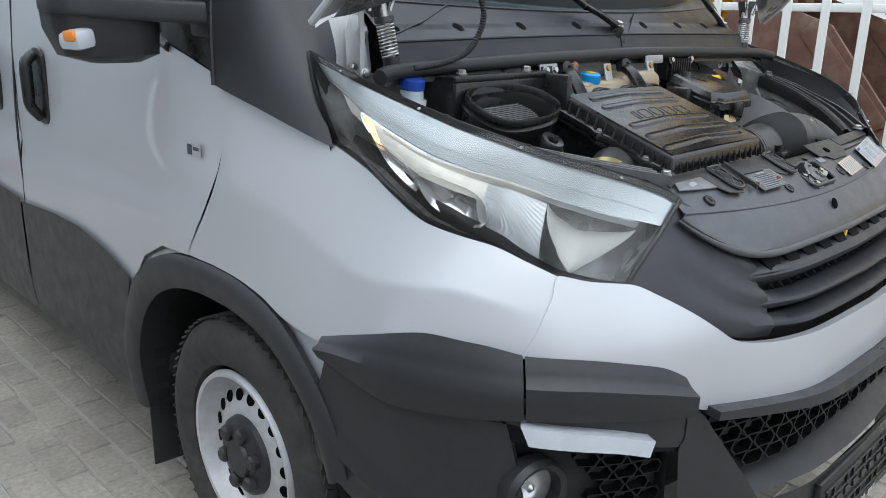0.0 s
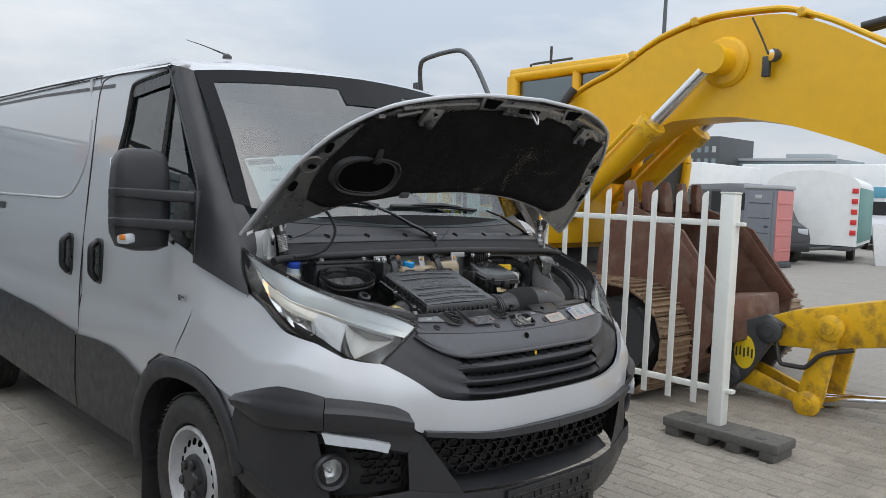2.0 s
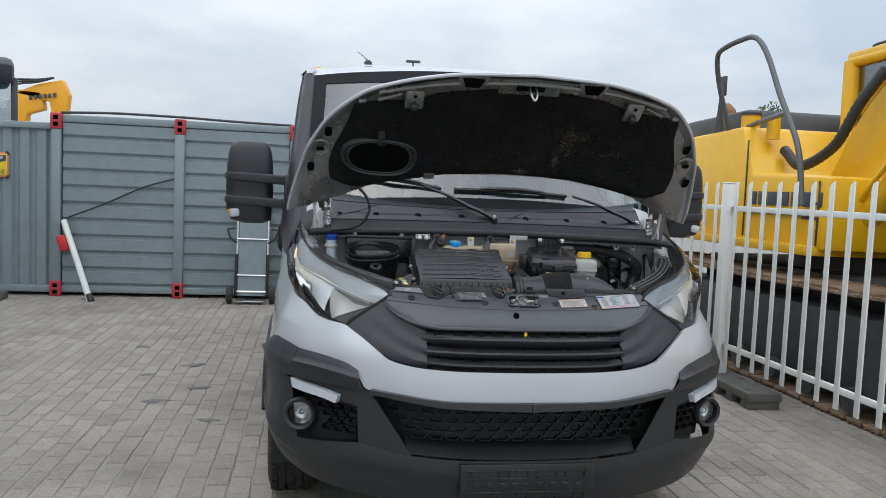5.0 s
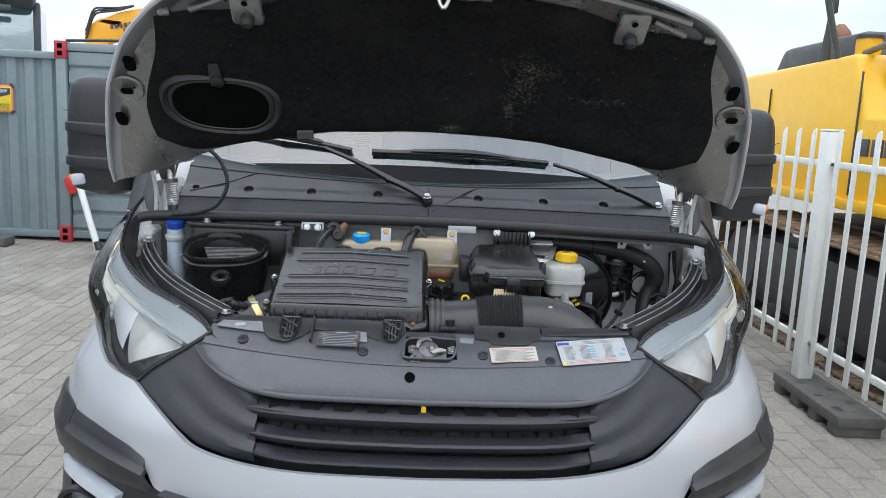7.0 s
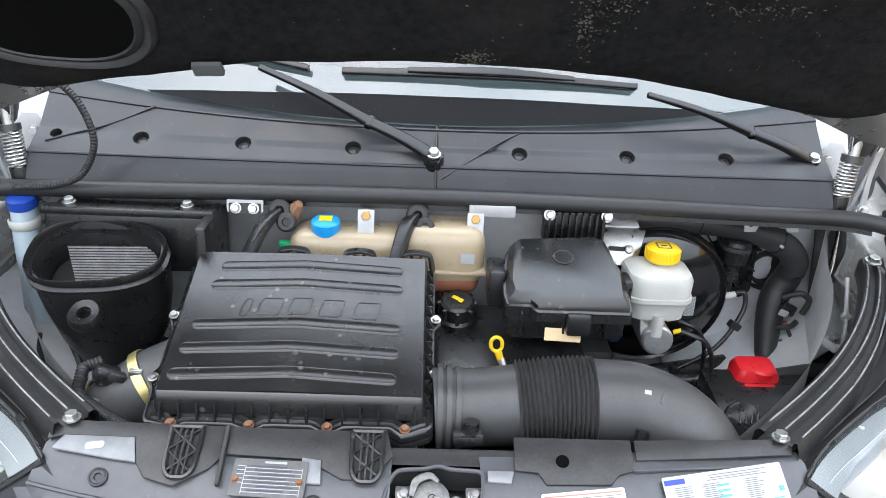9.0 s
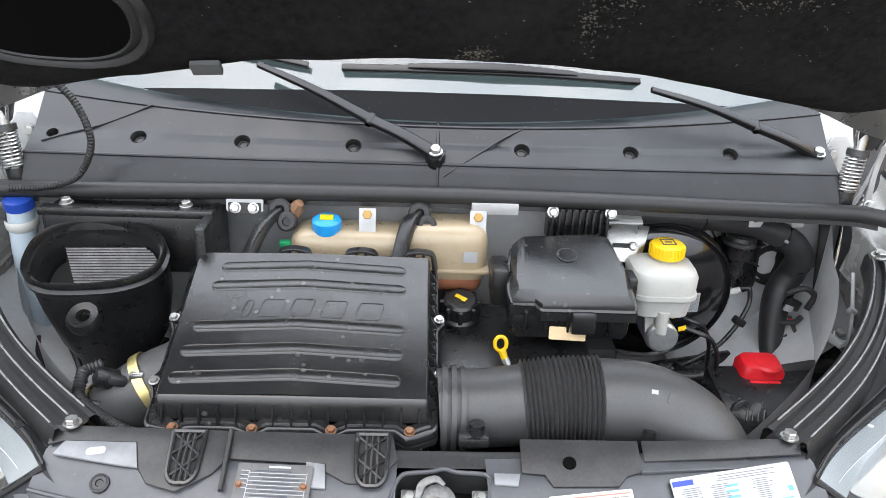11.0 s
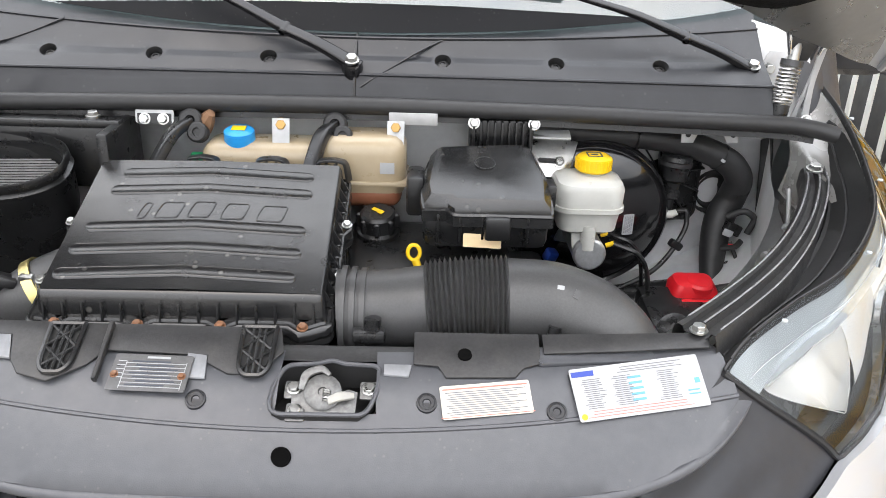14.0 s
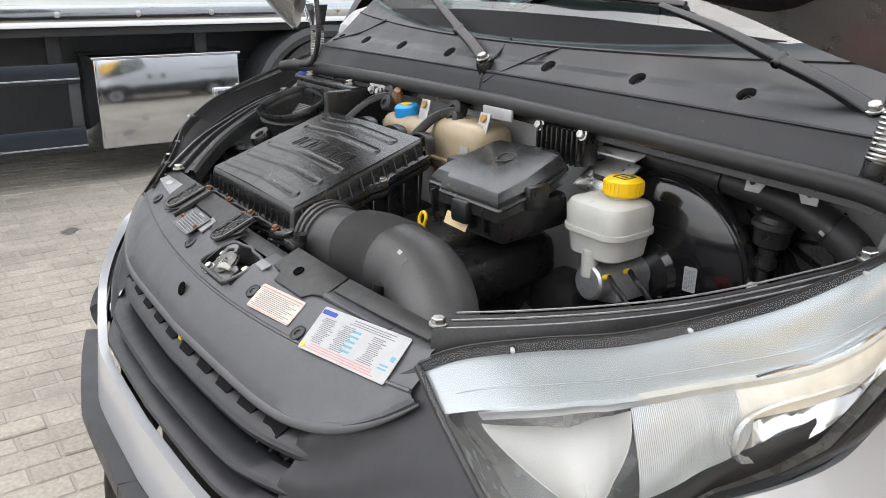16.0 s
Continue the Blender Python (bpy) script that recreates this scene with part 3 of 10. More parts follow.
def honeycomb(s0, s1, z0, z1, inset, cell, clip, bm=None):
    """A mesh of six-sided cells laid behind the skin."""
    bm = bm or bmesh.new()
    h = cell * 0.55
    rows_n, cols_n = int((z1 - z0) / h) + 1, int((s1 - s0) / (cell * 1.1)) + 1
    for j in range(rows_n):
        for i in range(cols_n):
            cs, cz = s0 + (i + 0.5 * (j % 2)) * cell * 1.1, z0 + j * h
            if not clip(cs, cz):
                continue
            hexa = [(cs + a * cell, cz + b * h) for a, b in ((-.55, 0), (-.36, .5), (.36, .5), (.55, 0), (.36, -.5), (-.36, -.5))]
            inner = [(cs + (a - cs) * 0.85, cz + (b - cz) * 0.82) for a, b in hexa]
            fo = [bm.verts.new(nose(a, b, -inset)) for a, b in hexa]
            fi = [bm.verts.new(nose(a, b, -inset)) for a, b in inner]
            bk = [bm.verts.new(nose(a, b, -inset - 0.025)) for a, b in inner]
            for k in range(6):
                q = (k + 1) % 6
                bm.faces.new((fo[k], fo[q], fi[q], fi[k]))
                bm.faces.new((fi[k], fi[q], bk[q], bk[k]))
    return bm


in_intake = lambda s, z: abs(s) < .435 + (z - .52) * .85 and .535 < z < .69
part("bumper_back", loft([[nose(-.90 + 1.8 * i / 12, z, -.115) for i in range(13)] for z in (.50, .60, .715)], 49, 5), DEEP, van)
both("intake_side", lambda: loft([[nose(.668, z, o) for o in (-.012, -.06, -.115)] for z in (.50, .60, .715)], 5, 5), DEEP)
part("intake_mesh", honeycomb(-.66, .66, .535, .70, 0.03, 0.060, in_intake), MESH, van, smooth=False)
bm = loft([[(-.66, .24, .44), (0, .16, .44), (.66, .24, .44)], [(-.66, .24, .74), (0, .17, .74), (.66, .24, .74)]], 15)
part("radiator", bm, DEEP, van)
both("fog_mesh", lambda: honeycomb(.67, .90, .53, .68, 0.02, 0.052, lambda s, z: .67 < s < .965 and .53 + .0 < z < .655 + .19 * (s - .66) and math.hypot(s - .925, z - .592) > .088, None), MESH)
both("fog_pocket", lambda: patch([(.65, .52), (.93, .49)], [(.65, .67), (.99, .735)], 9, 6, -0.045), DEEP)


FOG_BOWL = material("bright_bowl", (0.66, 0.66, 0.665), 0.20, 0.6, grain=0.05, grain_size=30)


def fog_lamp():
    m = axes(nose(-.925, .59, 0.0), (-.62, -.78, 0), (0, 0, 1))
    c = nose(-.925, .592, 0.012)
    n = Vector((-.25, -.97, 0)).normalized()
    m = n.to_track_quat("Z", "Y").to_matrix().to_4x4()
    m.translation = c
    return m @ Matrix.Scale(.86, 4)


for flip in (1, -1):
    m = Matrix.Diagonal((flip, 1, 1, 1)) @ fog_lamp()
    fog = part("fog_lamp", lathe([(.072, -.05), (.078, -.01), (.070, .004), (.058, -.002), (.052, -.03)], 36, m), CLAD, van, "round fog lamp in a black surround")
    part("reflector", lathe([(.052, -.03), (.044, -.046), (.02, -.060), (0, -.062)], 28, m), FOG_BOWL, fog)
    part("bulb", lathe([(.010, -.06), (.010, -.03), (0, -.022)], 12, m), MATTE_CHROME, fog)
    part("lens", lathe([(.052, -.016), (.03, -.010), (0, -.008)], 28, m), LENS, fog)
both("daylight_lamp", lambda: patch([(.742, .672), (.80, .685), (.948, .699)], [(.732, .702), (.80, .716), (.962, .734)], 19, 5, 0.0075, kind=knotted), DRL, "white daytime running lamp", t=-0.03)
both("lamp_bezel", lambda: patch([(.655, .652), (.80, .676), (.985, .690)], [(.65, .722), (.80, .740), (1.0, .748)], 19, 4, 0.0050, kind=knotted), BAND)

# number plate holder, empty, with its name strip
holder = part("plate_holder", bevel_box((0, -.030, .392), (.535, .022, .165), 0.006), BLACK, van, "empty black number plate holder")
bm = bmesh.new()
for z in (.335, .365, .418, .448):
    bevel_box((0, -.043, z), (.49, .006, .006), 0.001, bm=bm, seg=1)
for k in range(13):
    for z in (.350, .433):
        if (k * 7 + int(z * 100)) % 3:
            bevel_box((-.23 + .038 * k, -.043, z), (.006, .006, .030), 0.001, bm=bm, seg=1)
for k in range(9):
    bevel_box((-.2 + .05 * k, -.043, .392), (.028, .005, .020), 0.002, bm=bm, seg=1)
part("holder_ribs", bm, BLACK, holder)
part("holder_strip", bevel_box((0, -.042, .316), (.50, .008, .022), 0.002), BLACK, holder)
bm = bmesh.new()
for k in range(12):
    if k != 8:
        bevel_box((-.088 + .0165 * k, -.048, .316), (.0115, .002, .013), 0.0005, bm=bm, seg=1)
part("strip_print", bm, PAPER, holder, "white lettering bars")

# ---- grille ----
# near-black that stands for the shade inside the shelf's pockets
POCKET_SHADE = material("pocket_shade_black", (0.0045, 0.0047, 0.0055), 0.8, spec=0.15)
wing_lo = [(.40, .823), (.46, .829), (.54, .849), (.60, .887), (.66, .925), (.724, .960)]
wing_hi = [(.40, .980), (.42, .99), (.46, 1.02), (.50, 1.052), (.53, 1.074), (.556, 1.088)]
bm = patch([(-.60, .74), (0, .74), (.60, .74)], [(-.60, 1.0), (0, 1.0), (.60, 1.0)], 31, 6, -0.062)
grille = part("grille", bm, DEEP, van, "charcoal plastic slatted grille")
both("grille_wing", lambda: patch(wing_lo, wing_hi, 21, 14, -0.006, bulge=lambda u, v: -0.014 * (1 - u) ** 1.5 * (0.5 + 0.5 * math.cos(6 * math.pi * v))), GRILLE, "", grille)
for k, z in enumerate((.932, .884, .840)):
    bm = bmesh.new()
    rows = []
    for dz, off in ((-.014, -.030), (-.010, -.004), (-.004, .005), (.002, .004), (.022, -.024), (.024, -.05)):
        rows.append([nose(s, z + dz + 0.014 * (abs(s) / .46) ** 4, off - (.034 + off) * min(1, max(0, (abs(s) - .31) / .20)) ** 1.2) for s in [(-.52 + i / 52 * 1.04) for i in range(53)]])
    grid(bm, rows)
    part("slat", bm, GRILLE, grille, doubles=1e-5)
bm = bmesh.new()
rows = []
for z, off in ((.934, .004), (.940, .002), (.966, -.024), (.974, -.05)):
    rows.append([nose(s, z + 0.012 * (abs(s) / .46) ** 4, off - (.036 + off) * min(1, max(0, (abs(s) - .34) / .17)) ** 1.2) for s in [(-.52 + i / 52 * 1.04) for i in range(53)]])
grid(bm, rows)
part("grille_shelf", bm, GRILLE, grille)
# no hollows: flat plates with the pockets' shade in their colour
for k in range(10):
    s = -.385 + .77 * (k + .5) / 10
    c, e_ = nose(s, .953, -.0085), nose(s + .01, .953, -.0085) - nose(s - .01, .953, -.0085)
    part("pocket", prism([(-.020, -.014), (.020, -.014), (.029, .016), (-.029, .016)], .004, axes(c, e_, (0, .72, .70))), POCKET_SHADE, grille, smooth=False)
for z, n_t in ((.908, 22), (.862, 22)):
    for k in range(n_t):
        s = -.41 + .82 * (k + .5) / n_t
        part("web", bevel_box(nose(s, z, -0.054), (.006, .03, .020), 0.001, (28, 0, 0), seg=1), GRILLE, grille, smooth=False)
part("tow_tag", bevel_box(nose(-.005, .957, -0.008), (.013, .010, .018), 0.003), YELLOW_CAP, grille, "yellow plastic tag")

# ---- flanks: doors, body sides, sills ----
def flank_form(y, z):
    """The swage lines of the flanks: a hollow over the front wheel and a shoulder."""
    hollow = -0.012 * math.exp(-((z - 0.98) / 0.05) ** 2) * (1 if y > 1.5 else max(0.0, (y - 1.1) / 0.4))
    flare = 0.016 * math.exp(-((y - 1.15) / 0.38) ** 2 - ((z - 0.88) / 0.16) ** 2)
    return hollow + flare


DOOR_LOW = [(1.21, .845), (1.35, .836), (1.47, .78), (1.545, .69), (1.60, .58), (1.635, .45), (1.66, .36), (2.0, .36), (2.415, .36)]
DOOR_BELT = [(1.088, 1.252), (1.20, 1.292), (1.32, 1.335), (1.45, 1.385), (1.6, 1.42), (1.75, 1.46), (1.9, 1.51), (2.05, 1.62), (2.415, 1.62)]
both("front_door", lambda: flank(DOOR_LOW, DOOR_BELT, 57, 22, bend=-0.040, bulge=flank_form), SILVER, "silver front door")
both("door_pillar", lambda: flank([(2.045, 1.618), (2.415, 1.618)], [(1.945, 2.045), (2.415, 2.045)], 9, 9), SILVER)
both("door_header", lambda: flank([(1.53, 2.085), (1.945, 2.045), (2.415, 2.045)], [(1.55, 2.125), (1.95, 2.125), (2.415, 2.125)], 21, 4), SILVER)
both("body_side", lambda: flank([(2.425, .74), (3.2, .76), (4.0, .80), (5.2, .80), (6.05, .78)], [(2.425, 2.12), (3.2, 2.12), (4.0, 2.12), (5.2, 2.12), (6.05, 2.10)], 49, 30, bulge=lambda y, z: flank_form(y, z) + 0.018 * math.exp(-((y - 4.6) / 0.5) ** 2 - ((z - 0.9) / 0.15) ** 2)), SILVER, "silver panelled load bay side")
both("rear_wheel_cladding", lambda: flank([(3.98, .36), *arch(4.58, .35, .50, .44, 3, 177, 19), (5.18, .36)], [(3.98, .82), *[(4.03 + 1.1 * i / 18, .86) for i in range(19)], (5.18, .82)], 41, 6, 0.012), CLAD)
both("sill_cladding", lambda: flank([(2.43, .35), (3.2, .35), (3.98, .36)], [(2.43, .765), (3.2, .805), (3.98, .82)], 21, 6, 0.012), CLAD)
both("rear_corner_cladding", lambda: flank([(5.18, .36), (6.04, .40)], [(5.18, .82), (6.04, .80)], 11, 6, 0.012), CLAD)
both("door_cladding", lambda: flank([(1.60, .58), (1.645, .42), (1.665, .35), (2.0, .35), (2.41, .35)], [(1.56, .70), (1.72, .745), (1.9, .772), (2.1, .773), (2.41, .757)], 25, 8, 0.012), CLAD)
# seams
seam = lambda pts, r=0.0035: tube([side(y, z, 0.0005) for y, z in pts], r, 6, 4 * len(pts))
both("bumper_seam", lambda: tube([nose(-a_, b_, 0.0015) for a_, b_ in ((.853, .974), (.878, .944), (.904, .913), (.930, .881), (.958, .847))], 0.0022, 6, 20), BLACK)
both("door_seam", lambda: seam([(1.088, 1.252), (1.088, 1.15), (1.108, 1.05), (1.15, .95), (1.21, .846)]), BLACK)
both("door_seam", lambda: seam([(2.42, .36), (2.42, .9), (2.42, 1.4), (2.42, 1.8), (2.41, 2.05), (2.38, 2.10), (2.2, 2.118), (1.56, 2.118)]), BLACK)
both("roof_channel", lambda: seam([(2.42, 2.13), (3.5, 2.14), (4.8, 2.14), (6.0, 2.12)], 0.006), BLACK)
both("rail_slot", lambda: flank([(2.2, 2.052), (3.4, 2.075), (5.9, 2.08)], [(2.2, 2.072), (3.4, 2.093), (5.9, 2.098)], 9, 3, 0.002), PILLAR)
both("slider_rail", lambda: flank([(3.98, 1.360), (5.95, 1.370)], [(3.98, 1.402), (5.95, 1.412)], 9, 3, 0.004), PILLAR)
both("panel_crease", lambda: tube([side(y, z, -.002) for y, z in ((5.85, 1.44), (4.9, 1.45), (4.0, 1.457), (3.3, 1.462), (2.9, 1.466), (2.72, 1.49), (2.60, 1.56), (2.53, 1.64), (2.49, 1.75), (2.485, 1.90))], .009, 8, 80), SILVER)
# door window: black frame, glass, divider, mirror base
WIN = [(2.03, 1.63), (1.97, 1.85), (1.935, 2.03), (1.72, 2.055), (1.53, 2.075)]
both("window_glass", lambda: flank([(2.03, 1.62), (1.9, 1.52), (1.6, 1.43), (1.32, 1.35), (1.16, 1.45)], WIN, 25, 10, -0.010), SIDE_GLASS)
both("window_frame", lambda: tube([side(y, z, 0.0) for y, z in [(1.55, 2.085), (1.94, 2.045), (1.985, 1.85), (2.05, 1.66), (2.045, 1.6), (1.95, 1.525), (1.6, 1.418), (1.3, 1.325)]], 0.014, 8, 60), BLACK)
both("window_header", lambda: flank([(1.52, 2.02), (1.93, 1.985)], [(1.535, 2.095), (1.945, 2.055)], 9, 4, 0.004), BLACK)
both("window_divider", lambda: tube([side(1.50, 2.08, -.004), side(1.52, 1.75, -.004), side(1.54, 1.40, -.004)], 0.013, 8, 12), BLACK)
both("mirror_base", lambda: flank([(1.10, 1.262), (1.2, 1.30), (1.33, 1.345)], [(1.125, 1.54), (1.2, 1.60), (1.30, 1.62)], 9, 6, 0.006), BLACK)

# ---- front pillars, windscreen, roof, cab ----
PIL_IN = [(-.935, .745, 1.156), (-.922, .80, 1.24), (-.908, .865, 1.33), (-.897, .93, 1.43), (-.880, .985, 1.505), (-.872, 1.12, 1.68), (-.866, 1.26, 1.87), (-.858, 1.42, 2.081)]
PIL_OUT = [(-.996, 1.085, 1.253), (-.992, 1.092, 1.33), (-.984, 1.098, 1.42), (-.975, 1.105, 1.50), (-.968, 1.125, 1.56), (-.952, 1.25, 1.74), (-.936, 1.40, 1.93), (-.915, 1.545, 2.105)]


def pillar():
    rows = []
    for a, b in zip(PIL_IN, PIL_OUT):
        a, b = Vector(a), Vector(b)
        mid = a.lerp(b, 0.5) + Vector((-.018, -.022, 0.004))
        rows.append([a, a.lerp(b, .12) + Vector((-.008, -.012, 0)), mid, b.lerp(a, .1) + Vector((-.004, -.004, 0)), b])
    return loft(rows, 13, 40)


both("front_pillar", pillar, PILLAR, "dark grey plastic pillar trim")
both("pillar_corner", lambda: loft([[(-.938, .752, 1.150), (-.925, .760, 1.150), (-.908, .762, 1.150)], [(-.926, .806, 1.24), (-.905, .803, 1.243), (-.880, .818, 1.245)], [(-.912, .868, 1.33), (-.885, .855, 1.335), (-.846, .850, 1.335)], [(-.901, .931, 1.43), (-.875, .915, 1.435), (-.838, .905, 1.43)], [(-.882, .986, 1.507), (-.865, .978, 1.507), (-.845, .972, 1.505)]], 9, 24), PILLAR)
both("pillar_seam", lambda: tube([Vector(p) + Vector((-.002, .004, 0)) for p in PIL_OUT], 0.005, 6, 40), BLACK)
WS_LOW = [(-.880, .985, 1.505), (-.72, .908, 1.472), (-.5, .85, 1.447), (-.25, .808, 1.430), (0, .795, 1.424)]
WS_TOP = [(-.858, 1.42, 2.081), (-.70, 1.385, 2.10), (-.5, 1.352, 2.116), (-.25, 1.322, 2.129), (0, 1.312, 2.134)]
full = lambda r: r + [(-x, y, z) for x, y, z in r[-2::-1]]
WS_MID = [tuple((Vector(a) + Vector(b)) / 2 + Vector((0, -.030 * (1 - (abs(a[0]) / .9) ** 2) - .008, .016))) for a, b in zip(WS_LOW, WS_TOP)]
ws_rows = [full(WS_LOW), full(WS_MID), full(WS_TOP)]
screen = part("windscreen", loft(ws_rows, 41, 17), GLASS, van, "tinted curved windscreen")
screen.visible_shadow = False


def ws(u, v, lift=0.003):
    """A point of the windscreen: u from -1 to 1 across, v from 0 to 1 up."""
    r = [spline(q, 41) for q in ws_rows]
    i = (u + 1) * 20
    k = min(int(i), 39)
    c = [q[k].lerp(q[k + 1], i - k) for q in r]
    p = spline(c, 41)[min(40, max(0, round(v * 40)))]
    return p + Vector((0, -lift, lift * 0.6))


bm = bmesh.new()
us = [-1 + i / 20 for i in range(41)]
grid(bm, [[ws(u, v) for u in us] for v in (0.905, .95, 1.0)])
for s_ in (-1, 1):
    grid(bm, [[ws(s_ * u, v / 20) for v in range(21)] for u in (0.925, 0.96, 1.0)])
lows = [-.62 + 1.24 * i / 40 for i in range(41)]
grid(bm, [[ws(u, 0, .004).lerp(ws(u, .05, .004), k * (1 - (u / .63) ** 2)) for u in lows] for k in (0, .4, .8, 1.25)])
part("glass_border", bm, BAND, screen, "black printed border")
bm = bmesh.new()
grid(bm, [[ws(u, v, .004) for u in (-.22, -.11, 0, .11, .22)] for v in (.78, .84, .905)])
part("sensor_patch", bm, BAND, screen)
roof_rows = [full(WS_TOP)]
for y, zc, drop in ((1.45, 2.165, 0), (1.62, 2.198, 0), (1.9, 2.215, 0), (2.6, 2.232, 0), (4.2, 2.238, 0), (5.6, 2.225, 0), (6.0, 2.19, 0)):
    ex = .86 if y < 1.5 else .90
    ez = 2.10 if y < 1.5 else 2.128
    ye = max(y, 1.46 + 0.0)
    row = [(-ex, ye + (.05 if y < 1.7 else 0), ez), (-ex + .02, ye + (.04 if y < 1.7 else 0), ez + .028), (-.80, y + .02, zc - .045), (-.56, y, zc - .018), (-.28, y, zc - .004), (0, y, zc)]
    roof_rows.append(full(row))
roof = part("roof", loft(roof_rows, 49, 50), SILVER, van)
bm = bmesh.new()
for k in range(5):
    bevel_box((-.5 + .25 * k, 3.9, 2.24), (.08, 3.4, .012), 0.005, bm=bm)
part("roof_ribs", bm, SILVER, roof)
both("roof_gutter", lambda: loft([[(-.902, 1.50, 2.12), (-.906, 2.4, 2.128), (-.906, 6.0, 2.12)], [(-.93, 1.55, 2.10), (-.918, 2.4, 2.12), (-.915, 6.0, 2.11)]], 20), SILVER)
ant = part("antenna", lathe([(0, 0), (.024, 0), (.022, .012), (.012, .022), (0, .026)], 16, pose(-.56, 1.69, 2.200)), BLACK, van, "thin black roof antenna")
part("mast", tube([(-.56, 1.69, 2.217), (-.585, 1.90, 2.283), (-.605, 2.054, 2.326)], [.006, .003, .002], 6), BLACK, ant)
bm = loft([[(-.93, 6.04, .45), (0, 6.08, .45), (.93, 6.04, .45)], [(-.95, 6.05, 1.2), (0, 6.10, 1.2), (.95, 6.05, 1.2)], [(-.88, 6.0, 2.12), (0, 6.03, 2.19), (.88, 6.0, 2.12)]], 17, 12)
part("rear_doors", bm, SILVER, van)
part("cab_floor", bevel_box((0, 3.6, .42), (1.9, 4.9, .08), 0.02), DEEP, van)
part("bulkhead", bevel_box((0, 2.55, 1.25), (1.84, .04, 1.75), 0.01), CABIN, van, "pale grey cab bulkhead")
part("headliner", bevel_box((0, 2.0, 2.10), (1.74, 1.05, .03), 0.01), CABIN, van)
bm = loft([[(-.86, 1.02, 1.42), (0, .84, 1.37), (.86, 1.02, 1.42)], [(-.86, 1.22, 1.455), (0, 1.10, 1.452), (.86, 1.22, 1.455)], [(-.86, 1.42, 1.40), (0, 1.38, 1.40), (.86, 1.42, 1.40)], [(-.86, 1.45, .9), (0, 1.42, .9), (.86, 1.45, .9)]], 17, 12)
part("dashboard", bm, material("grey_dashboard_top", (0.085, 0.087, 0.09), 0.6, 0, grain=0.08, grain_size=30), van)
for x in (-.48, .02, .48):
    seat = part("cab_seat", bevel_box((x, 2.05, 1.15), (.46, .50, .16), 0.06, seg=3), DASH, van)
    part("seat_back", bevel_box((x, 2.30, 1.45), (.44, .14, .62), 0.06, (-10, 0, 0), seg=3), DASH, seat)
    part("headrest", bevel_box((x, 2.36, 1.84), (.26, .10, .16), 0.04, (-8, 0, 0), seg=3), DASH, seat)
wheel_m = pose(.45, 1.62, 1.30, 62, 0, 0)
part("steering_wheel", lathe([(.19 + .014 * math.cos(a), .014 * math.sin(a)) for a in [2 * math.pi * k / 10 for k in range(10)]], 32, wheel_m, closed=True), BLACK, van)
# info sheet behind the glass
sheet = part("price_sheet", prism(rounded(.30, .21, .01), .002, axes((-.611, 1.055, 1.621), (1, .03, .12), (0, .5, .86))), PAPER, van, "white printed sheet behind the windscreen")
bm = bmesh.new()
sm = axes((-.611, 1.053, 1.620), (1, .03, .12), (0, .5, .86))
for cx, cy, w, h in ((-.03, .03, .13, .018), (-.08, 0, .06, .008), (.0, -.03, .09, .009), (.02, -.06, .09, .009), (.07, .075, .07, .012)):
    prism([(cx - w / 2, cy - h / 2), (cx + w / 2, cy - h / 2), (cx + w / 2, cy + h / 2), (cx - w / 2, cy + h / 2)], .001, sm @ pose(0, 0, -.003), bm)
part("sheet_print", bm, INK_GREY, sheet)
part("sheet_header", prism([(-.145, .072), (-.01, .072), (-.02, .098), (-.145, .098)], .001, sm @ pose(0, 0, .0022)), INK, sheet)


# ---- bonnet, open: a profile from the hinge up to the leading edge ----
BON_V = [0, .047, .316, .510, .690, .806, .913]
BON_Y = [.800, .762, .579, .443, .300, .200, .100]
BON_Z = [1.375, 1.402, 1.600, 1.738, 1.848, 1.905, 1.945]


def bonnet_at(x, v, lift=0.0):
    """A point of the bonnet's inner side; lift raises it towards the engine."""
    y, z = cubic(BON_V, BON_Y, v), cubic(BON_V, BON_Z, v)
    dy, dz = cubic(BON_V, BON_Y, v + .01) - cubic(BON_V, BON_Y, v - .01), cubic(BON_V, BON_Z, v + .01) - cubic(BON_V, BON_Z, v - .01)
    n = Vector((0, -dz, dy)).normalized()
    crown = (1 - (x / .95) ** 2) * (0.055 - 0.11 * max(0.0, min(1.0, (v - .28) / .40)) ** 0.8)
    return Vector((x, y, z)) + n * (lift + crown * (0.9 if crown > 0 else 0.4))


EDGE_X = [0, .275, .435, .55, .64, .736, .80, .845, .88, .915, .945, .958]
EDGE_V = [.915, .892, .848, .80, .75, .655, .57, .48, .40, .264, .13, .03]
REAR_X, REAR_V = [0, .26, .49, .62, .76, .86, .93, .958], [.305, .292, .245, .20, .12, .07, .03, .02]


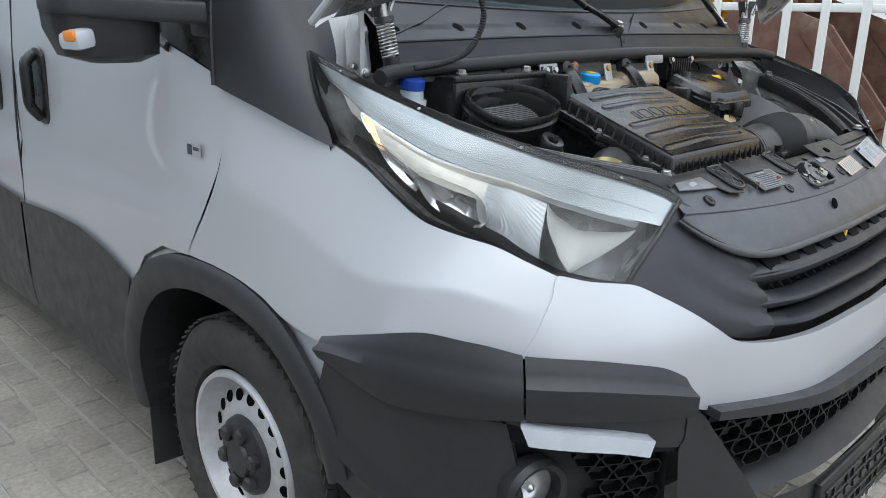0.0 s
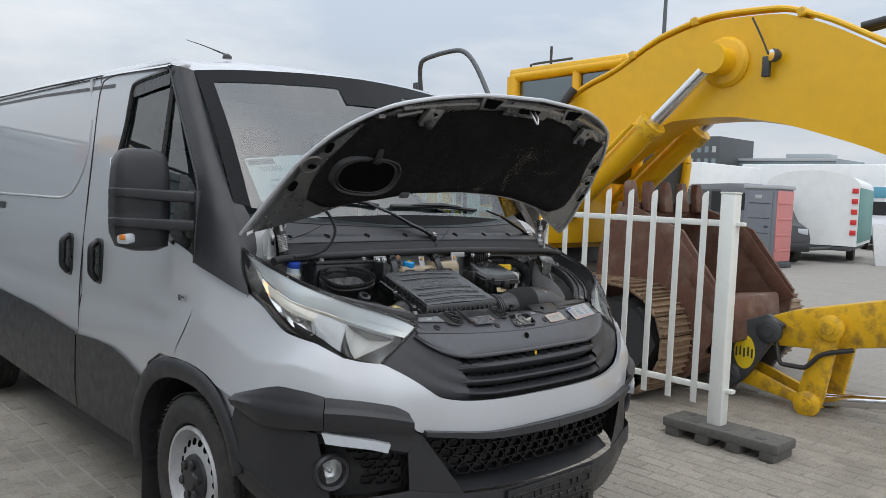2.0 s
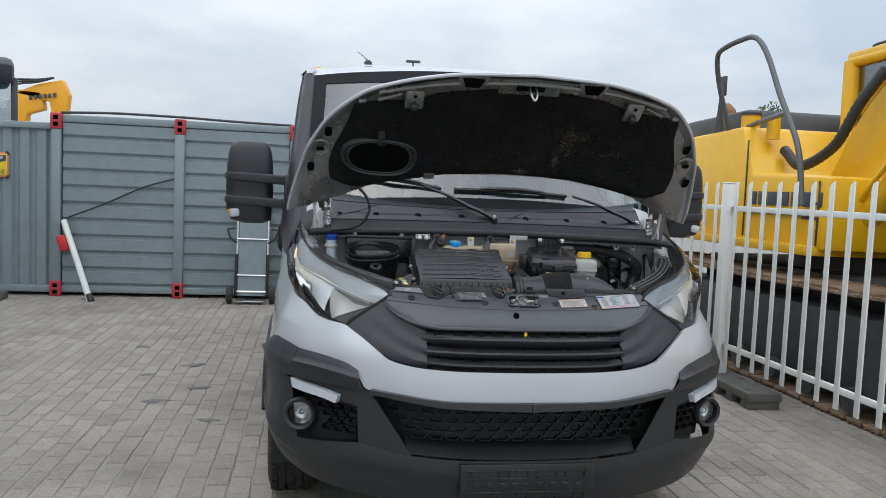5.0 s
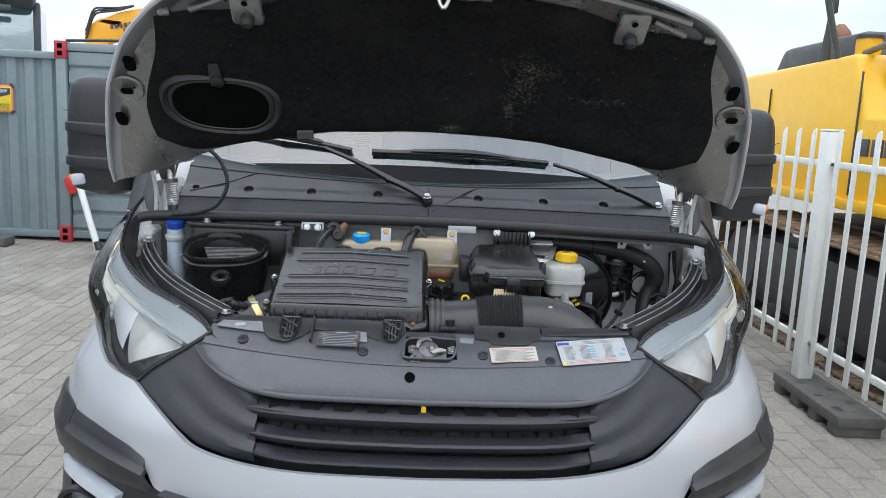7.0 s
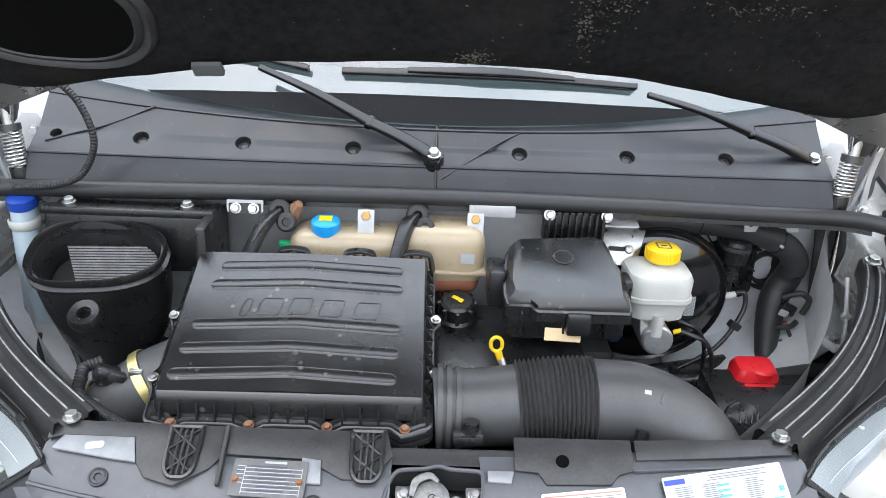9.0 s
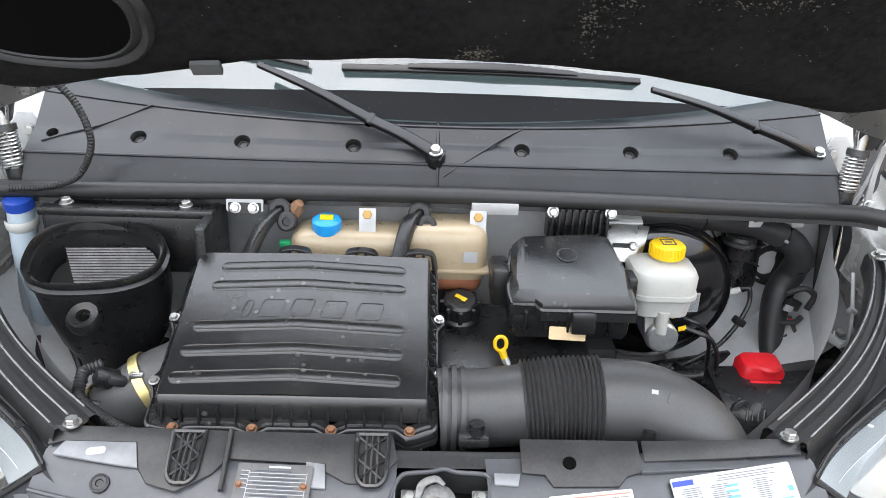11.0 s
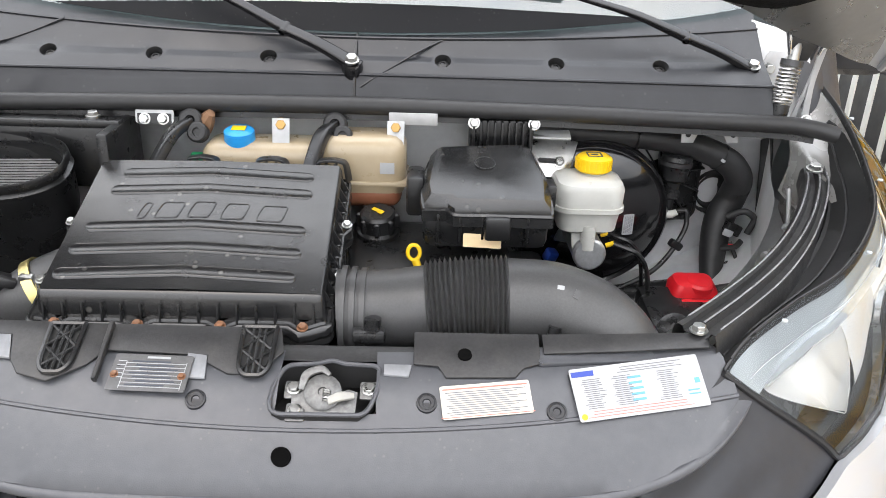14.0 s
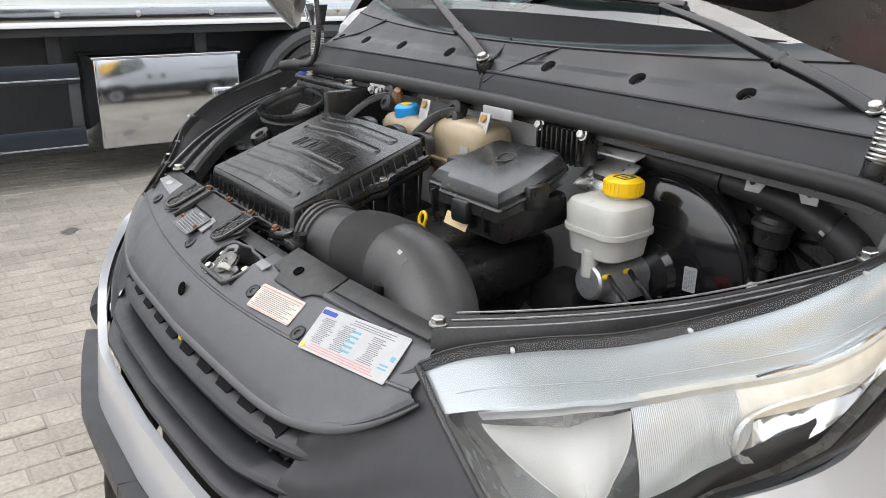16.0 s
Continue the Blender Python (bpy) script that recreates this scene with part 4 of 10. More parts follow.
def bonnet_sheet(inset, lift, n=61, m=21, droop=0.0):
    """The bonnet's outline filled as a grid; droop bends its rim towards the engine."""
    bm = bmesh.new()
    rows = []
    k = 1 - inset / .95
    xs = [math.sin(math.pi / 2 * (-1 + 2 * i / (n - 1))) * .957 for i in range(n)]
    for j in range(m):
        t = 0.5 - 0.5 * math.cos(math.pi * j / (m - 1))
        row = []
        for x in xs:
            lo, hi = cubic(REAR_X, REAR_V, abs(x)) + inset, cubic(EDGE_X, EDGE_V, abs(x)) - inset
            hi = max(hi, lo + 0.001)
            v = lo + (hi - lo) * t
            rim = max(abs(x) / .957, 0) ** 14 + t ** 12
            row.append(bonnet_at(x * k, v, lift + droop * min(rim, 1)))
        rows.append(row)
    grid(bm, rows)
    return bm


bonnet = part("bonnet", bonnet_sheet(0.0, -0.030, droop=0.028), SILVER, van, "silver bonnet propped wide open", doubles=1e-4)
inner = part("inner_panel", bonnet_sheet(0.030, 0.002), FRAME, bonnet, "grey stamped inner panel", doubles=1e-4)
# rolled hem of the outer skin
hem = [bonnet_at(x, cubic(EDGE_X, EDGE_V, abs(x)) - .004, .0) for x in [-.957 + 1.914 * i / 80 for i in range(81)]]
hem = [bonnet_at(-.958, .03), bonnet_at(-.95, .10)] + [bonnet_at(x, cubic(EDGE_X, EDGE_V, abs(x)) - .004) for x in [-.94 + 1.88 * i / 60 for i in range(61)]] + [bonnet_at(.95, .10), bonnet_at(.958, .03)]
part("hem", tube(hem, 0.008, 8, 140), SILVER, bonnet)
ridge = [(-.60, .745), (-.48, .785), (-.30, .83), (0, .855)]
ridge += [(-x, v) for x, v in ridge[-2::-1]]
part("stiffening_ridge", tube([bonnet_at(x, v, .006) for x, v in ridge], 0.012, 8, 90), FRAME, bonnet)

LIN_LOW = [(-.775, .250), (-.68, .218), (-.49, .272), (-.26, .318), (0, .332), (.26, .318), (.49, .272), (.68, .218), (.775, .250)]
LIN_TOP = [(-.695, .668), (-.60, .690), (-.50, .697), (-.31, .765), (0, .806), (.31, .765), (.50, .697), (.60, .690), (.695, .668)]
a, b = spline([(*p, 0) for p in LIN_LOW], 49), spline([(*p, 0) for p in LIN_TOP], 49)
rows = []
for j in range(25):
    v = j / 24
    row = []
    for i, (p, q) in enumerate(zip(a, b)):
        u = i / 48
        w = p.lerp(q, v)
        w.x *= 1 + 0.06 * math.sin(math.pi * min(v * 1.3, 1)) * (1 - v)
        rim = min(1.0, 9 * min(u, 1 - u, v, 1 - v))
        row.append(bonnet_at(w.x, w.y, 0.005 + 0.020 * rim ** 0.5 + 0.004 * noise.noise((w.x * 9, w.y * 9, 0))))
    rows.append(row)
bm = bmesh.new()
grid(bm, rows)
lining = part("lining", bm, FELT, bonnet, "black felt sound lining with pale scuffs")
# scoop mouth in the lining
# near-black for flat pieces that paint the shade inside uncut holes
HOLE_SHADE = material("hole_shade_black", (0.003, 0.003, 0.003), 0.9, spec=0.05)
SEAL = material("black_scoop_rubber", (0.016, 0.016, 0.017), 0.45, 0, grain=0.2, grain_size=60, bump=0.1, bump_size=300, stain=0.2, stain_size=12)


def scoop_ring(r, lift, n=56):
    out = []
    for k in range(n):
        c, s_ = math.cos(2 * math.pi * k / n), math.sin(2 * math.pi * k / n)
        out.append(bonnet_at(-.573 + .160 * r * math.copysign(abs(c) ** .75, c), .398 + .090 * r * math.copysign(abs(s_) ** .85, s_), lift))
    return out


bm = bmesh.new()
grid(bm, [scoop_ring(r, l_) for r, l_ in ((1.04, .016), (1.0, .030), (.96, .034), (.92, .032), (.89, .027), (.86, .030), (.82, .031), (.79, .027))], closed=True)
scoop = part("scoop_mouth", bm, SEAL, bonnet, "black oval intake seal")
# a flat black sheet paints the throat's shade
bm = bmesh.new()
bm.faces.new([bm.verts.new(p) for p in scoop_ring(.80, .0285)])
part("scoop_throat", bm, HOLE_SHADE, scoop)
part("scoop_strap", ribbon([bonnet_at(-.575, .535, .026), bonnet_at(-.572, .50, .036), bonnet_at(-.570, .470, .036)], [.026, .032, .036], .008, (0, -.7, -.7)), SEAL, scoop)
part("strap_knob", lathe([(.018, 0), (.018, .008), (.012, .012), (0, .012)], 16, axes(bonnet_at(-.568, .485, .036), (1, 0, 0), (0, -.7, .7))), SEAL, scoop)
part("foam_tab", prism(rounded(.045, .026, .003), .008, axes(bonnet_at(-.352, .322, .024), (1, 0, .05), (0, -.7, .7))), material("grey_foam_tab", (0.10, 0.105, 0.11), 0.7), bonnet)
random.seed(4)
verts, faces = [], []
for cx, cv, spx, spv, n_s in ((.235, .52, .018, .05, 420), (.20, .43, .010, .03, 160), (.26, .56, .05, .02, 220), (.43, .47, .045, .010, 110), (.045, .362, .014, .006, 160), (.30, .62, .2, .06, 60), (-.25, .45, .25, .09, 70), (.5, .40, .1, .05, 50)):
    for _ in range(n_s):
        x, v = cx + random.gauss(0, spx), cv + random.gauss(0, spv)
        if v < .350 or v > .74 or abs(x) > .70 or (abs(x + .573) < .19 and v < .53):
            continue
        m = axes(bonnet_at(x, v, .0265), (math.cos(random.random() * 6), math.sin(random.random() * 6) * .7, .3), (0, -.7, .7))
        w = random.choice((.0006, .0008, .0011, .0018))
        b0 = len(verts)
        verts += [m @ Vector(q) for q in ((-w * 1.6, -w * .3, 0), (w, -w * .6, .0004), (w * 1.3, w * .5, 0), (-w * .7, w * .7, .0004))]
        faces.append((b0, b0 + 1, b0 + 2, b0 + 3))
me = bpy.data.meshes.new("felt_scuffing")
me.from_pydata(verts, [], faces)
me.materials.append(material("pale_felt_scuff", (0.17, 0.155, 0.13), 0.95))
flecks = new("felt_scuffing", me)
flecks.parent = lining
tagged(flecks, "pale worn flecks", kind="stuff")
# holes, slots and hollows here are black plates standing for their shade
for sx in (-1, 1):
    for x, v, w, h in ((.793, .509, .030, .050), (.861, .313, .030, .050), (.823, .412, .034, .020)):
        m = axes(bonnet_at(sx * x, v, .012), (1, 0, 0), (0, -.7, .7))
        part("stamped_hole", prism(rounded(w, h, min(w, h) * .45), .003, m), HOLE_SHADE, bonnet)
    part("dish", lathe([(.045, 0), (.040, .004), (.030, .001), (.0, .0005)], 24, axes(bonnet_at(sx * .823, .412, .0035), (1, 0, 0), (0, -.7, .7))), FRAME, bonnet)
    stop = part("bonnet_stop", prism(rounded(.075, .095, .012), .022, axes(bonnet_at(sx * .46, .728, .010), (1, 0, 0), (0, -.75, .66)), bevel=.004), FRAME, bonnet)
    part("rubber_buffer", lathe([(.018, 0), (.017, .020), (.008, .030), (0, .03)], 14, axes(bonnet_at(sx * .46, .705, .032), (1, 0, 0), (0, -.75, .66))), RUBBER, stop)
    part("stop_hole", lathe([(.008, 0), (0, .001)], 12, axes(bonnet_at(sx * .46, .757, .0325), (1, 0, 0), (0, -.75, .66))), HOLE_SHADE, stop)
    part("front_pocket", prism([(-.065, .03), (.065, .03), (.04, -.035), (-.04, -.035)], .010, axes(bonnet_at(sx * .245, .850, .006), (1, 0, 0), (0, -.75, .66)), bevel=.004), FRAME, bonnet)
    part("pocket_hollow", prism([(-.045, .024), (.045, .024), (.028, -.02), (-.028, -.02)], .003, axes(bonnet_at(sx * .245, .853, .0175), (1, 0, 0), (0, -.75, .66))), HOLE_SHADE, bonnet)
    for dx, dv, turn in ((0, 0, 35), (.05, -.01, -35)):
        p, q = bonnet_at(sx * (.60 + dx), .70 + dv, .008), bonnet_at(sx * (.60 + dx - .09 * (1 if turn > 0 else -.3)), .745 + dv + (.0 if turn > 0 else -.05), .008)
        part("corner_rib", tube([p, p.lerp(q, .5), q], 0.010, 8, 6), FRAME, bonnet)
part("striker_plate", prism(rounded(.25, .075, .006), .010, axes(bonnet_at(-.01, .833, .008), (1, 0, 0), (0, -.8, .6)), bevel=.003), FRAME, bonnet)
part("striker_slot", prism(rounded(.115, .028, .004), .003, axes(bonnet_at(-.01, .838, .018), (1, 0, 0), (0, -.8, .6))), HOLE_SHADE, bonnet)
c = bonnet_at(.0, .835, .02)
part("striker_hook", tube([c + Vector((-.016, 0, .012)), c + Vector((-.013, -.025, -.02)), c + Vector((0, -.036, -.048)), c + Vector((.012, -.025, -.02)), c + Vector((.012, 0, .012))], .005, 8, 18), ZINC, bonnet, "plated steel striker hook")

# ---- hinges and springs ----
STAY = material("dark_hinge_steel", (0.085, 0.085, 0.088), 0.35, 0.7, grain=0.15, grain_size=60, stain=0.3, stain_size=20)
for sx in (-1, 1):
    X = lambda x, y, z: Vector((sx * x, y, z))
    hinge = part("bonnet_hinge", prism([(-.030, -.085), (.034, -.085), (.030, .035), (.016, .060), (-.012, .060), (-.030, .030)], .005, axes((sx * .793, .850, 1.345), (1, 0, 0), (0, .10, 1)), bevel=.0015), GALV, van, "bright steel bonnet hinge")
    part("hinge_pocket", loft([[X(.755, .905, 1.455), X(.81, .895, 1.44), X(.875, .885, 1.40)], [X(.755, .875, 1.36), X(.81, .872, 1.35), X(.875, .865, 1.33)], [X(.755, .868, 1.24), X(.81, .865, 1.24), X(.875, .855, 1.24)]], 9, 9), BAY, van, "silver painted hinge pocket")
    bolt(hinge, (sx * .780, .843, 1.372), (0, -1, .1), .009)
    part("hinge_slot", prism(rounded(.011, .016, .004), .002, axes((sx * .778, .8445, 1.350), (1, 0, 0), (0, .10, 1)) @ pose(0, 0, .001)), DEEP, hinge)
    bolt(hinge, (sx * .812, .836, 1.300), (0, -1, .1), .008)
    lo, hi = X(.772, .752, 1.285), X(.795, .772, 1.455)
    line = [lo.lerp(hi, k / 60) for k in range(61)]
    _, _, sa, sb = frames_along(line)[0]
    coil = [line[14].lerp(line[39], k / 132) + (sa * math.cos(k * .5236) + sb * math.sin(k * .5236)) * .0165 for k in range(133)]
    part("spring", tube(coil, .0026, 6, 266), ZINC, hinge, "plated coil spring")
    part("strut_rod", tube([line[10], line[60]], .0105, 12, 4), ZINC, hinge)
    part("strut_sleeve", tube([line[0], line[14]], .0175, 16, 4), BLACK, hinge)
    part("spring_seat", tube([line[38], line[42]], .0205, 18, 3), STAY, hinge)
    part("top_bracket", prism([(-.016, -.030), (.014, -.030), (.034, .030), (-.030, .030)], .004, axes((sx * .802, .764, 1.432), (1, 0, 0), (0, -.25, .97)), bevel=.001), STAY, hinge, "folded dark steel bracket")
    for e in (-1, 1):
        part("bracket_flange", prism([(0, -.030), (.020, -.022), (.024, .030), (0, .030)], .003, axes((sx * .802 + (-.030 if e < 0 else .034) * .75, .764, 1.432), (0, 1, 0), (e * .25, -.25, .97)), bevel=.0008), STAY, hinge)
    part("wire_clip", tube([X(.776, .758, 1.415), X(.770, .752, 1.450), X(.772, .750, 1.466), X(.800, .748, 1.470), X(.832, .750, 1.466), X(.836, .752, 1.450), X(.830, .758, 1.415)], .0032, 8, 40), CHROME, hinge)
    part("side_link", ribbon([X(.836, .775, 1.285), X(.836, .776, 1.35), X(.842, .772, 1.425)], [.014, .011, .014], .004, (0, -1, 0)), GALV, hinge)
    part("side_link", ribbon([X(.815, .785, 1.285), X(.828, .780, 1.34), X(.838, .774, 1.39)], [.010, .008, .010], .004, (0, -1, 0)), GALV, hinge)
    bolt(hinge, (sx * .836, .768, 1.293), (0, -1, .2), .008)
part("release_cable", tube([(-.77, .72, 1.535), (-.70, .70, 1.525), (-.62, .68, 1.475), (-.595, .67, 1.41), (-.63, .675, 1.34), (-.70, .69, 1.313), (-.765, .70, 1.305)], .0062, 10, 160, ribs=1, rib=.0006), RUBBER, van, "corrugated black hose")
# ---- cowl and wipers ----
def cowl_row(dy0, z0, dy1, z1):
    return [(x, dy0 + (dy1 - dy0) * (abs(x) / .85) ** 2, z0 + (z1 - z0) * (abs(x) / .85) ** 2) for x in [-.762 + 1.524 * i / 32 for i in range(33)]]
cowl_rows = [cowl_row(.712, 1.318, .745, 1.295), cowl_row(.722, 1.352, .765, 1.335), cowl_row(.728, 1.364, .775, 1.352), cowl_row(.748, 1.384, .815, 1.372), cowl_row(.762, 1.391, .845, 1.386), cowl_row(.782, 1.418, .915, 1.444), cowl_row(.798, 1.422, .975, 1.492)]
bm = bmesh.new()
tall = [straight(c, 43) for c in zip(*[spline(r, 175) for r in cowl_rows])]
grid(bm, [[c[j] for c in tall] for j in range(len(tall[0]))])
wells = []
for sx in (-1, 1):
    for x in (.555, .360, .155, .722):
        if sx > 0 and x > .7:
            continue
        prof = [(r_[0][1] + (r_[16][1] - r_[0][1]) * (1 - (x / .762) ** 2), r_[0][2] + (r_[16][2] - r_[0][2]) * (1 - (x / .762) ** 2)) for r_ in cowl_rows]
        a_, b_ = prof[3], prof[4]
        mid = Vector((sx * x, a_[0] + .35 * (b_[0] - a_[0]), a_[1] + .35 * (b_[1] - a_[1])))
        wells.append(axes(mid, (1, 0, 0), (0, b_[0] - a_[0], b_[1] - a_[1] + .004)))
        pierce(bm, wells[-1], .0150 if x < .7 else .011)
cowl = part("cowl_panel", bm, COWL, van, "dark grey plastic cowl panel")
part("cowl_edge", tube([Vector(p) + Vector((0, 0, -.0005)) for p in cowl_rows[2]], .0034, 8, 60), COWL, cowl)
part("cowl_edge", tube([Vector(p) + Vector((0, 0, .0005)) for p in cowl_rows[5]], .0028, 6, 60), COWL, cowl)
for k, m in enumerate(wells):
    well = part("screw_well", cup(.0150 if k not in (3,) else .011, .014, m), DEEP, cowl)
    if k != 3:
        part("screw", lathe([(.0085, -.013), (.008, -.009), (.005, -.008), (.0045, -.010), (0, -.010)], 16, m), DUSTY, well)
part("cowl_crease", tube([(.166, .792, 1.4215), (.12, .768, 1.404), (.078, .7465, 1.3825), (.040, .729, 1.362), (.010, .7185, 1.3435)], .0024, 6, 40), COWL, cowl)
part("cowl_crease", tube([(-.539, .835, 1.431), (-.60, .822, 1.406), (-.638, .8125, 1.3935), (-.69, .80, 1.381), (-.736, .7865, 1.3695)], .0024, 6, 40), COWL, cowl)
part("centre_joint", tube([(0, .714, 1.325), (0, .728, 1.367), (0, .757, 1.392), (0, .795, 1.424)], .003, 6, 12), BLACK, cowl)
seal = [(-.862, .69, 1.292), (-.83, .702, 1.298), (-.78, .712, 1.300), (-.6, .702, 1.306), (-.3, .698, 1.313), (0, .696, 1.316), (.3, .698, 1.312), (.6, .702, 1.304), (.78, .706, 1.298), (.83, .70, 1.292), (.862, .69, 1.285)]
part("bonnet_seal", tube(seal, .0155, 12, 90), RUBBER, van, "thick black rubber seal")
bm = loft([[(x, y + .008, z - .028) for x, y, z in seal[1:-1]], [(x, y + .012, z - .008) for x, y, z in seal[1:-1]], [(x, y + .035, z + .006) for x, y, z in seal[1:-1]]], 60)
part("seal_flange", bm, BLACK, van)


WIPER = material("satin_wiper_black", (0.010, 0.010, 0.011), 0.22, 0, grain=0.1, grain_size=60)


def wiper(pivot, knee, tip, blade):
    """A pressed steel arm from its pivot over the knee to the blade's middle, and the blade."""
    pivot, knee, tip = Vector(pivot), Vector(knee), Vector(tip)
    arm = part("wiper", ribbon([pivot + (pivot - knee).normalized() * .014, pivot.lerp(knee, .5) + Vector((0, 0, .004)), knee], [.026, .022, .020], [.016, .014, .013], (0, -.55, .83)), WIPER, van, "black windscreen wiper")
    bolt(arm, pivot + Vector((0, -.003, .006)), (0, -.45, 1), .010)
    part("pivot_boss", lathe([(.019, -.030), (.019, -.004), (.016, .004), (0, .005)], 20, axes(pivot, (1, 0, 0), (0, 1, .45))), WIPER, arm)
    part("wiper_arm", ribbon([knee, knee.lerp(tip, .5) + Vector((0, -.004, .006)), tip], [.020, .015, .011], [.015, .010, .008], (0, -.55, .83)), WIPER, arm)
    part("knee_clip", lathe([(.006, -.013), (.008, -.011), (.008, .011), (.006, .013)], 14, axes(knee, (tip - knee).cross(Vector((0, -.55, .83))), (0, 0, 1)) @ pose(0, 0, 0, 0, 90, 0)), WIPER, arm)
    b0, b1 = Vector(blade[0]), Vector(blade[1])
    mid = b0.lerp(b1, .5) + Vector((0, -.012, .008))
    part("blade", ribbon([b0, mid, b1], [.013, .016, .011], [.010, .012, .008], (0, -.8, .6)), WIPER, arm)
    part("blade_rubber", ribbon([p + Vector((0, .008, -.006)) for p in (b0, mid, b1)], .005, .012, (0, -.8, .6)), RUBBER, arm)
    part("blade_yoke", ribbon([b0.lerp(b1, .22) + Vector((0, -.010, .010)), mid + Vector((0, -.012, .010)), b0.lerp(b1, .78) + Vector((0, -.010, .010))], [.009, .015, .009], .007, (0, -.8, .6)), WIPER, arm)


wiper((-.005, .732, 1.381), (-.124, .757, 1.435), (-.330, .80, 1.520), (ws(-.75, .115, .016), ws(-.27, .105, .016)))
wiper((.735, .811, 1.376), (.596, .792, 1.435), (.385, .775, 1.502), (ws(-.20, .110, .016), ws(.42, .085, .016)))

# ---- head lamps ----
HL_LOW = [(.727, .962), (.80, .970), (.855, .978), (.96, 1.021), (1.03, 1.035), (1.09, 1.051), (1.14, 1.085), (1.19, 1.121), (1.282, 1.160)]
HL_TOP = [(.557, 1.090), (.62, 1.115), (.72, 1.147), (.82, 1.172), (.92, 1.200), (1.00, 1.232), (1.08, 1.266), (1.18, 1.300), (1.262, 1.332)]


LAMP_EDGE = spline([(-.530, .212, 1.088), (-.562, .244, 1.110), (-.648, .302, 1.143), (-.731, .348, 1.170), (-.804, .425, 1.204), (-.848, .500, 1.230), (-.876, .600, 1.260), (-.896, .704, 1.290), (-.904, .79, 1.315), (-.906, .862, 1.333)], 65)
HLA, HLB = straight([(*p, 0) for p in HL_LOW], 65), straight([(*p, 0) for p in HL_TOP], 65)
LAMP_PUSH = [e - nose(-w.x, w.y) for e, w in zip(LAMP_EDGE, HLB)]


def lamp_skin(u, v):
    """The lens: the nose's skin at its lower edge, swelling out to its own upper edge."""
    uu = max(0.0, min(1.0, u)) * 64
    i = min(int(uu), 63)
    k = uu - i
    w = HLA[i].lerp(HLA[i + 1], k).lerp(HLB[i].lerp(HLB[i + 1], k), v)
    swell = cubic([0, .2, .4, .6, .8, 1], [0, .008, .030, .050, .044, .010], min(1.0, max(0.0, u))) * math.sin(math.pi * min(1.0, max(0.0, v))) ** .85
    return nose(-w.x, w.y) + LAMP_PUSH[i].lerp(LAMP_PUSH[i + 1], k) * max(0.0, v) + Vector((-.94, -.34, 0)) * swell


def lamp_uv(u, v, off):
    p = lamp_skin(u, v)
    if off:
        du, dv = lamp_skin(min(1.0, u + .015), v) - lamp_skin(max(0.0, u - .015), v), lamp_skin(u, v + .03) - lamp_skin(u, v - .03)
        p += dv.cross(du).normalized() * off
    return p


def lamp_patch(t0, t1, off, u0=0.0, u1=1.0, n=41, m=13, bulge=None):
    rows = []
    for j in range(m):
        v = t0 + (t1 - t0) * j / (m - 1)
        us = [u0 + (u1 - u0) * i / (n - 1) for i in range(n)]
        rows.append([lamp_uv(u, v, off + (bulge(u, v) if bulge else 0)) for u in us])
    bm = bmesh.new()
    grid(bm, rows)
    return bm


def on_side(bm, flip):
    if flip < 0:
        bmesh.ops.scale(bm, vec=(-1, 1, 1), verts=bm.verts)
        bmesh.ops.reverse_faces(bm, faces=bm.faces[:])
    return bm


FACET = material("ribbed_lamp_reflector", (0.70, 0.685, 0.65), 0.5, 0.0, bump=0.2, bump_size=400)
BOWL = material("bright_bowl", (0.84, 0.84, 0.85), 0.14, 0.75, grain=0.03, grain_size=30)
HOUSE = material("satin_lamp_housing", (0.74, 0.75, 0.76), 0.30, 0.6, grain=0.04, grain_size=30)
MILKY = material("milky_lamp_shelf", (0.52, 0.555, 0.565), 0.16, 0.25, grain=0.05, grain_size=18, stain=0.2, stain_size=9, stain_color=(0.38, 0.41, 0.43), coat=0.6)
SMOKE = material("smoky_lamp_cavity", (0.34, 0.335, 0.325), 0.25, 0.2, grain=0.06, grain_size=20, stain=0.4, stain_size=9, stain_color=(0.20, 0.18, 0.16))
# slight emission puts the indicator's warm light into the material
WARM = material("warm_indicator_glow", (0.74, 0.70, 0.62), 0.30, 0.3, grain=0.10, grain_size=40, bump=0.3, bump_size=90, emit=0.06)

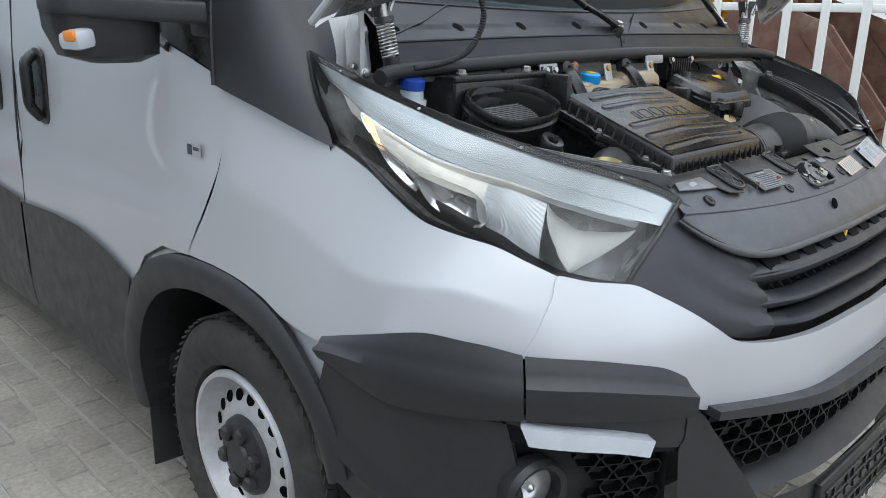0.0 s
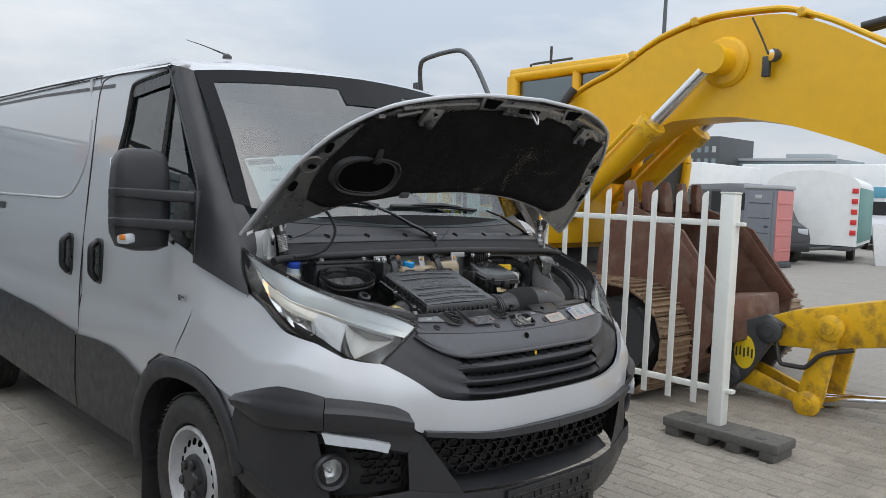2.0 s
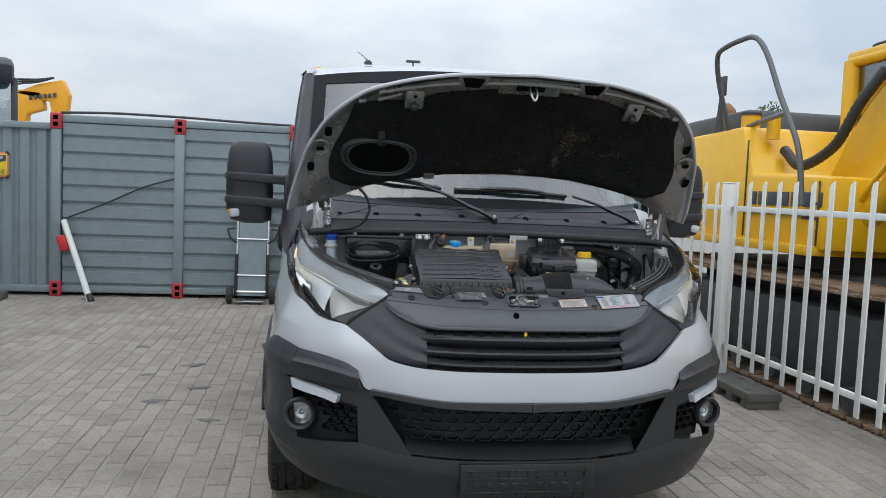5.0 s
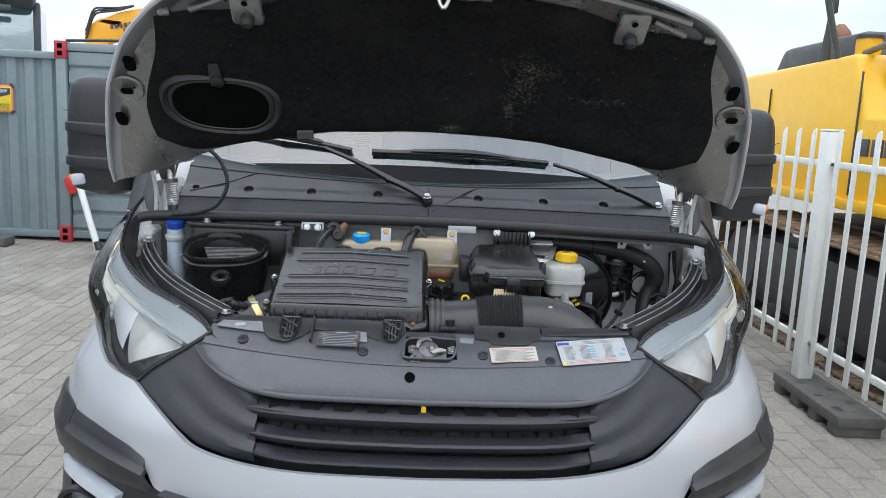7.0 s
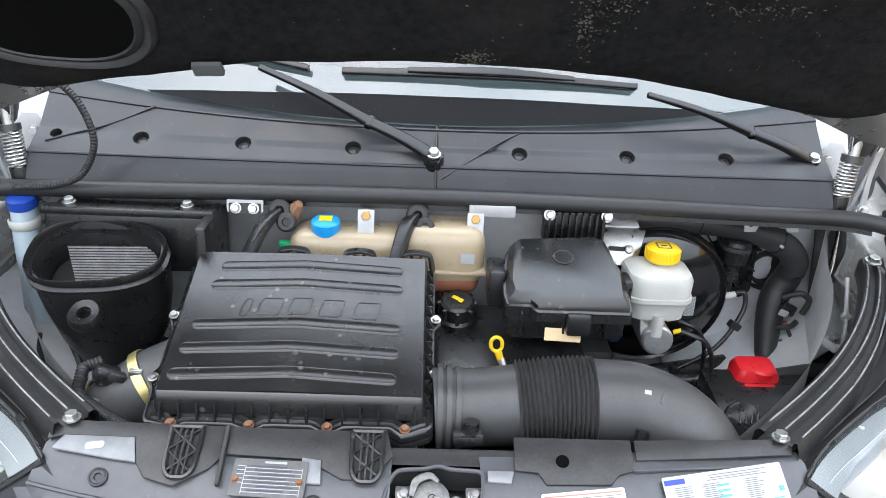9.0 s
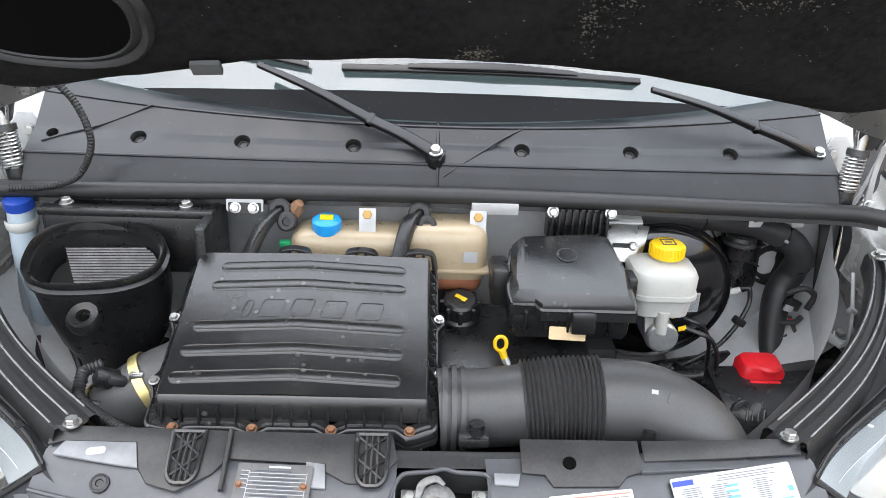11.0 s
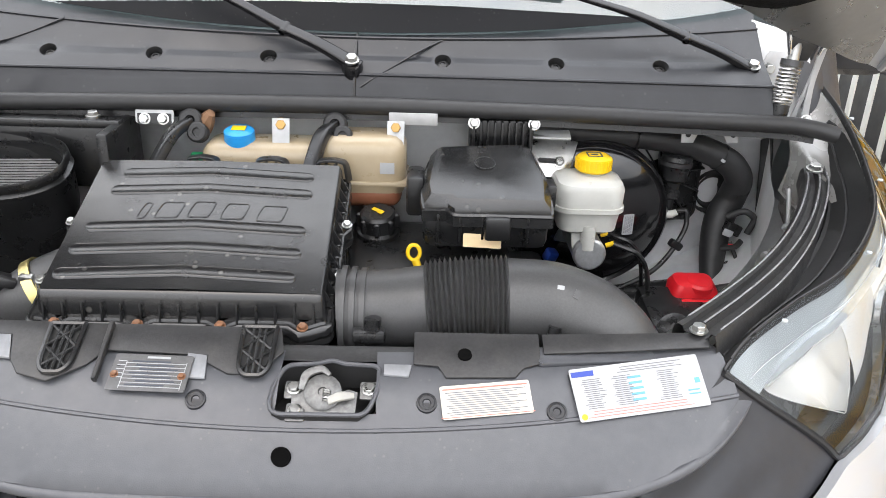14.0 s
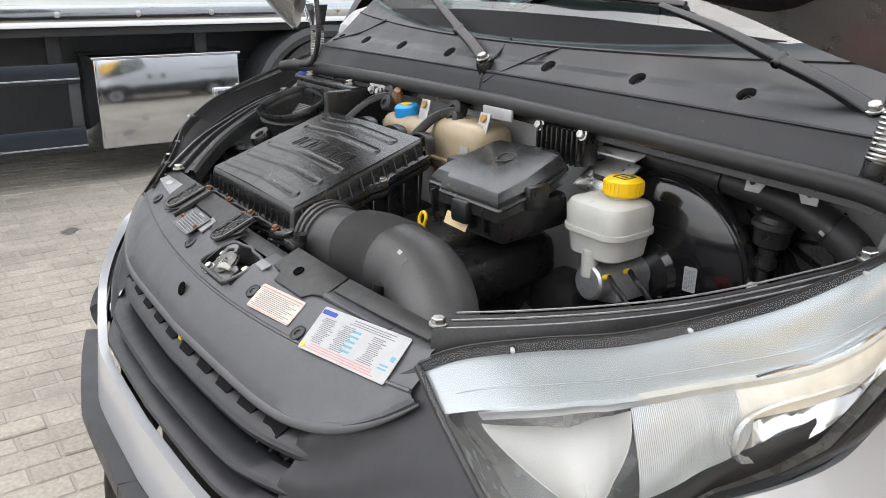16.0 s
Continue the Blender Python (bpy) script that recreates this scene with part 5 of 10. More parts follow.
LAMPS = {}
for flip in (1, -1):
    lamp = LAMPS[flip] = part("headlight", on_side(lamp_patch(-.03, 1.0, -0.105, n=33, m=15, bulge=lambda u, v: .095 * max(0.0, (v - .45) / .55) ** 1.3), flip), SMOKE, van, "clear headlight, its indicator lit orange")
    part("lens", on_side(lamp_patch(0, 1, 0.002, n=61, m=17, bulge=lambda u, v: 0.006 * math.sin(math.pi * v)), flip), LENS, lamp)
    # rim of the lens
    rim = [lamp_uv(0, 1 - v / 6, -.002) for v in range(6)] + [lamp_uv(u / 32, 0, -.002) for u in range(33)] + [lamp_uv(1, v / 6, -.002) for v in range(1, 7)]
    rim = [Vector((p.x * flip, p.y, p.z)) for p in rim]
    part("lens_rim", tube(rim, .0055, 8, 160), RUBBER, lamp)
    # deep walls
    bm = bmesh.new()
    grid(bm, [[lamp_uv(u / 32, 0, o) for u in range(33)] for o in (-.006, -.105)])
    for u in (0, 1):
        grid(bm, [[lamp_uv(u, v / 8, -.006 if o else -.105 + .095 * max(0.0, (v / 8 - .45) / .55) ** 1.3) for v in range(9)] for o in (1, 0)])
    part("lamp_wall", on_side(bm, flip), SMOKE, lamp)
    # milky shelf along the top, with its pale front ledge
    part("upper_shelf", on_side(lamp_patch(.70, 1.0, -0.008, 0.0, 1.0, 49, 7, lambda u, v: -0.028 * (1 - (v - .70) / .30) * min(1.0, .15 + u / .14)), flip), MILKY, lamp, "milky shelf along the top")
    part("light_blade", on_side(lamp_patch(.655, .715, -0.034, 0.05, .31, 25, 5, lambda u, v: 0.010 * math.sin(math.pi * (v - .655) / .06)), flip), HOUSE, lamp, "pale light blade")
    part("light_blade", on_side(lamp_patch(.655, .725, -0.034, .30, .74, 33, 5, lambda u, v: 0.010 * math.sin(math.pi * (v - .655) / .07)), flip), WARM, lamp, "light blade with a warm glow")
    # satin panel round the bowls
    bm = lamp_patch(.03, .66, -0.040, 0.285, .44, 121, 9, lambda u, v: 0.004 * math.sin(math.pi * (u - .285) / .155) + .0005 * (round((u - .285) / .155 * 120) % 2))
    part("satin_panel", on_side(bm, flip), HOUSE, lamp, "satin silver panel")
    # the tray is no lamp; it emits a little in place of indicator light
    part("indicator_tray", on_side(lamp_patch(.42, .72, -0.038, .42, .94, 33, 9, lambda u, v: 0.010 * math.sin(math.pi * (u - .42) / .52)), flip), WARM, lamp, "pale tray glowing faintly for the indicator's light")
    part("indicator", on_side(lamp_patch(.42, .70, -0.036, .76, .835, 9, 9, lambda u, v: 0.012 * math.sin(math.pi * (u - .76) / .075)), flip), ORANGE, lamp, "orange indicator, lit")
    part("tray_edge", on_side(tube([lamp_uv(u, v, -.030) for u, v in ((.45, .70), (.60, .72), (.74, .735), (.825, .72), (.845, .58), (.835, .42))], .004, 8, 40), flip), CHROME, lamp)
    part("lower_bezel", on_side(lamp_patch(0.0, .07, -0.02, .02, .98, 41, 4, lambda u, v: -0.03 * v * 10), flip), RUBBER, lamp)
    bm = bmesh.new()
    rows = []
    for j in range(25):
        w = j / 24
        v = .64 - .57 * w
        ul, ur = .045 + .135 * w ** 1.6, .285 - .095 * w ** 2.2
        row = []
        for i in range(25):
            k = i / 24
            dish = math.sin(math.pi * k) ** .7 * (1 - .55 * w)
            row.append(lamp_uv(ul + (ur - ul) * k, v, -.034 - .052 * dish + .0010 * (i % 2) * (k > .45)))
        rows.append(row)
    grid(bm, rows)
    shield = part("dipped_bowl", on_side(bm, flip), FACET, lamp, "bright pointed reflector")
    part("bowl_edge", on_side(tube([r[0] for r in rows] + [r[-1] for r in rows[::-1]], .0009, 6, 90), flip), FACET, shield)
    for v0, off in ((.80, -.0155),):
        part("shelf_line", on_side(tube([lamp_uv(.02 + .93 * k / 30, v0, off) for k in range(31)], .0005, 6, 60), flip), HOUSE, lamp)
    for u, v, ru, rv, mat_, nm in ((.525, .26, .115, .26, BOWL, "main_bowl"), (.735, .27, .075, .22, BOWL, "side_bowl")):
        bm = bmesh.new()
        rows = []
        for r, deep in ((1.04, -.034), (1.0, -.026), (.96, -.042), (.80, -.070), (.55, -.092), (.25, -.101), (.02, -.103)):
            row = []
            for k in range(48):
                c, s_ = math.cos(2 * math.pi * k / 48), math.sin(2 * math.pi * k / 48)
                flute = .0015 * math.sin(k * math.pi / 2) * r if mat_ is FACET else .003 * math.sin(k * 2.1) * r * (1 - r)
                row.append(lamp_uv(u + ru * r * math.copysign(abs(c) ** .75, c), v + rv * r * math.copysign(abs(s_) ** .7, s_), deep + flute))
            rows.append(row)
        grid(bm, rows, closed=True)
        bowl = part(nm, on_side(bm, flip), mat_, lamp)
        p, q = lamp_uv(u, v, -.11), lamp_uv(u, v, -.05)
        part("bulb", on_side(tube([p, p.lerp(q, .6), q], [.008, .007, .004], 12, 8), flip), MATTE_CHROME, bowl)
        if nm == "main_bowl":
            part("bowl_mask", on_side(lamp_patch(v - .10, v + .02, -.066, u - .085, u + .085, 13, 4), flip), SMOKE, bowl)
    for k in range(4):
        p = lamp_uv(.15 + .24 * k, .965, .006)
        part("lens_clip", bevel_box((p.x * flip, p.y, p.z), (.009, .006, .005), .002, (0, 0, 35 * flip)), MILKY, lamp)

# ---- wheels ----
def tyre_bm(r=.350, w=.215):
    bm = bmesh.new()
    prof = [(.215, -.06), (.232, -.096), (.265, -.108), (.300, -.108), (.325, -.100), (.340, -.088), (.346, -.07)]
    grooves = [-.058, -.02, .02, .058]
    tread = []
    x = -.07
    for g in grooves:
        tread += [(.348, g - .005), (.339, g - .004), (.339, g + .004), (.348, g + .005)]
    prof = prof + tread + [(a, -b) for a, b in prof[::-1]]
    lathe([(a_ * 1.017, b_) for a_, b_ in prof], 72, None, bm)
    return bm


def wheel(y, sx, steer=0.0):
    m = pose(sx * .912, y, .355, 0, 90 * sx, 0) @ pose(0, 0, 0, 0, 0, 15)
    w = part("wheel", (lambda b: (bmesh.ops.transform(b, matrix=m, verts=b.verts), b)[1])(tyre_bm()), TYRE, van, "steel wheel with a worn dusty tyre")
    bm = bmesh.new()
    for k in range(72):
        for row, (h, ww) in enumerate(((-.081, .022), (-.039, .024), (0, .022), (.039, .024), (.081, .022))):
            a = 2 * math.pi * (k + .5 * (row % 2)) / 72
            bevel_box((0, 0, 0), (.006, .020, ww), 0, bm=bm, m=m @ Matrix.Rotation(a, 4, "Z") @ pose(.3545, 0, h, 0, 0, 0) @ pose(0, 0, 0, (25 if row % 2 else -25), 0, 0))
    tagged(part("tread", bm, TYRE, w, smooth=False), kind="stuff")
    prof = [(.222, .085), (.216, .100), (.206, .098), (.200, .075), (.190, .045), (.175, .035), (.165, .050), (.150, .066), (.130, .072), (.112, .078), (.098, .074), (.0, .070)]
    rim = part("rim", lathe(prof, 64, m), STEEL_RIM, w, "silver steel rim with round holes")
    # black discs paint the shade in the rim's holes
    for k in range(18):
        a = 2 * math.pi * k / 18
        part("vent_hole", lathe([(.0155, .0), (.0150, .003), (.0, .0015)], 14, m @ Matrix.Rotation(a, 4, "Z") @ pose(.1515, 0, .0655, 0, 17, 0)), HOLE_SHADE, rim)
    cap = part("hub_cap", lathe([(.104, .074), (.100, .088), (.085, .096), (.050, .100), (.045, .108), (.0, .110)], 40, m), CLAD, w, "black plastic hub cap")
    for k in range(6):
        a = 2 * math.pi * (k + .5) / 6
        part("nut_cover", lathe([(.022, .085), (.020, .108), (.014, .114), (0, .114)], 12, m @ Matrix.Rotation(a, 4, "Z") @ pose(.070, 0, 0)), CLAD, cap)
    return w


for sx in (-1, 1):
    wheel(1.055, sx)
    wheel(4.575, sx)
    for y in (1.055, 4.575):
        bm = bmesh.new()
        o = arch(y + .02, .35, .47, .43, -8, 188, 25)
        grid(bm, [[(sx * x, p[0], p[1]) for p in o] for x in (.99, .60)])
        part("arch_liner", bm, DEEP, van)
        part("arch_back", bevel_box((sx * .60, y, .52), (.02, .96, .62), .01), DEEP, van)
        part("mud_flap", prism([(-.11, -.19), (.10, -.20), (.11, .15), (-.10, .17)], .008, axes((sx * .90, y + .525, .29), (1, 0, 0), (0, .06, 1)), bevel=.003), RUBBER, van, "black rubber mud flap")

# ---- mirrors, handles, badge ----
for sx in (-1, 1):
    def mir(b):
        return on_side(b, -sx)
    rows = []
    for z, w, d, sh in ((1.298, .10, .07, .02), (1.315, .20, .11, .01), (1.37, .225, .13, .0), (1.44, .232, .135, 0), (1.455, .228, .132, 0), (1.465, .232, .136, 0), (1.58, .225, .135, 0), (1.64, .214, .130, 0), (1.675, .198, .118, 0), (1.696, .172, .102, 0), (1.707, .135, .08, 0), (1.712, .08, .045, 0)):
        rows.append([(-1.165 + w / 2 * p[0] * 2 + sh, 1.24 + d / 2 * p[1] * 2, z) for p in rounded(1.0, 1.0, .30, 6)])
    bm = bmesh.new()
    vs = grid(bm, [[Vector(p) for p in r] for r in rows], closed=True)
    bm.faces.new(vs[0])
    bm.faces.new(vs[-1])
    mirror = part("door_mirror", mir(bm), CLAD, van, "large black plastic door mirror")
    for z1 in (1.520, 1.402):
        bm = ribbon([(-.950, 1.120, z1), (-1.00, 1.142, z1 + .002), (-1.05, 1.160, z1 + .004), (-1.10, 1.167, z1 + .006), (-1.19, 1.168, z1 + .010), (-1.250, 1.176, z1 + .013), (-1.278, 1.205, z1 + .015), (-1.283, 1.25, z1 + .016)], [.044, .040, .034, .026, .022, .020, .016, .010], [.050, .048, .047, .046, .044, .040, .034, .026], (0, 0, 1), 40)
        part("mirror_arm", mir(bm), CLAD, mirror)
    part("cap_seam", mir(tube([(-1.283 + .01 * k, 1.185 - .0022 * k, 1.595 - .0032 * k - .0004 * k * k) for k in range(7)], .0012, 6, 20)), RUBBER, mirror)
    part("side_repeater", mir(bevel_box((-1.238, 1.192, 1.350), (.050, .060, .042), .012, (0, -8, 20))), DRL, mirror, "clear side repeater")
    part("repeater_bulb", mir(bevel_box((-1.256, 1.176, 1.356), (.016, .030, .022), .006, (0, -8, 20))), AMBER, mirror)
    part("arm_foot", mir(bevel_box((-.972, 1.15, 1.45), (.035, .10, .20), .012, (0, 0, 0))), CLAD, mirror)
    part("mirror_glass", mir(bevel_box((-1.165, 1.309, 1.54), (.19, .008, .26), .003)), CHROME, mirror)
    for y in (2.17, 2.62):
        p = side(y, 1.165)
        hnd = part("door_handle", (lambda b: (bmesh.ops.scale(b, vec=(-sx, 1, 1), verts=b.verts), b)[1])(prism(rounded(.105, .235, .035), .010, axes(p + Vector((.002, 0, 0)), (0, -1, 0), (0, -.04, 1)), bevel=.004)), BLACK, van, "black recessed door handle")
        part("grip", (lambda b: (bmesh.ops.scale(b, vec=(-sx, 1, 1), verts=b.verts), b)[1])(tube([p + Vector((-.012, .0, .10)), p + Vector((-.040, 0, .07)), p + Vector((-.042, 0, -.05)), p + Vector((-.012, 0, -.10))], [.016, .019, .018, .015], 10, 16)), BLACK, hnd)
p = side(1.20, 1.096, .007)
badge = part("dealer_sticker", prism(rounded(.062, .030, .002), .0012, axes(p, (0, -1, 0), (0, 0, 1))), PAPER, van, "small black and white dealer sticker")
part("sticker_block", prism(rounded(.022, .024, .001), .001, axes(p + Vector((-.0012, .018, 0)), (0, -1, 0), (0, 0, 1))), INK, badge)
part("sticker_bar", prism(rounded(.026, .008, .001), .001, axes(p + Vector((-.0012, -.012, .004)), (0, -1, 0), (0, 0, 1))), INK, badge)


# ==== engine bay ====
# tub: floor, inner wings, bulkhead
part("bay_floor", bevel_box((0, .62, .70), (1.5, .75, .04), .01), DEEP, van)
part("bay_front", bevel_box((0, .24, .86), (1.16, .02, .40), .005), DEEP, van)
part("bulkhead_panel", loft([[(-.86, .90, .72), (0, .82, .72), (.86, .93, .72)], [(-.86, .90, 1.05), (0, .81, 1.05), (.86, .93, 1.05)], [(-.86, .88, 1.20), (0, .77, 1.22), (.86, .91, 1.20)], [(-.85, .80, 1.29), (0, .74, 1.30), (.85, .80, 1.29)]], 31, 12), BAY, van, "grey painted bulkhead panel")
RAIL_EDGE = material("pale_rail_edge", (0.24, 0.24, 0.245), 0.3, 0.1, grain=0.3, grain_size=60, stain=0.5, stain_size=18)
RAIL = [(.504, .262, 1.120), (.588, .330, 1.138), (.664, .400, 1.156), (.724, .470, 1.172), (.772, .540, 1.190), (.804, .600, 1.204), (.826, .650, 1.214), (.838, .695, 1.222)]
for sx in (-1, 1):
    rl = spline([(sx * x, y, z) for x, y, z in RAIL], 33)
    rows = []
    for k, (p, t, a_, b_) in enumerate(frames_along(rl)):
        out = Vector((t.y * sx, -t.x * sx, 0)).normalized()
        if out.x * sx < 0:
            out = -out
        row = []
        for o, h in ((-.052, -.035), (-.050, -.006), (-.044, .0), (-.036, .0), (-.033, -.006), (-.022, -.006), (-.018, .004), (-.012, .004), (-.008, -.004), (.004, -.004), (.008, .006), (.014, .006), (.018, -.004), (.020, -.016), (.021, -.028)):
            row.append(p + out * ((o if o < 0 else o * (1 - .75 * max(0, min(1, (k - 9) / 12)))) * (1 - .25 * k / 32) + .012) + Vector((0, 0, h)))
        rows.append(row)
    bm = bmesh.new()
    grid(bm, rows)
    rail = part("bonnet_rail", bm, DUSTY, van, "dusty black ribbed bonnet rail")
    # thin paler lines along the ridges
    for o in (-.040, -.015, .011):
        part("rail_edge", tube([p + (Vector((t.y * sx, -t.x * sx, 0)).normalized() * (1 if t.y > 0 else -1)) * ((o if o < 0 else o * (1 - .75 * max(0, min(1, (k - 9) / 12)))) * (1 - .25 * k / 32) + .012) + Vector((0, 0, .0055)) for k, (p, t, _, _) in enumerate(frames_along(rl))][1:-1], .0015, 6, 50), RAIL_EDGE, rail)
    bolt(rail, (sx * .505, .262, 1.122), (0, 0, 1), .0095)
    bolt(rail, (sx * .826, .676, 1.226), (0, -.2, 1), .011)
    # inner wing, falling from the rail
    wl_ = [[(sx * (x - .052), y + .045, z - .050) for x, y, z in RAIL] + [(sx * .79, .80, 1.25)], [(sx * (x - .06), y + .055, z - .14) for x, y, z in RAIL] + [(sx * .80, .82, 1.10)], [(sx * (x - .06), y + .06, .72) for x, y, z in RAIL] + [(sx * .80, .84, .72)]]
    part("inner_wing", loft(wl_, 29, 12), BAY, van, "grey inner wing with road film")
    part("wheel_housing", loft([[(sx * (.83 - .10 * k), y, z) for k, z in ((0, 1.13), (.7, 1.075), (1.5, 1.02), (2.3, .95), (2.8, .84))] for y in (.46, .56, .68, .86)] if sx < 0 else [[(sx * (.86 - .10 * k), y, z) for k, z in ((0, 1.10), (.7, 1.03), (1.5, .965), (2.5, .93), (3.4, .90))] for y in (.68, .78, .93)], 17, 13), BAY, van, "grey painted wheel housing")
    # black rubber strip in the gap between rail and lens
    lamp = LAMPS[-sx]
    edge = spline([(-sx * p.x, p.y, p.z) for p in LAMP_EDGE], 49)
    foot = spline([(sx * (x + .020), y - .004, z - .016) for x, y, z in RAIL] + [(sx * .866, .745, 1.240), (sx * .868, .80, 1.275), (sx * .872, .855, 1.320)], 49)
    across = lambda k, h: [p.lerp(q, k) + Vector((0, 0, h)) for p, q in zip(edge, foot)]
    bm = bmesh.new()
    grid(bm, [across(-.03, -.012), across(.0, .0025), across(.07, .0045), across(.13, .0005), across(.17, -.009), across(.55, -.013), across(.60, -.018), across(.92, -.012), across(1.0, -.004), across(1.10, -.020)])
    shroud = part("lamp_shroud", bm, RUBBER, van, "black rubber strip behind the headlight")
    part("shroud_edge", tube(across(.06, .0050)[1:], .0016, 6, 90), RUBBER, shroud)
    part("shroud_edge", tube(across(.57, -.010)[1:44], .0022, 6, 90), RUBBER, shroud)
    for k in (4, 10, 18, 27, 33, 40):
        p, q = edge[k], foot[k]
        along = (edge[k + 1] - edge[k - 1]).normalized()
        part("shroud_clip", prism([(-.008, -.004), (.008, -.004), (.006, .005), (.002, .008), (-.002, .008), (-.006, .005)], .003, axes(p.lerp(q, .10) + Vector((0, 0, .004)), along, (p - q).normalized()), bevel=.0012), BLACK, shroud)

# slam panel cover over the grille
def cover_row(kind, *v):
    out = []
    for i in range(61):
        q = -1 + 2 * i / 60
        if kind == "nose":
            sweep = .970 + .082 * (max(0.0, abs(q * v[0]) - .30) / .28) ** 2.4
            out.append(nose(q * v[0], max(v[1], sweep + (v[1] - .970) * .25), v[2]))
        else:
            hw, y0, bow, z0, zb = v
            x = q * hw
            out.append(Vector((x, y0 + bow * x * x, z0 + zb * x * x)))
    return out


rows = [cover_row("nose", .574, .976, -.040), cover_row("nose", .580, .970, -.003), cover_row("nose", .582, .970, .008), cover_row("nose", .580, .979, .012), cover_row("nose", .576, .997, .007), cover_row("nose", .568, 1.024, .001), cover_row("flat", .545, .133, .20, 1.042, 0.08), cover_row("flat", .543, .150, .20, 1.0555, .075), cover_row("flat", .538, .163, .19, 1.066, .065), cover_row("flat", .532, .190, .15, 1.084, .06), cover_row("flat", .526, .215, .13, 1.091, .05), cover_row("flat", .520, .235, .11, 1.095, .03)]
bm = bmesh.new()
vs = [[bm.verts.new(p) for p in r] for r in rows]
for j, (ra, rb) in enumerate(zip(vs, vs[1:])):
    for i in range(60):
        c = (ra[i].co + rb[i + 1].co) / 2
        if abs(c.x - .007) < .068 and c.y > .143:
            continue
        bm.faces.new((ra[i], ra[i + 1], rb[i + 1], rb[i]))
crease = [v.co.copy() for v in vs[6]]
lip = [v.co + Vector((0, .002, -.002)) for v in vs[2]]
cover = part("grille_cover", bm, SLAM, van, "scuffed dark grey slam panel cover")
part("rolled_lip", tube(lip, [.0085 * min(1.0, .25 + min(i, 60 - i) / 9) for i in range(61)], 10, 220), SLAM, cover)
part("cover_crease", tube(crease, .0032, 6, 80), SLAM, cover)
rows = [[Vector((x, y0 + b_ * x * x, z)) for x in [-.54 + 1.08 * i / 40 for i in range(41)]] for y0, b_, z in ((.222, .11, 1.088), (.238, .09, 1.095), (.252, .05, 1.094), (.260, .03, 1.085), (.264, .03, 1.04))]
bm = bmesh.new()
grid(bm, rows)
DECK = material("grey_deck_paint", (0.23, 0.237, 0.25), 0.4, 0.1, grain=0.15, grain_size=45, stain=0.5, stain_size=20, stain_color=(0.13, 0.13, 0.138))
on_cover = lambda x, y: Vector((x, y, cubic([.133, .150, .163, .190, .215], [1.042, 1.0555, 1.066, 1.084, 1.091], y - .17 * x * x) + .062 * x * x + .001))
beam = part("slam_beam", bm, DUSTY, van, "dusty black front crossmember")
for x, y, w, h, mt in ((.215, .236, .13, .026, DUSTY), (.36, .225, .16, .035, SLAM)):
    part("raised_pad", prism(rounded(w, h, .006), .007, axes((x, y + .11 * x * x * .6, 1.094), (1, .22 * x, 0), (0, 1, .12)), bevel=.002), mt, beam)
for x, y in ((-.449, .194), (-.155, .163), (.136, .163), (.302, .160)):
    part("trim_clip", lathe([(.0135, -.004), (.0130, .0015), (.0105, .0022), (.0095, .0012), (.0055, .0012), (.0045, -.001), (0, -.001)], 20, axes(on_cover(x, y), (1, 0, 0), (0, 1, .62))), CLAD, cover)
part("emblem_hole", lathe([(.0125, .0005), (.0115, .0025), (.0095, .0020), (0, .0018)], 24, axes(nose(-.04, 1.022, .004), (1, 0, 0), (0, .42, .9))), HOLE_SHADE, cover)
# bare black deck between cover and air box
DECK_M = Matrix(((1, 0, 0, 0), (0, 1, 0, 0), (0, .46, 1, 1.0890 - .46 * .2), (0, 0, 0, 1)))
for poly in ([(-.530, .262), (-.287, .258), (-.287, .215), (-.300, .200), (-.345, .176), (-.385, .186), (-.400, .205), (-.410, .240), (-.508, .241), (-.530, .235)],
             [(-.281, .258), (-.060, .256), (-.052, .222), (-.064, .210), (-.080, .190), (-.120, .190), (-.149, .205), (-.149, .215), (-.281, .220)],
             [(.118, .254), (.285, .254), (.285, .212), (.262, .205), (.250, .192), (.160, .190), (.150, .206), (.118, .208)],
             [(.290, .254), (.520, .262), (.515, .240), (.400, .232), (.290, .226)]):
    part("bare_deck", prism(poly, .003, DECK_M, bevel=.001), DUSTY, beam)
for poly in ([(-.519, .222), (-.508, .240), (-.411, .239), (-.401, .206), (-.43, .209)], [(-.176, .217), (-.150, .214), (-.147, .183), (-.173, .184)], [(.080, .206), (.116, .206), (.112, .190), (.080, .192)]):
    part("grey_plate", prism(poly, .0036, DECK_M, bevel=.0008), DECK, beam)
part("deck_step", ribbon([DECK_M @ Vector((-.284, y, .005)) for y in (.176, .20, .225, .256)], .006, .010, (0, -.4, 1)), DUSTY, beam)
part("scuffed_spot", prism(rounded(.026, .010, .0045), .0006, DECK_M @ pose(-.462, .226, .0038, 0, 0, 8)), PAPER, beam)
part("deck_hole", lathe([(.010, .0), (.009, .0045), (.007, .004), (0, .003)], 18, axes((.185, .222, 1.1000), (1, 0, 0), (0, 1, .48))), HOLE_SHADE, beam)
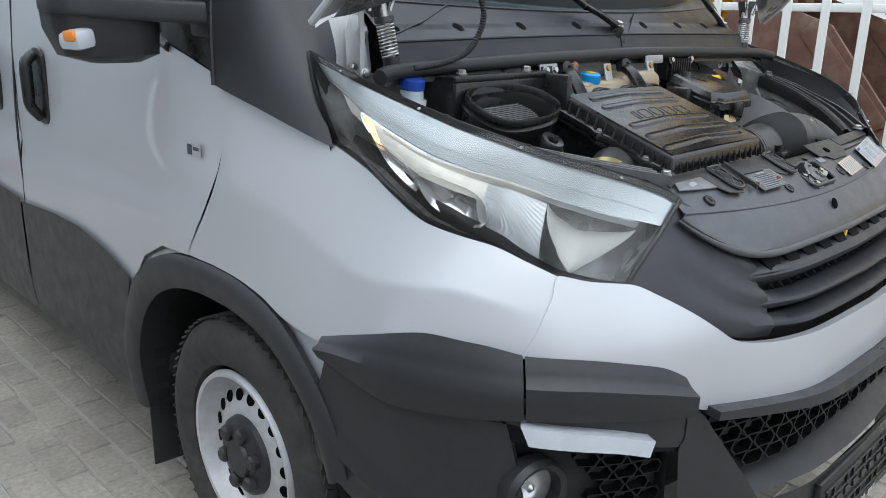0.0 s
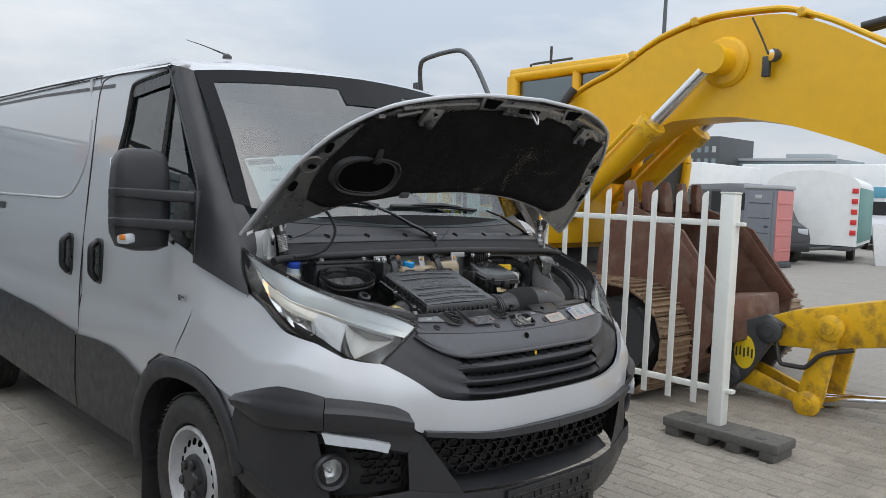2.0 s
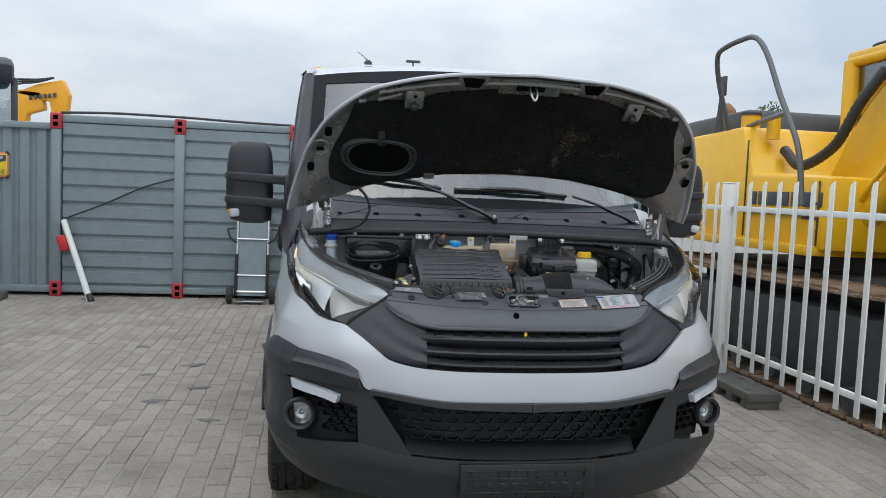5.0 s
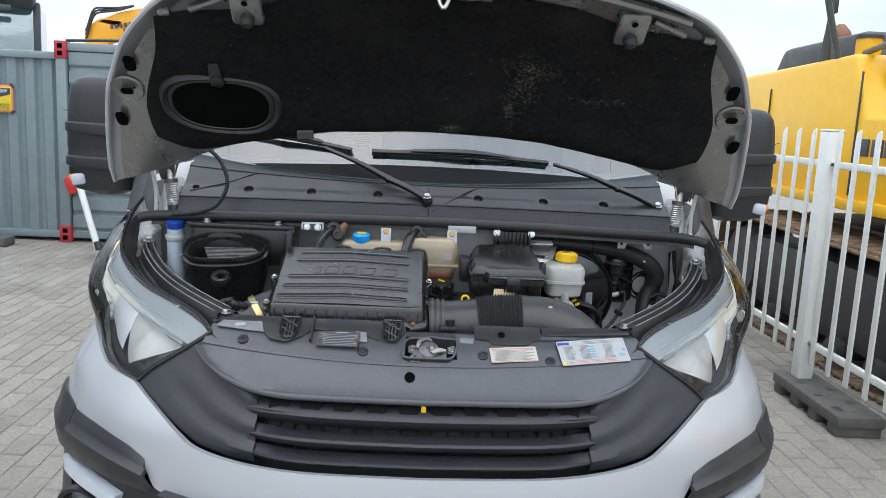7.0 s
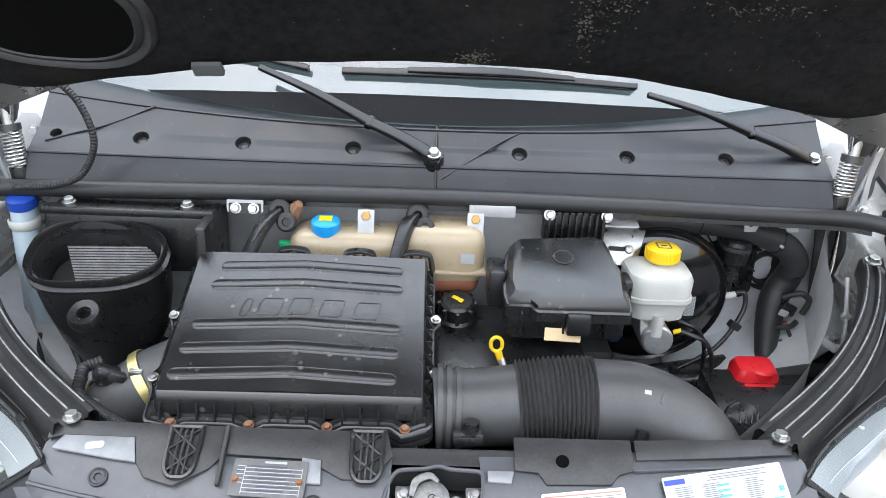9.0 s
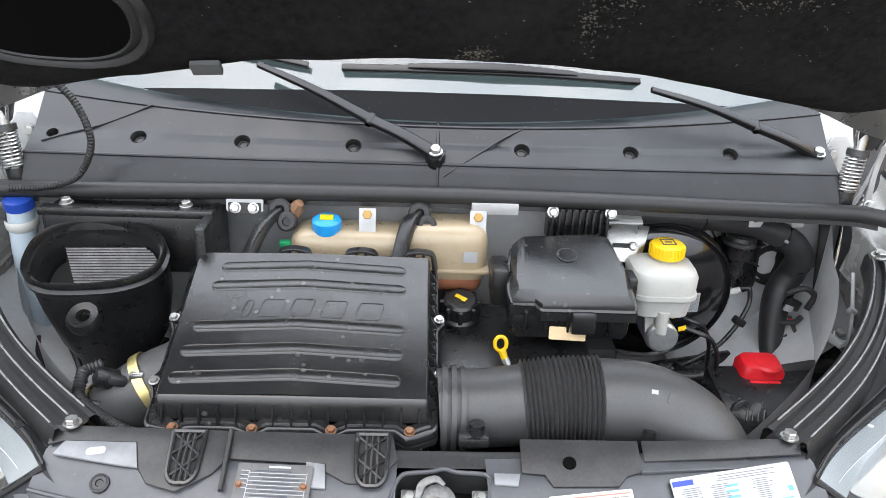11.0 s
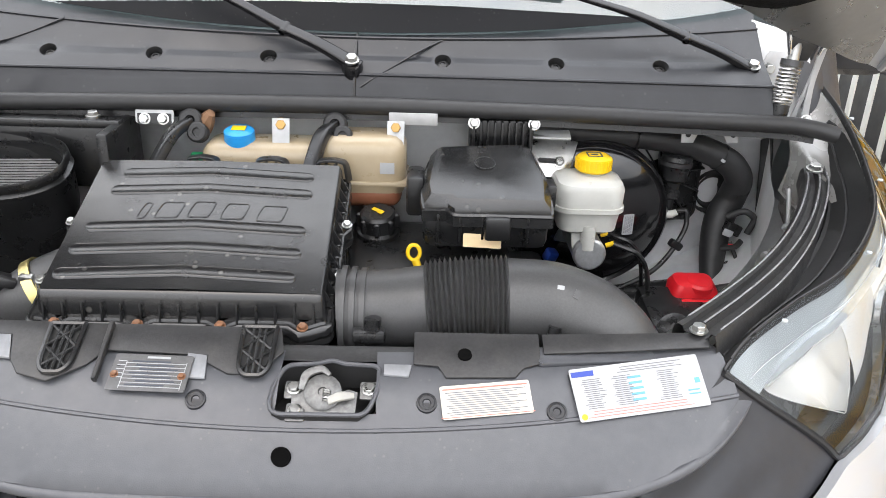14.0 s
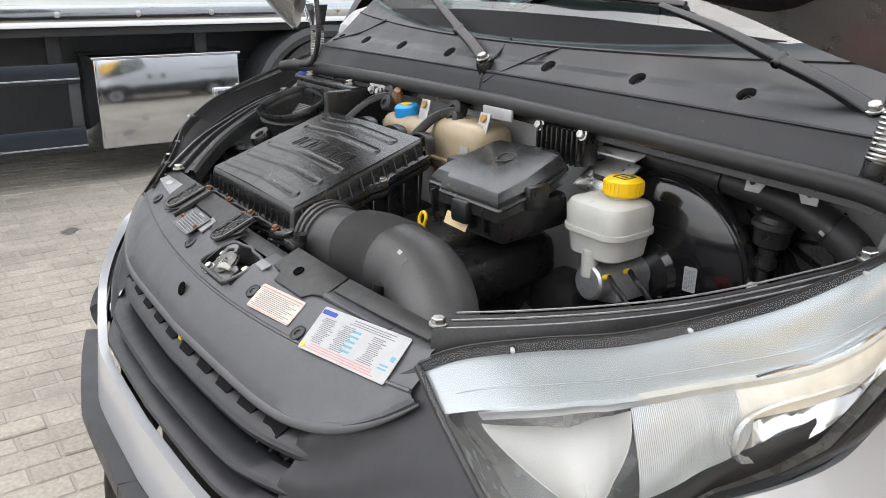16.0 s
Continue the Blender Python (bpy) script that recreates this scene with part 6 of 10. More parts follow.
# latch in its opening
part("latch_well", bevel_box((.007, .190, 1.020), (.150, .120, .05), .008), DEEP, van)
LATCH = material("dull_latch_steel", (0.17, 0.17, 0.168), 0.45, 0.6, grain=0.35, grain_size=140, stain=0.5, stain_size=45, stain_color=(0.08, 0.077, 0.07))
on_deck = lambda x, y, h=0.0: Vector((x, y, 1.084 + .45 * (y - .2) + h))
edge = [(-.062, .160), (-.058, .148), (-.045, .143), (.050, .143), (.062, .150), (.074, .188), (.075, .203), (.066, .210), (.030, .212), (.012, .216), (-.006, .212), (-.040, .209), (-.050, .202), (-.060, .175)]
part("latch_rim", tube([on_deck(*p, .001) for p in edge + edge[:1]], .0032, 8, 90, caps=False), SLAM, van)
bm = bmesh.new()
grid(bm, [[on_deck(*p) for p in edge], [on_deck(p[0], p[1], -.035) for p in edge]], closed=True)
part("latch_wall", bm, DEEP, van)
lm = axes(on_deck(.006, .172, -.006), (1, 0, 0), (0, .80, .60))
latch = part("bonnet_latch", prism([(-.040, -.024), (.040, -.024), (.042, .006), (.030, .010), (.022, .006), (.016, .020), (.004, .028), (-.012, .028), (-.024, .020), (-.030, .004), (-.042, .002)], .004, lm, bevel=.001), LATCH, van, "worn dull bonnet latch")
part("latch_drum", lathe([(.022, .004), (.024, .008), (.020, .011), (.006, .011), (.005, .008), (0, .008)], 26, lm @ pose(-.002, .004, 0)), LATCH, latch)
part("latch_lever", ribbon([lm @ Vector(p) for p in ((.006, -.010, .014), (.022, -.004, .016), (.038, -.002, .012))], [.010, .012, .007], .006, (0, -.5, .85)), material("pale_latch_lever", (0.34, 0.335, 0.31), 0.5, grain=0.1, grain_size=60), latch)
part("latch_hook", ribbon([lm @ Vector(p) for p in ((-.030, .008, .006), (-.024, .026, .010), (-.006, .034, .010), (.006, .026, .010))], [.008, .011, .010, .006], .005, (0, -.5, .85)), LATCH, latch)
part("latch_spring", tube([lm @ Vector((.004 + .005 * math.cos(k * 1.3), -.010 + .0007 * k, .012 + .005 * math.sin(k * 1.3))) for k in range(24)], .0012, 5, 100), ZINC, latch)
for x, y in ((-.034, .183), (-.029, .153), (.062, .183)):
    part("latch_pad", prism(rounded(.024, .026, .003), .003, axes(on_deck(x, y, -.009), (1, 0, 0), (0, 1, .45)), bevel=.0008), LATCH, latch)
    bolt(latch, on_deck(x, y, -.006), (0, -.42, 1), .0072)


def label(name, text, m, w, h, mat, rows_, parent=None, logo=None):
    """A flat label with bars for its print: rows_ of (x, y, w, h, material)."""
    lab = part(name, prism(rounded(w, h, .003), .0012, m), mat, parent or van, text)
    groups = {}
    for x, y, ww, hh, mt in rows_:
        bm = groups.setdefault(mt.name, (bmesh.new(), mt))[0]
        prism([(x - ww / 2, y - hh / 2), (x + ww / 2, y - hh / 2), (x + ww / 2, y + hh / 2), (x - ww / 2, y + hh / 2)], .0005, m @ pose(0, 0, .0012), bm)
    for bm, mt in groups.values():
        tagged(part("print", bm, mt, lab, smooth=False), kind="stuff")
    return lab


def words(m, text, size, mat, parent, name="lettering"):
    """Readable lettering, laid on a label."""
    cu = bpy.data.curves.new("tmp_text", "FONT")
    cu.body, cu.size, cu.extrude, cu.align_x, cu.align_y = text, size, .0003, "CENTER", "CENTER"
    ob = bpy.data.objects.new("tmp_text", cu)
    scene.collection.objects.link(ob)
    dg = bpy.context.evaluated_depsgraph_get()
    me = bpy.data.meshes.new_from_object(ob.evaluated_get(dg))
    bm = bmesh.new()
    bm.from_mesh(me)
    bmesh.ops.transform(bm, matrix=m, verts=bm.verts)
    bpy.data.objects.remove(ob)
    bpy.data.curves.remove(cu)
    return part(name, bm, mat, parent, smooth=False)


random.seed(11)
lm = axes((.412, .1885, 1.0775), (.173, .031, .009), (-.013, .052, .043))
pr = [(-.072, .027, .030, .007, INK_BLUE), (.022, .030, .085, .0010, INK_GREY), (.018, .0265, .075, .0009, INK_GREY), (.020, .0235, .09, .0009, INK_GREY)]
for r in range(15):
    for c_ in range(3):
        pr.append((-.062 + .040 * c_ + (.022 if c_ == 2 else 0) + random.uniform(-.002, .002), .0185 - .0027 * r, random.uniform(.016, .030), .0009, INK_GREY))
for r in range(3):
    pr.append((-.005, -.0235 - .0036 * r, random.uniform(.12, .15), .0008, INK_RED))
pr.append((.080, .0, .007, .007, INK_CYAN))
for r in range(5):
    pr.append((-.004, .015 - .0075 * r, .018, .0030, INK_CYAN))
for r in range(2):
    pr.append((.072, -.012 - .005 * r, .016, .0018, INK_CYAN))
lub = label("lubricant_label", "white printed lubricant label with blue and red text", lm, .178, .070, PAPER, pr)
part("yellow_dot", lathe([(.004, .0), (.004, .0022), (0, .0022)], 12, lm @ pose(-.082, -.029, 0)), YELLOW_CAP, lub)
lm = axes((.212, .168, 1.0685), (.125, .016, .004), (0, .027, .020))
pr = [(0, .017, .11, .0016, INK_RED), (0, -.020, .12, .0008, INK_RED)] + [(-.004 * (k % 3), .0125 - .0029 * k, .104 - .014 * (k % 3), .0009, INK_GREY) for k in range(11)]
label("service_label", "cream printed service label on the slam panel", lm, .117, .044, material("cream_label", (0.50, 0.47, 0.42), 0.5, grain=0.04, grain_size=60), pr)
lm = axes((-.217, .188, 1.0865), (.12, -.008, .002), (.008, .060, .029))
pr = [(.006, .0225, .030, .003, PAPER)] + [(.004, .0136 - .0058 * k, .078, .0008, PAPER) for k in range(7)] + [(.004 + .006 * (k % 3 - 1), .0163 - .0058 * k, .050, .0016, INK) for k in range(7)] + [(-.040, .016 - .006 * k, .010, .0010, PAPER) for k in range(5)] + [(-.034, -.004, .0008, .040, PAPER), (.044, -.004, .0008, .040, PAPER)]
vin = label("maker_plate", "riveted metal maker's plate with white print", lm, .102, .054, PLATE_METAL, pr)
for x in (-.045, .042):
    bolt(vin, lm @ Vector((x, -.004, .001)), (0, -.4, 1), .004, RUST, "rivet")

# air box with its ribbed lid
def lid_z(y):
    return 1.140 + (y - .300) * .350


def lid_plane(poly, rows_, bm=None):
    """A closed wall through copies of an outline: rows_ of (inset, height above the lid's plane)."""
    bm = bm or bmesh.new()
    n_ = len(poly)
    out = []
    for inset, dz in rows_:
        row = []
        for k in range(n_):
            p, a_, b_ = Vector(poly[k]), Vector(poly[k - 1]), Vector(poly[(k + 1) % n_])
            t = (b_ - a_).normalized()
            q = p + Vector((-t.y, t.x)) * inset
            row.append(Vector((q.x, q.y, lid_z(q.y) + dz)))
        out.append(row)
    return bm, grid(bm, out, closed=True)


def box_line(x0, x1, y0, y1, r, lobes=True):
    """The air box's outline, anticlockwise, with a lobe round each bolt."""
    pts = []

    def run(a_, b_, stops):
        a_, b_ = Vector(a_), Vector(b_)
        t = (b_ - a_).normalized()
        nrm = Vector((t.y, -t.x))
        span = (b_ - a_).length
        for k in range(25):
            pts.append(a_.lerp(b_, k / 24) + nrm * sum(.011 * math.exp(-((span * k / 24 - q) / .013) ** 4) for q in stops))

    def corner(cx, cy, a0):
        for k in range(1, 5):
            a_ = radians(a0 + 18 * k)
            pts.append(Vector((cx + r * math.cos(a_), cy + r * math.sin(a_))))
    on = lambda v: v if lobes else []
    run((x0 + r, y0), (x1 - r, y0), on([x - x0 - r for x in (-.376, -.263, -.150, -.037)]))
    corner(x1 - r, y0 + r, -90)
    run((x1, y0 + r), (x1, y1 - r), on([y - y0 - r for y in (.380, .487)]))
    corner(x1 - r, y1 - r, 0)
    run((x1 - r, y1), (x0 + r, y1), [])
    corner(x0 + r, y1 - r, 90)
    run((x0, y1 - r), (x0, y0 + r), on([y1 - r - y for y in (.480, .360)]))
    corner(x0 + r, y0 + r, 180)
    return pts


LINE, TOP = box_line(-.420, .004, .284, .602, .014), box_line(-.405, -.010, .303, .590, .007, False)
INNER = box_line(-.412, -.004, .292, .594, .014, False)
bm, vs = lid_plane(INNER, ((0.0, -.205), (.006, -.12), (.002, -.062), (-.006, -.060), (-.006, -.054)))
airbox = part("air_filter_box", bm, BLACK, van, "black plastic air filter box with ribbed lid")
bm, vs = lid_plane(LINE, ((.014, -.046), (0, -.046), (-.001, -.042), (.0, -.034), (.003, -.032), (.005, -.035), (.009, -.035), (.011, -.032), (.020, -.032)))
part("lid_flange", bm, LID, airbox)
bm, vs = lid_plane(LINE, ((.010, -.060), (.001, -.060), (-.001, -.056), (.0, -.050), (.012, -.049)))
part("base_flange", bm, BLACK, airbox)
SLOTS = [(.553, -.358, -.052), (.512, -.366, -.050), (.430, -.378, -.050), (.384, -.386, -.050), (.337, -.392, -.052)]
MARKS = [(-.300, .011), (-.262, .034), (-.214, .032), (-.163, .034), (-.106, .038)]
lid_top = lambda x, y, h=0.0: Vector((x, y, lid_z(y) + .0004 + .0035 * max(0.0, 1 - abs(x + .215) / .2) + h))
lid_bend = lambda x: .0075 * max(0.0, 1 - abs(x + .215) / .19) - .003


def slot_line(yc, x0, x1, half):
    """The outline of a long moulded bar, bent along the lid's ridge."""
    pts = [(x0 + (x1 - x0) * i / 30, -half) for i in range(31)] + [(x1 + half * math.cos(radians(a_)), half * math.sin(radians(a_))) for a_ in (-60, -30, 0, 30, 60)]
    pts += [(x1 + (x0 - x1) * i / 30, half) for i in range(31)] + [(x0 + half * math.cos(radians(a_)), half * math.sin(radians(a_))) for a_ in (120, 150, 180, 210, 240)]
    return [(x, yc + d + lid_bend(x)) for x, d in pts]


bm, vs = lid_plane(TOP, ((-.003, -.034), (0, -.010), (.0015, -.004), (.004, -.001), (.007, .0)))
part("lid_wall", bm, LID, airbox)
bm = bmesh.new()
grid(bm, [[lid_top(x, .3075 + .278 * j / 24) for x in [-.4005 + .386 * i / 48 for i in range(49)]] for j in range(25)])
lid = part("lid", bm, LID, airbox)
for slot in SLOTS:
    yc, x0, x1 = slot
    outer, inner_ = slot_line(yc, x0 + .010, x1 - .010, .0105), slot_line(yc, x0 + .010, x1 - .010, .0075)
    bm = bmesh.new()
    vs = grid(bm, [[lid_top(*p) for p in outer], [lid_top(*p, .0022) for p in slot_line(yc, x0 + .010, x1 - .010, .0095)], [lid_top(*p, .0026) for p in slot_line(yc, x0 + .010, x1 - .010, .0085)], [lid_top(*p, .0020) for p in inner_]], closed=True)
    n_ = len(inner_)
    for i in range(30):
        bm.faces.new((vs[-1][i], vs[-1][i + 1], vs[-1][65 - i], vs[-1][66 - i]))
    bm.faces.new([vs[-1][i] for i in range(30, 37)])
    bm.faces.new([vs[-1][i] for i in range(66, 72)] + [vs[-1][0]])
    part("lid_rib", bm, LID, lid)
for xc, w in MARKS:
    pts = [(xc + a_ + .20 * b_, .464 + b_ + lid_bend(xc)) for a_, b_ in rounded(w, .034, .004, 3)]
    part("raised_outline", tube([lid_top(*p, .0004) for p in pts + pts[:1]], .0011, 6, 60, caps=False), LID, lid)


def gusset(p, t):
    """A thin three-cornered web standing on the flange."""
    return part("gusset", prism([(0, 0), (.013, 0), (0, .024)], .0026, axes(p, t, (0, 0, 1))), BLACK, airbox, smooth=False)


for k in range(15):
    x = -.392 + .370 * k / 14
    gusset((x, .303, lid_z(.300) - .033), (0, -1, -.35))
for k in range(11):
    y = .325 + .245 * k / 10
    gusset((-.010, y, lid_z(y) - .033), (1, 0, 0))
    gusset((-.405, y, lid_z(y) - .033), (-1, 0, 0))
for x in (-.376, -.263, -.150, -.037):
    bolt(airbox, (x, .283, lid_z(.283) - .031), (0, -.35, 1), .0060, RUST)
for y in (.380, .487):
    bolt(airbox, (.006, y, lid_z(y) - .031), (.1, -.35, 1), .0062, ZINC)
for y in (.360, .480):
    bolt(airbox, (-.422, y, lid_z(y) - .031), (-.1, -.35, 1), .0062, ZINC)
for x in (-.245, -.130, -.030):
    lug = part("lid_lug", ribbon([(x - .030, .600, lid_z(.60) - .036), (x - .022, .602, lid_z(.60) - .004), (x, .603, lid_z(.60)), (x + .022, .602, lid_z(.60) - .004), (x + .030, .600, lid_z(.60) - .036)], .020, .005, (0, 0, 1), 24), BLACK, airbox)
    for e in (-.008, .008):
        part("lug_tooth", bevel_box((x + e, .597, lid_z(.60) - .014), (.005, .012, .018), .001, seg=1), BLACK, lug)
for k in range(9):
    x = -.385 + .365 * k / 8
    part("box_rib", bevel_box((x, .287, 1.035), (.004, .014, .085), .001, (4, 0, 0), seg=1), BLACK, airbox)
for k in range(8):
    y = .33 + .24 * k / 7
    part("box_rib", bevel_box((-.001, y, lid_z(y) - .105), (.012, .004, .085), .001, seg=1), BLACK, airbox)

# latticed mounting feet in front of the air box
for x in (-.340, -.087):
    tongue = [(-.022, .038), (.022, .038), (.020, -.018), (.016, -.031), (.007, -.038), (-.007, -.038), (-.016, -.031), (-.020, -.018)]
    fm = axes((x, .218, 1.1045), (1, 0, 0), (.10 if x < -.2 else .02, .91, .41))
    foot = part("lattice_foot", prism(tongue, .003, fm @ pose(0, 0, -.006)), DEEP, van, "black latticed air box foot")
    part("foot_rim", tube([fm @ Vector((*p, 0)) for p in tongue + [tongue[0]]], .0036, 6, 60), LID, foot)
    for p, q in (((-.021, .036), (.020, .002)), ((.021, .036), (-.020, .002)), ((0, .038), (0, -.038)), ((-.020, .002), (.016, -.029)), ((.020, .002), (-.016, -.029)), ((-.008, .038), (-.008, -.036)), ((.008, .038), (.008, -.036))):
        part("foot_strut", tube([fm @ Vector((*p, 0)), fm @ Vector((*q, 0))], .0022, 5, 2), LID, foot)

# intake duct and its open oval mouth
RM = axes((-.580, .583, 1.236), (1, 0, .03), (0, .92, .385))


def oval(rx, ry, h, n=44, dx=0.0, dy=0.0):
    out = []
    for k in range(n):
        c, s_ = math.cos(2 * math.pi * k / n), math.sin(2 * math.pi * k / n)
        out.append(RM @ Vector((dx + rx * math.copysign(abs(c) ** .72, c), dy + ry * math.copysign(abs(s_) ** .8, s_) * (1 - .14 * c), h)))
    return out


bm = bmesh.new()
grid(bm, [oval(.098, .057, -.06), oval(.105, .0625, -.016), oval(.107, .0645, -.010), oval(.1125, .069, -.011), oval(.1140, .0700, .002), oval(.1160, .0718, .005), oval(.1185, .0738, .002), oval(.119, .074, -.008), oval(.113, .069, -.012), oval(.113, .069, -.017), oval(.120, .075, -.021), oval(.120, .075, -.029), oval(.116, .070, -.038), oval(.112, .066, -.09, dy=-.01), oval(.095, .058, -.16, dy=-.03), oval(.06, .045, -.22, dy=-.05)], closed=True)
duct = part("intake_duct", bm, BLACK, van, "black intake duct with open oval rubber mouth")
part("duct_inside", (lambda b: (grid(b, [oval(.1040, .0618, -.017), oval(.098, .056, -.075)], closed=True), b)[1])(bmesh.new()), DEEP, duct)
FILTER = material("pleated_filter_paper", (0.34, 0.34, 0.335), 0.8, 0, grain=0.2, grain_size=60, stain=0.4, stain_size=25, stain_color=(0.18, 0.165, 0.14))
bm = bmesh.new()
rows = []
for k in range(37):
    yy = -.052 + .098 * k / 36
    w = .094 * max(.05, 1 - abs(yy / .0585) ** 2.4) ** .5
    left = -.054 - .45 * yy
    h = -.050 + .22 * yy + (.0080 if k % 2 else 0)
    rows.append([RM @ Vector((min(left, w - .01), yy, h)), RM @ Vector((w, yy, h))])
grid(bm, rows)
pleats = part("filter_pleats", bm, FILTER, duct, "pale grey pleated cabin filter", smooth=False)
# dark strips laid over the pleats paint the shade between the folds
bm = bmesh.new()
for a, b in rows[1:-1:2]:
    up = RM.to_3x3() @ Vector((0, 0, .0006))
    ribbon([a + up, a.lerp(b, .5) + up, b + up], .0016, .0012, up, bm=bm)
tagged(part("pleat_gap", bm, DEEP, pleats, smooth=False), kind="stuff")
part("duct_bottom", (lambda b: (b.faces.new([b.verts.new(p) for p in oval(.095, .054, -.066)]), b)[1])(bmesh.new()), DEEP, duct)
part("duct_eyelet", lathe([(.010, 0), (.012, .006), (.024, .008), (.029, .0), (.028, -.012), (.012, -.014), (.010, 0)], 24, axes((-.572, .490, 1.163), (1, 0, 0), (0, .85, .5))), BLACK, duct)
hb = part("heater_box", bevel_box((-.545, .700, 1.225), (.30, .105, .115), .012), BLACK, van, "black heater intake box")
part("box_lip", bevel_box((-.545, .660, 1.283), (.305, .030, .014), .004), BLACK, hb)
bolt(hb, (-.655, .672, 1.291), (0, -.1, 1), .009)
bolt(hb, (-.445, .672, 1.291), (0, -.1, 1), .009)
part("box_side", bevel_box((-.40, .66, 1.20), (.02, .16, .17), .006), BLACK, hb)
# washer filler
wf = part("washer_filler", tube([(-.759, .712, 1.262), (-.759, .708, 1.215), (-.756, .700, 1.165), (-.750, .69, 1.12), (-.742, .665, 1.02)], [.024, .024, .024, .025, .030], 18, 30), WASHER, van, "milky washer filler neck with dark blue cap")
part("cap", lathe([(.0, .024), (.020, .024), (.026, .020), (.027, .002), (.024, 0), (0, 0)], 24, pose(-.759, .713, 1.264, 12, 0, 0)), NAVY_CAP, wf)
part("collar", lathe([(.026, 0), (.029, .004), (.029, .016), (.026, .02)], 20, pose(-.759, .711, 1.226, 8, 0, 0)), RESERVOIR, wf)
for k in range(6):
    part("neck_ring", lathe([(.023, 0), (.0255, .003), (.023, .006)], 18, pose(-.755, .705, 1.182 - .010 * k, 8, 0, 0)), WASHER, wf)

# big intake hose to the front corner
hose = part("air_hose", tube([(.005, .362, 1.086), (.07, .365, 1.089), (.14, .368, 1.095)], [.064, .061, .063], 28, 16), HOSE, van, "black intake hose with a ribbed bellows")
part("bellows", tube([(.135, .368, 1.095), (.19, .368, 1.101), (.255, .366, 1.104)], [.066, .068, .069], 32, 35, ribs=1, rib=.0040), HOSE, hose)
part("elbow", tube([(.25, .366, 1.104), (.30, .364, 1.104), (.355, .352, 1.094), (.405, .328, 1.064), (.432, .302, 1.015), (.440, .285, .95)], [.068, .067, .066, .065, .062, .060], 28, 40), HOSE, hose)
for x, r in ((.010, .069), (.024, .068), (.038, .066)):
    part("hose_ring", tube([(x, .363, 1.087), (x + .008, .363, 1.087)], r, 28, 3), HOSE, hose)
bm = bmesh.new()
for k in range(5):
    bevel_box((0, 0, 0), (.008, .0012, .014), 0, bm=bm, m=axes((.345 + .010 * k, .313 - .004 * k, 1.148 - .006 * k), (1, -.25, -.4), (0, -.6, .7)))
part("moulded_mark", bm, HOSE, hose)
part("chalk_mark", bevel_box((0, 0, 0), (.010, .001, .014), 0, m=axes((.322, .318, 1.152), (1, -.1, -.1), (0, -.65, .7))), PAPER, hose)
part("stub_pipe", tube([(.31, .285, 1.075), (.312, .287, 1.095), (.314, .29, 1.108)], .009, 10, 6), BLACK, van)
part("bleed_valve", tube([(.060, .284, 1.085), (.060, .286, 1.118)], [.010, .012], 12, 5), BLACK, van)
part("valve_block", bevel_box((.055, .275, 1.098), (.045, .022, .016), .004), BLACK, van)
# left hose with clamps below the duct
lh = part("intake_hose", tube([(-.405, .44, 1.090), (-.445, .428, 1.076), (-.495, .412, 1.045), (-.550, .400, .995), (-.60, .392, .93)], [.058, .056, .055, .056, .058], 24, 30), HOSE, van, "black hose with plated clamps")
CLAMP = material("brassy_hose_clamp", (0.60, 0.50, 0.22), 0.35, 0.8)
for c_, t in (((-.450, .427, 1.074), (-.85, -.27, -.45)), ((-.512, .408, 1.032), (-.72, -.20, -.66))):
    m = Vector(t).to_track_quat("Z", "Y").to_matrix().to_4x4()
    m.translation = Vector(c_)
    cl = part("hose_clamp", lathe([(.058, -.008), (.0605, -.008), (.0605, .008), (.058, .008)], 28, m), CLAMP, lh)
    part("clamp_screw", bevel_box(Vector(c_) + Vector((-.01, -.035, .042)), (.022, .014, .014), .003), ZINC, cl)
plug_ = part("sensor", bevel_box((-.505, .400, 1.105), (.050, .030, .028), .008, (0, 25, 25)), BLACK, lh)
part("sensor_lock", bevel_box((-.488, .386, 1.112), (.026, .016, .014), .003, (0, 25, 25)), DUSTY, plug_)
part("sensor_loom", tube([(-.525, .425, 1.115), (-.548, .405, 1.112), (-.548, .380, 1.095), (-.510, .345, 1.080), (-.46, .315, 1.075), (-.42, .300, 1.065)], .0095, 10, 90, ribs=1, rib=.0008), RUBBER, lh)

# engine cover, oil cap, dipstick
eng = part("rocker_cover", bevel_box((.13, .57, 1.05), (.30, .26, .10), .035, (6, 0, 0), seg=3), BLACK, van, "black rocker cover with oil filler")
oc = part("oil_cap", lathe([(.040, -.035), (.038, -.004), (.032, 0), (.031, .026), (.026, .030), (0, .030)], 28, pose(.047, .617, 1.122, 14, 0, 0)), BLACK, eng, "black oil filler cap")
for k in range(8):
    part("grip", bevel_box((0, 0, 0), (.012, .010, .026), .004, m=pose(.047, .617, 1.122, 14, 0, 0) @ pose(0, 0, 0, 0, 0, 45 * k) @ pose(.032, 0, .013)), BLACK, oc)
part("oil_symbol", bevel_box((0, 0, 0), (.022, .008, .001), 0, m=pose(.047, .612, 1.1525, 14, 0, 0) @ pose(0, 0, .0006, 0, 0, -35)), YELLOW_CAP, oc)
part("oil_symbol", bevel_box((0, 0, 0), (.008, .010, .001), 0, m=pose(.053, .606, 1.1515, 14, 0, 0) @ pose(0, 0, .0008, 0, 0, -35)), YELLOW_CAP, oc)
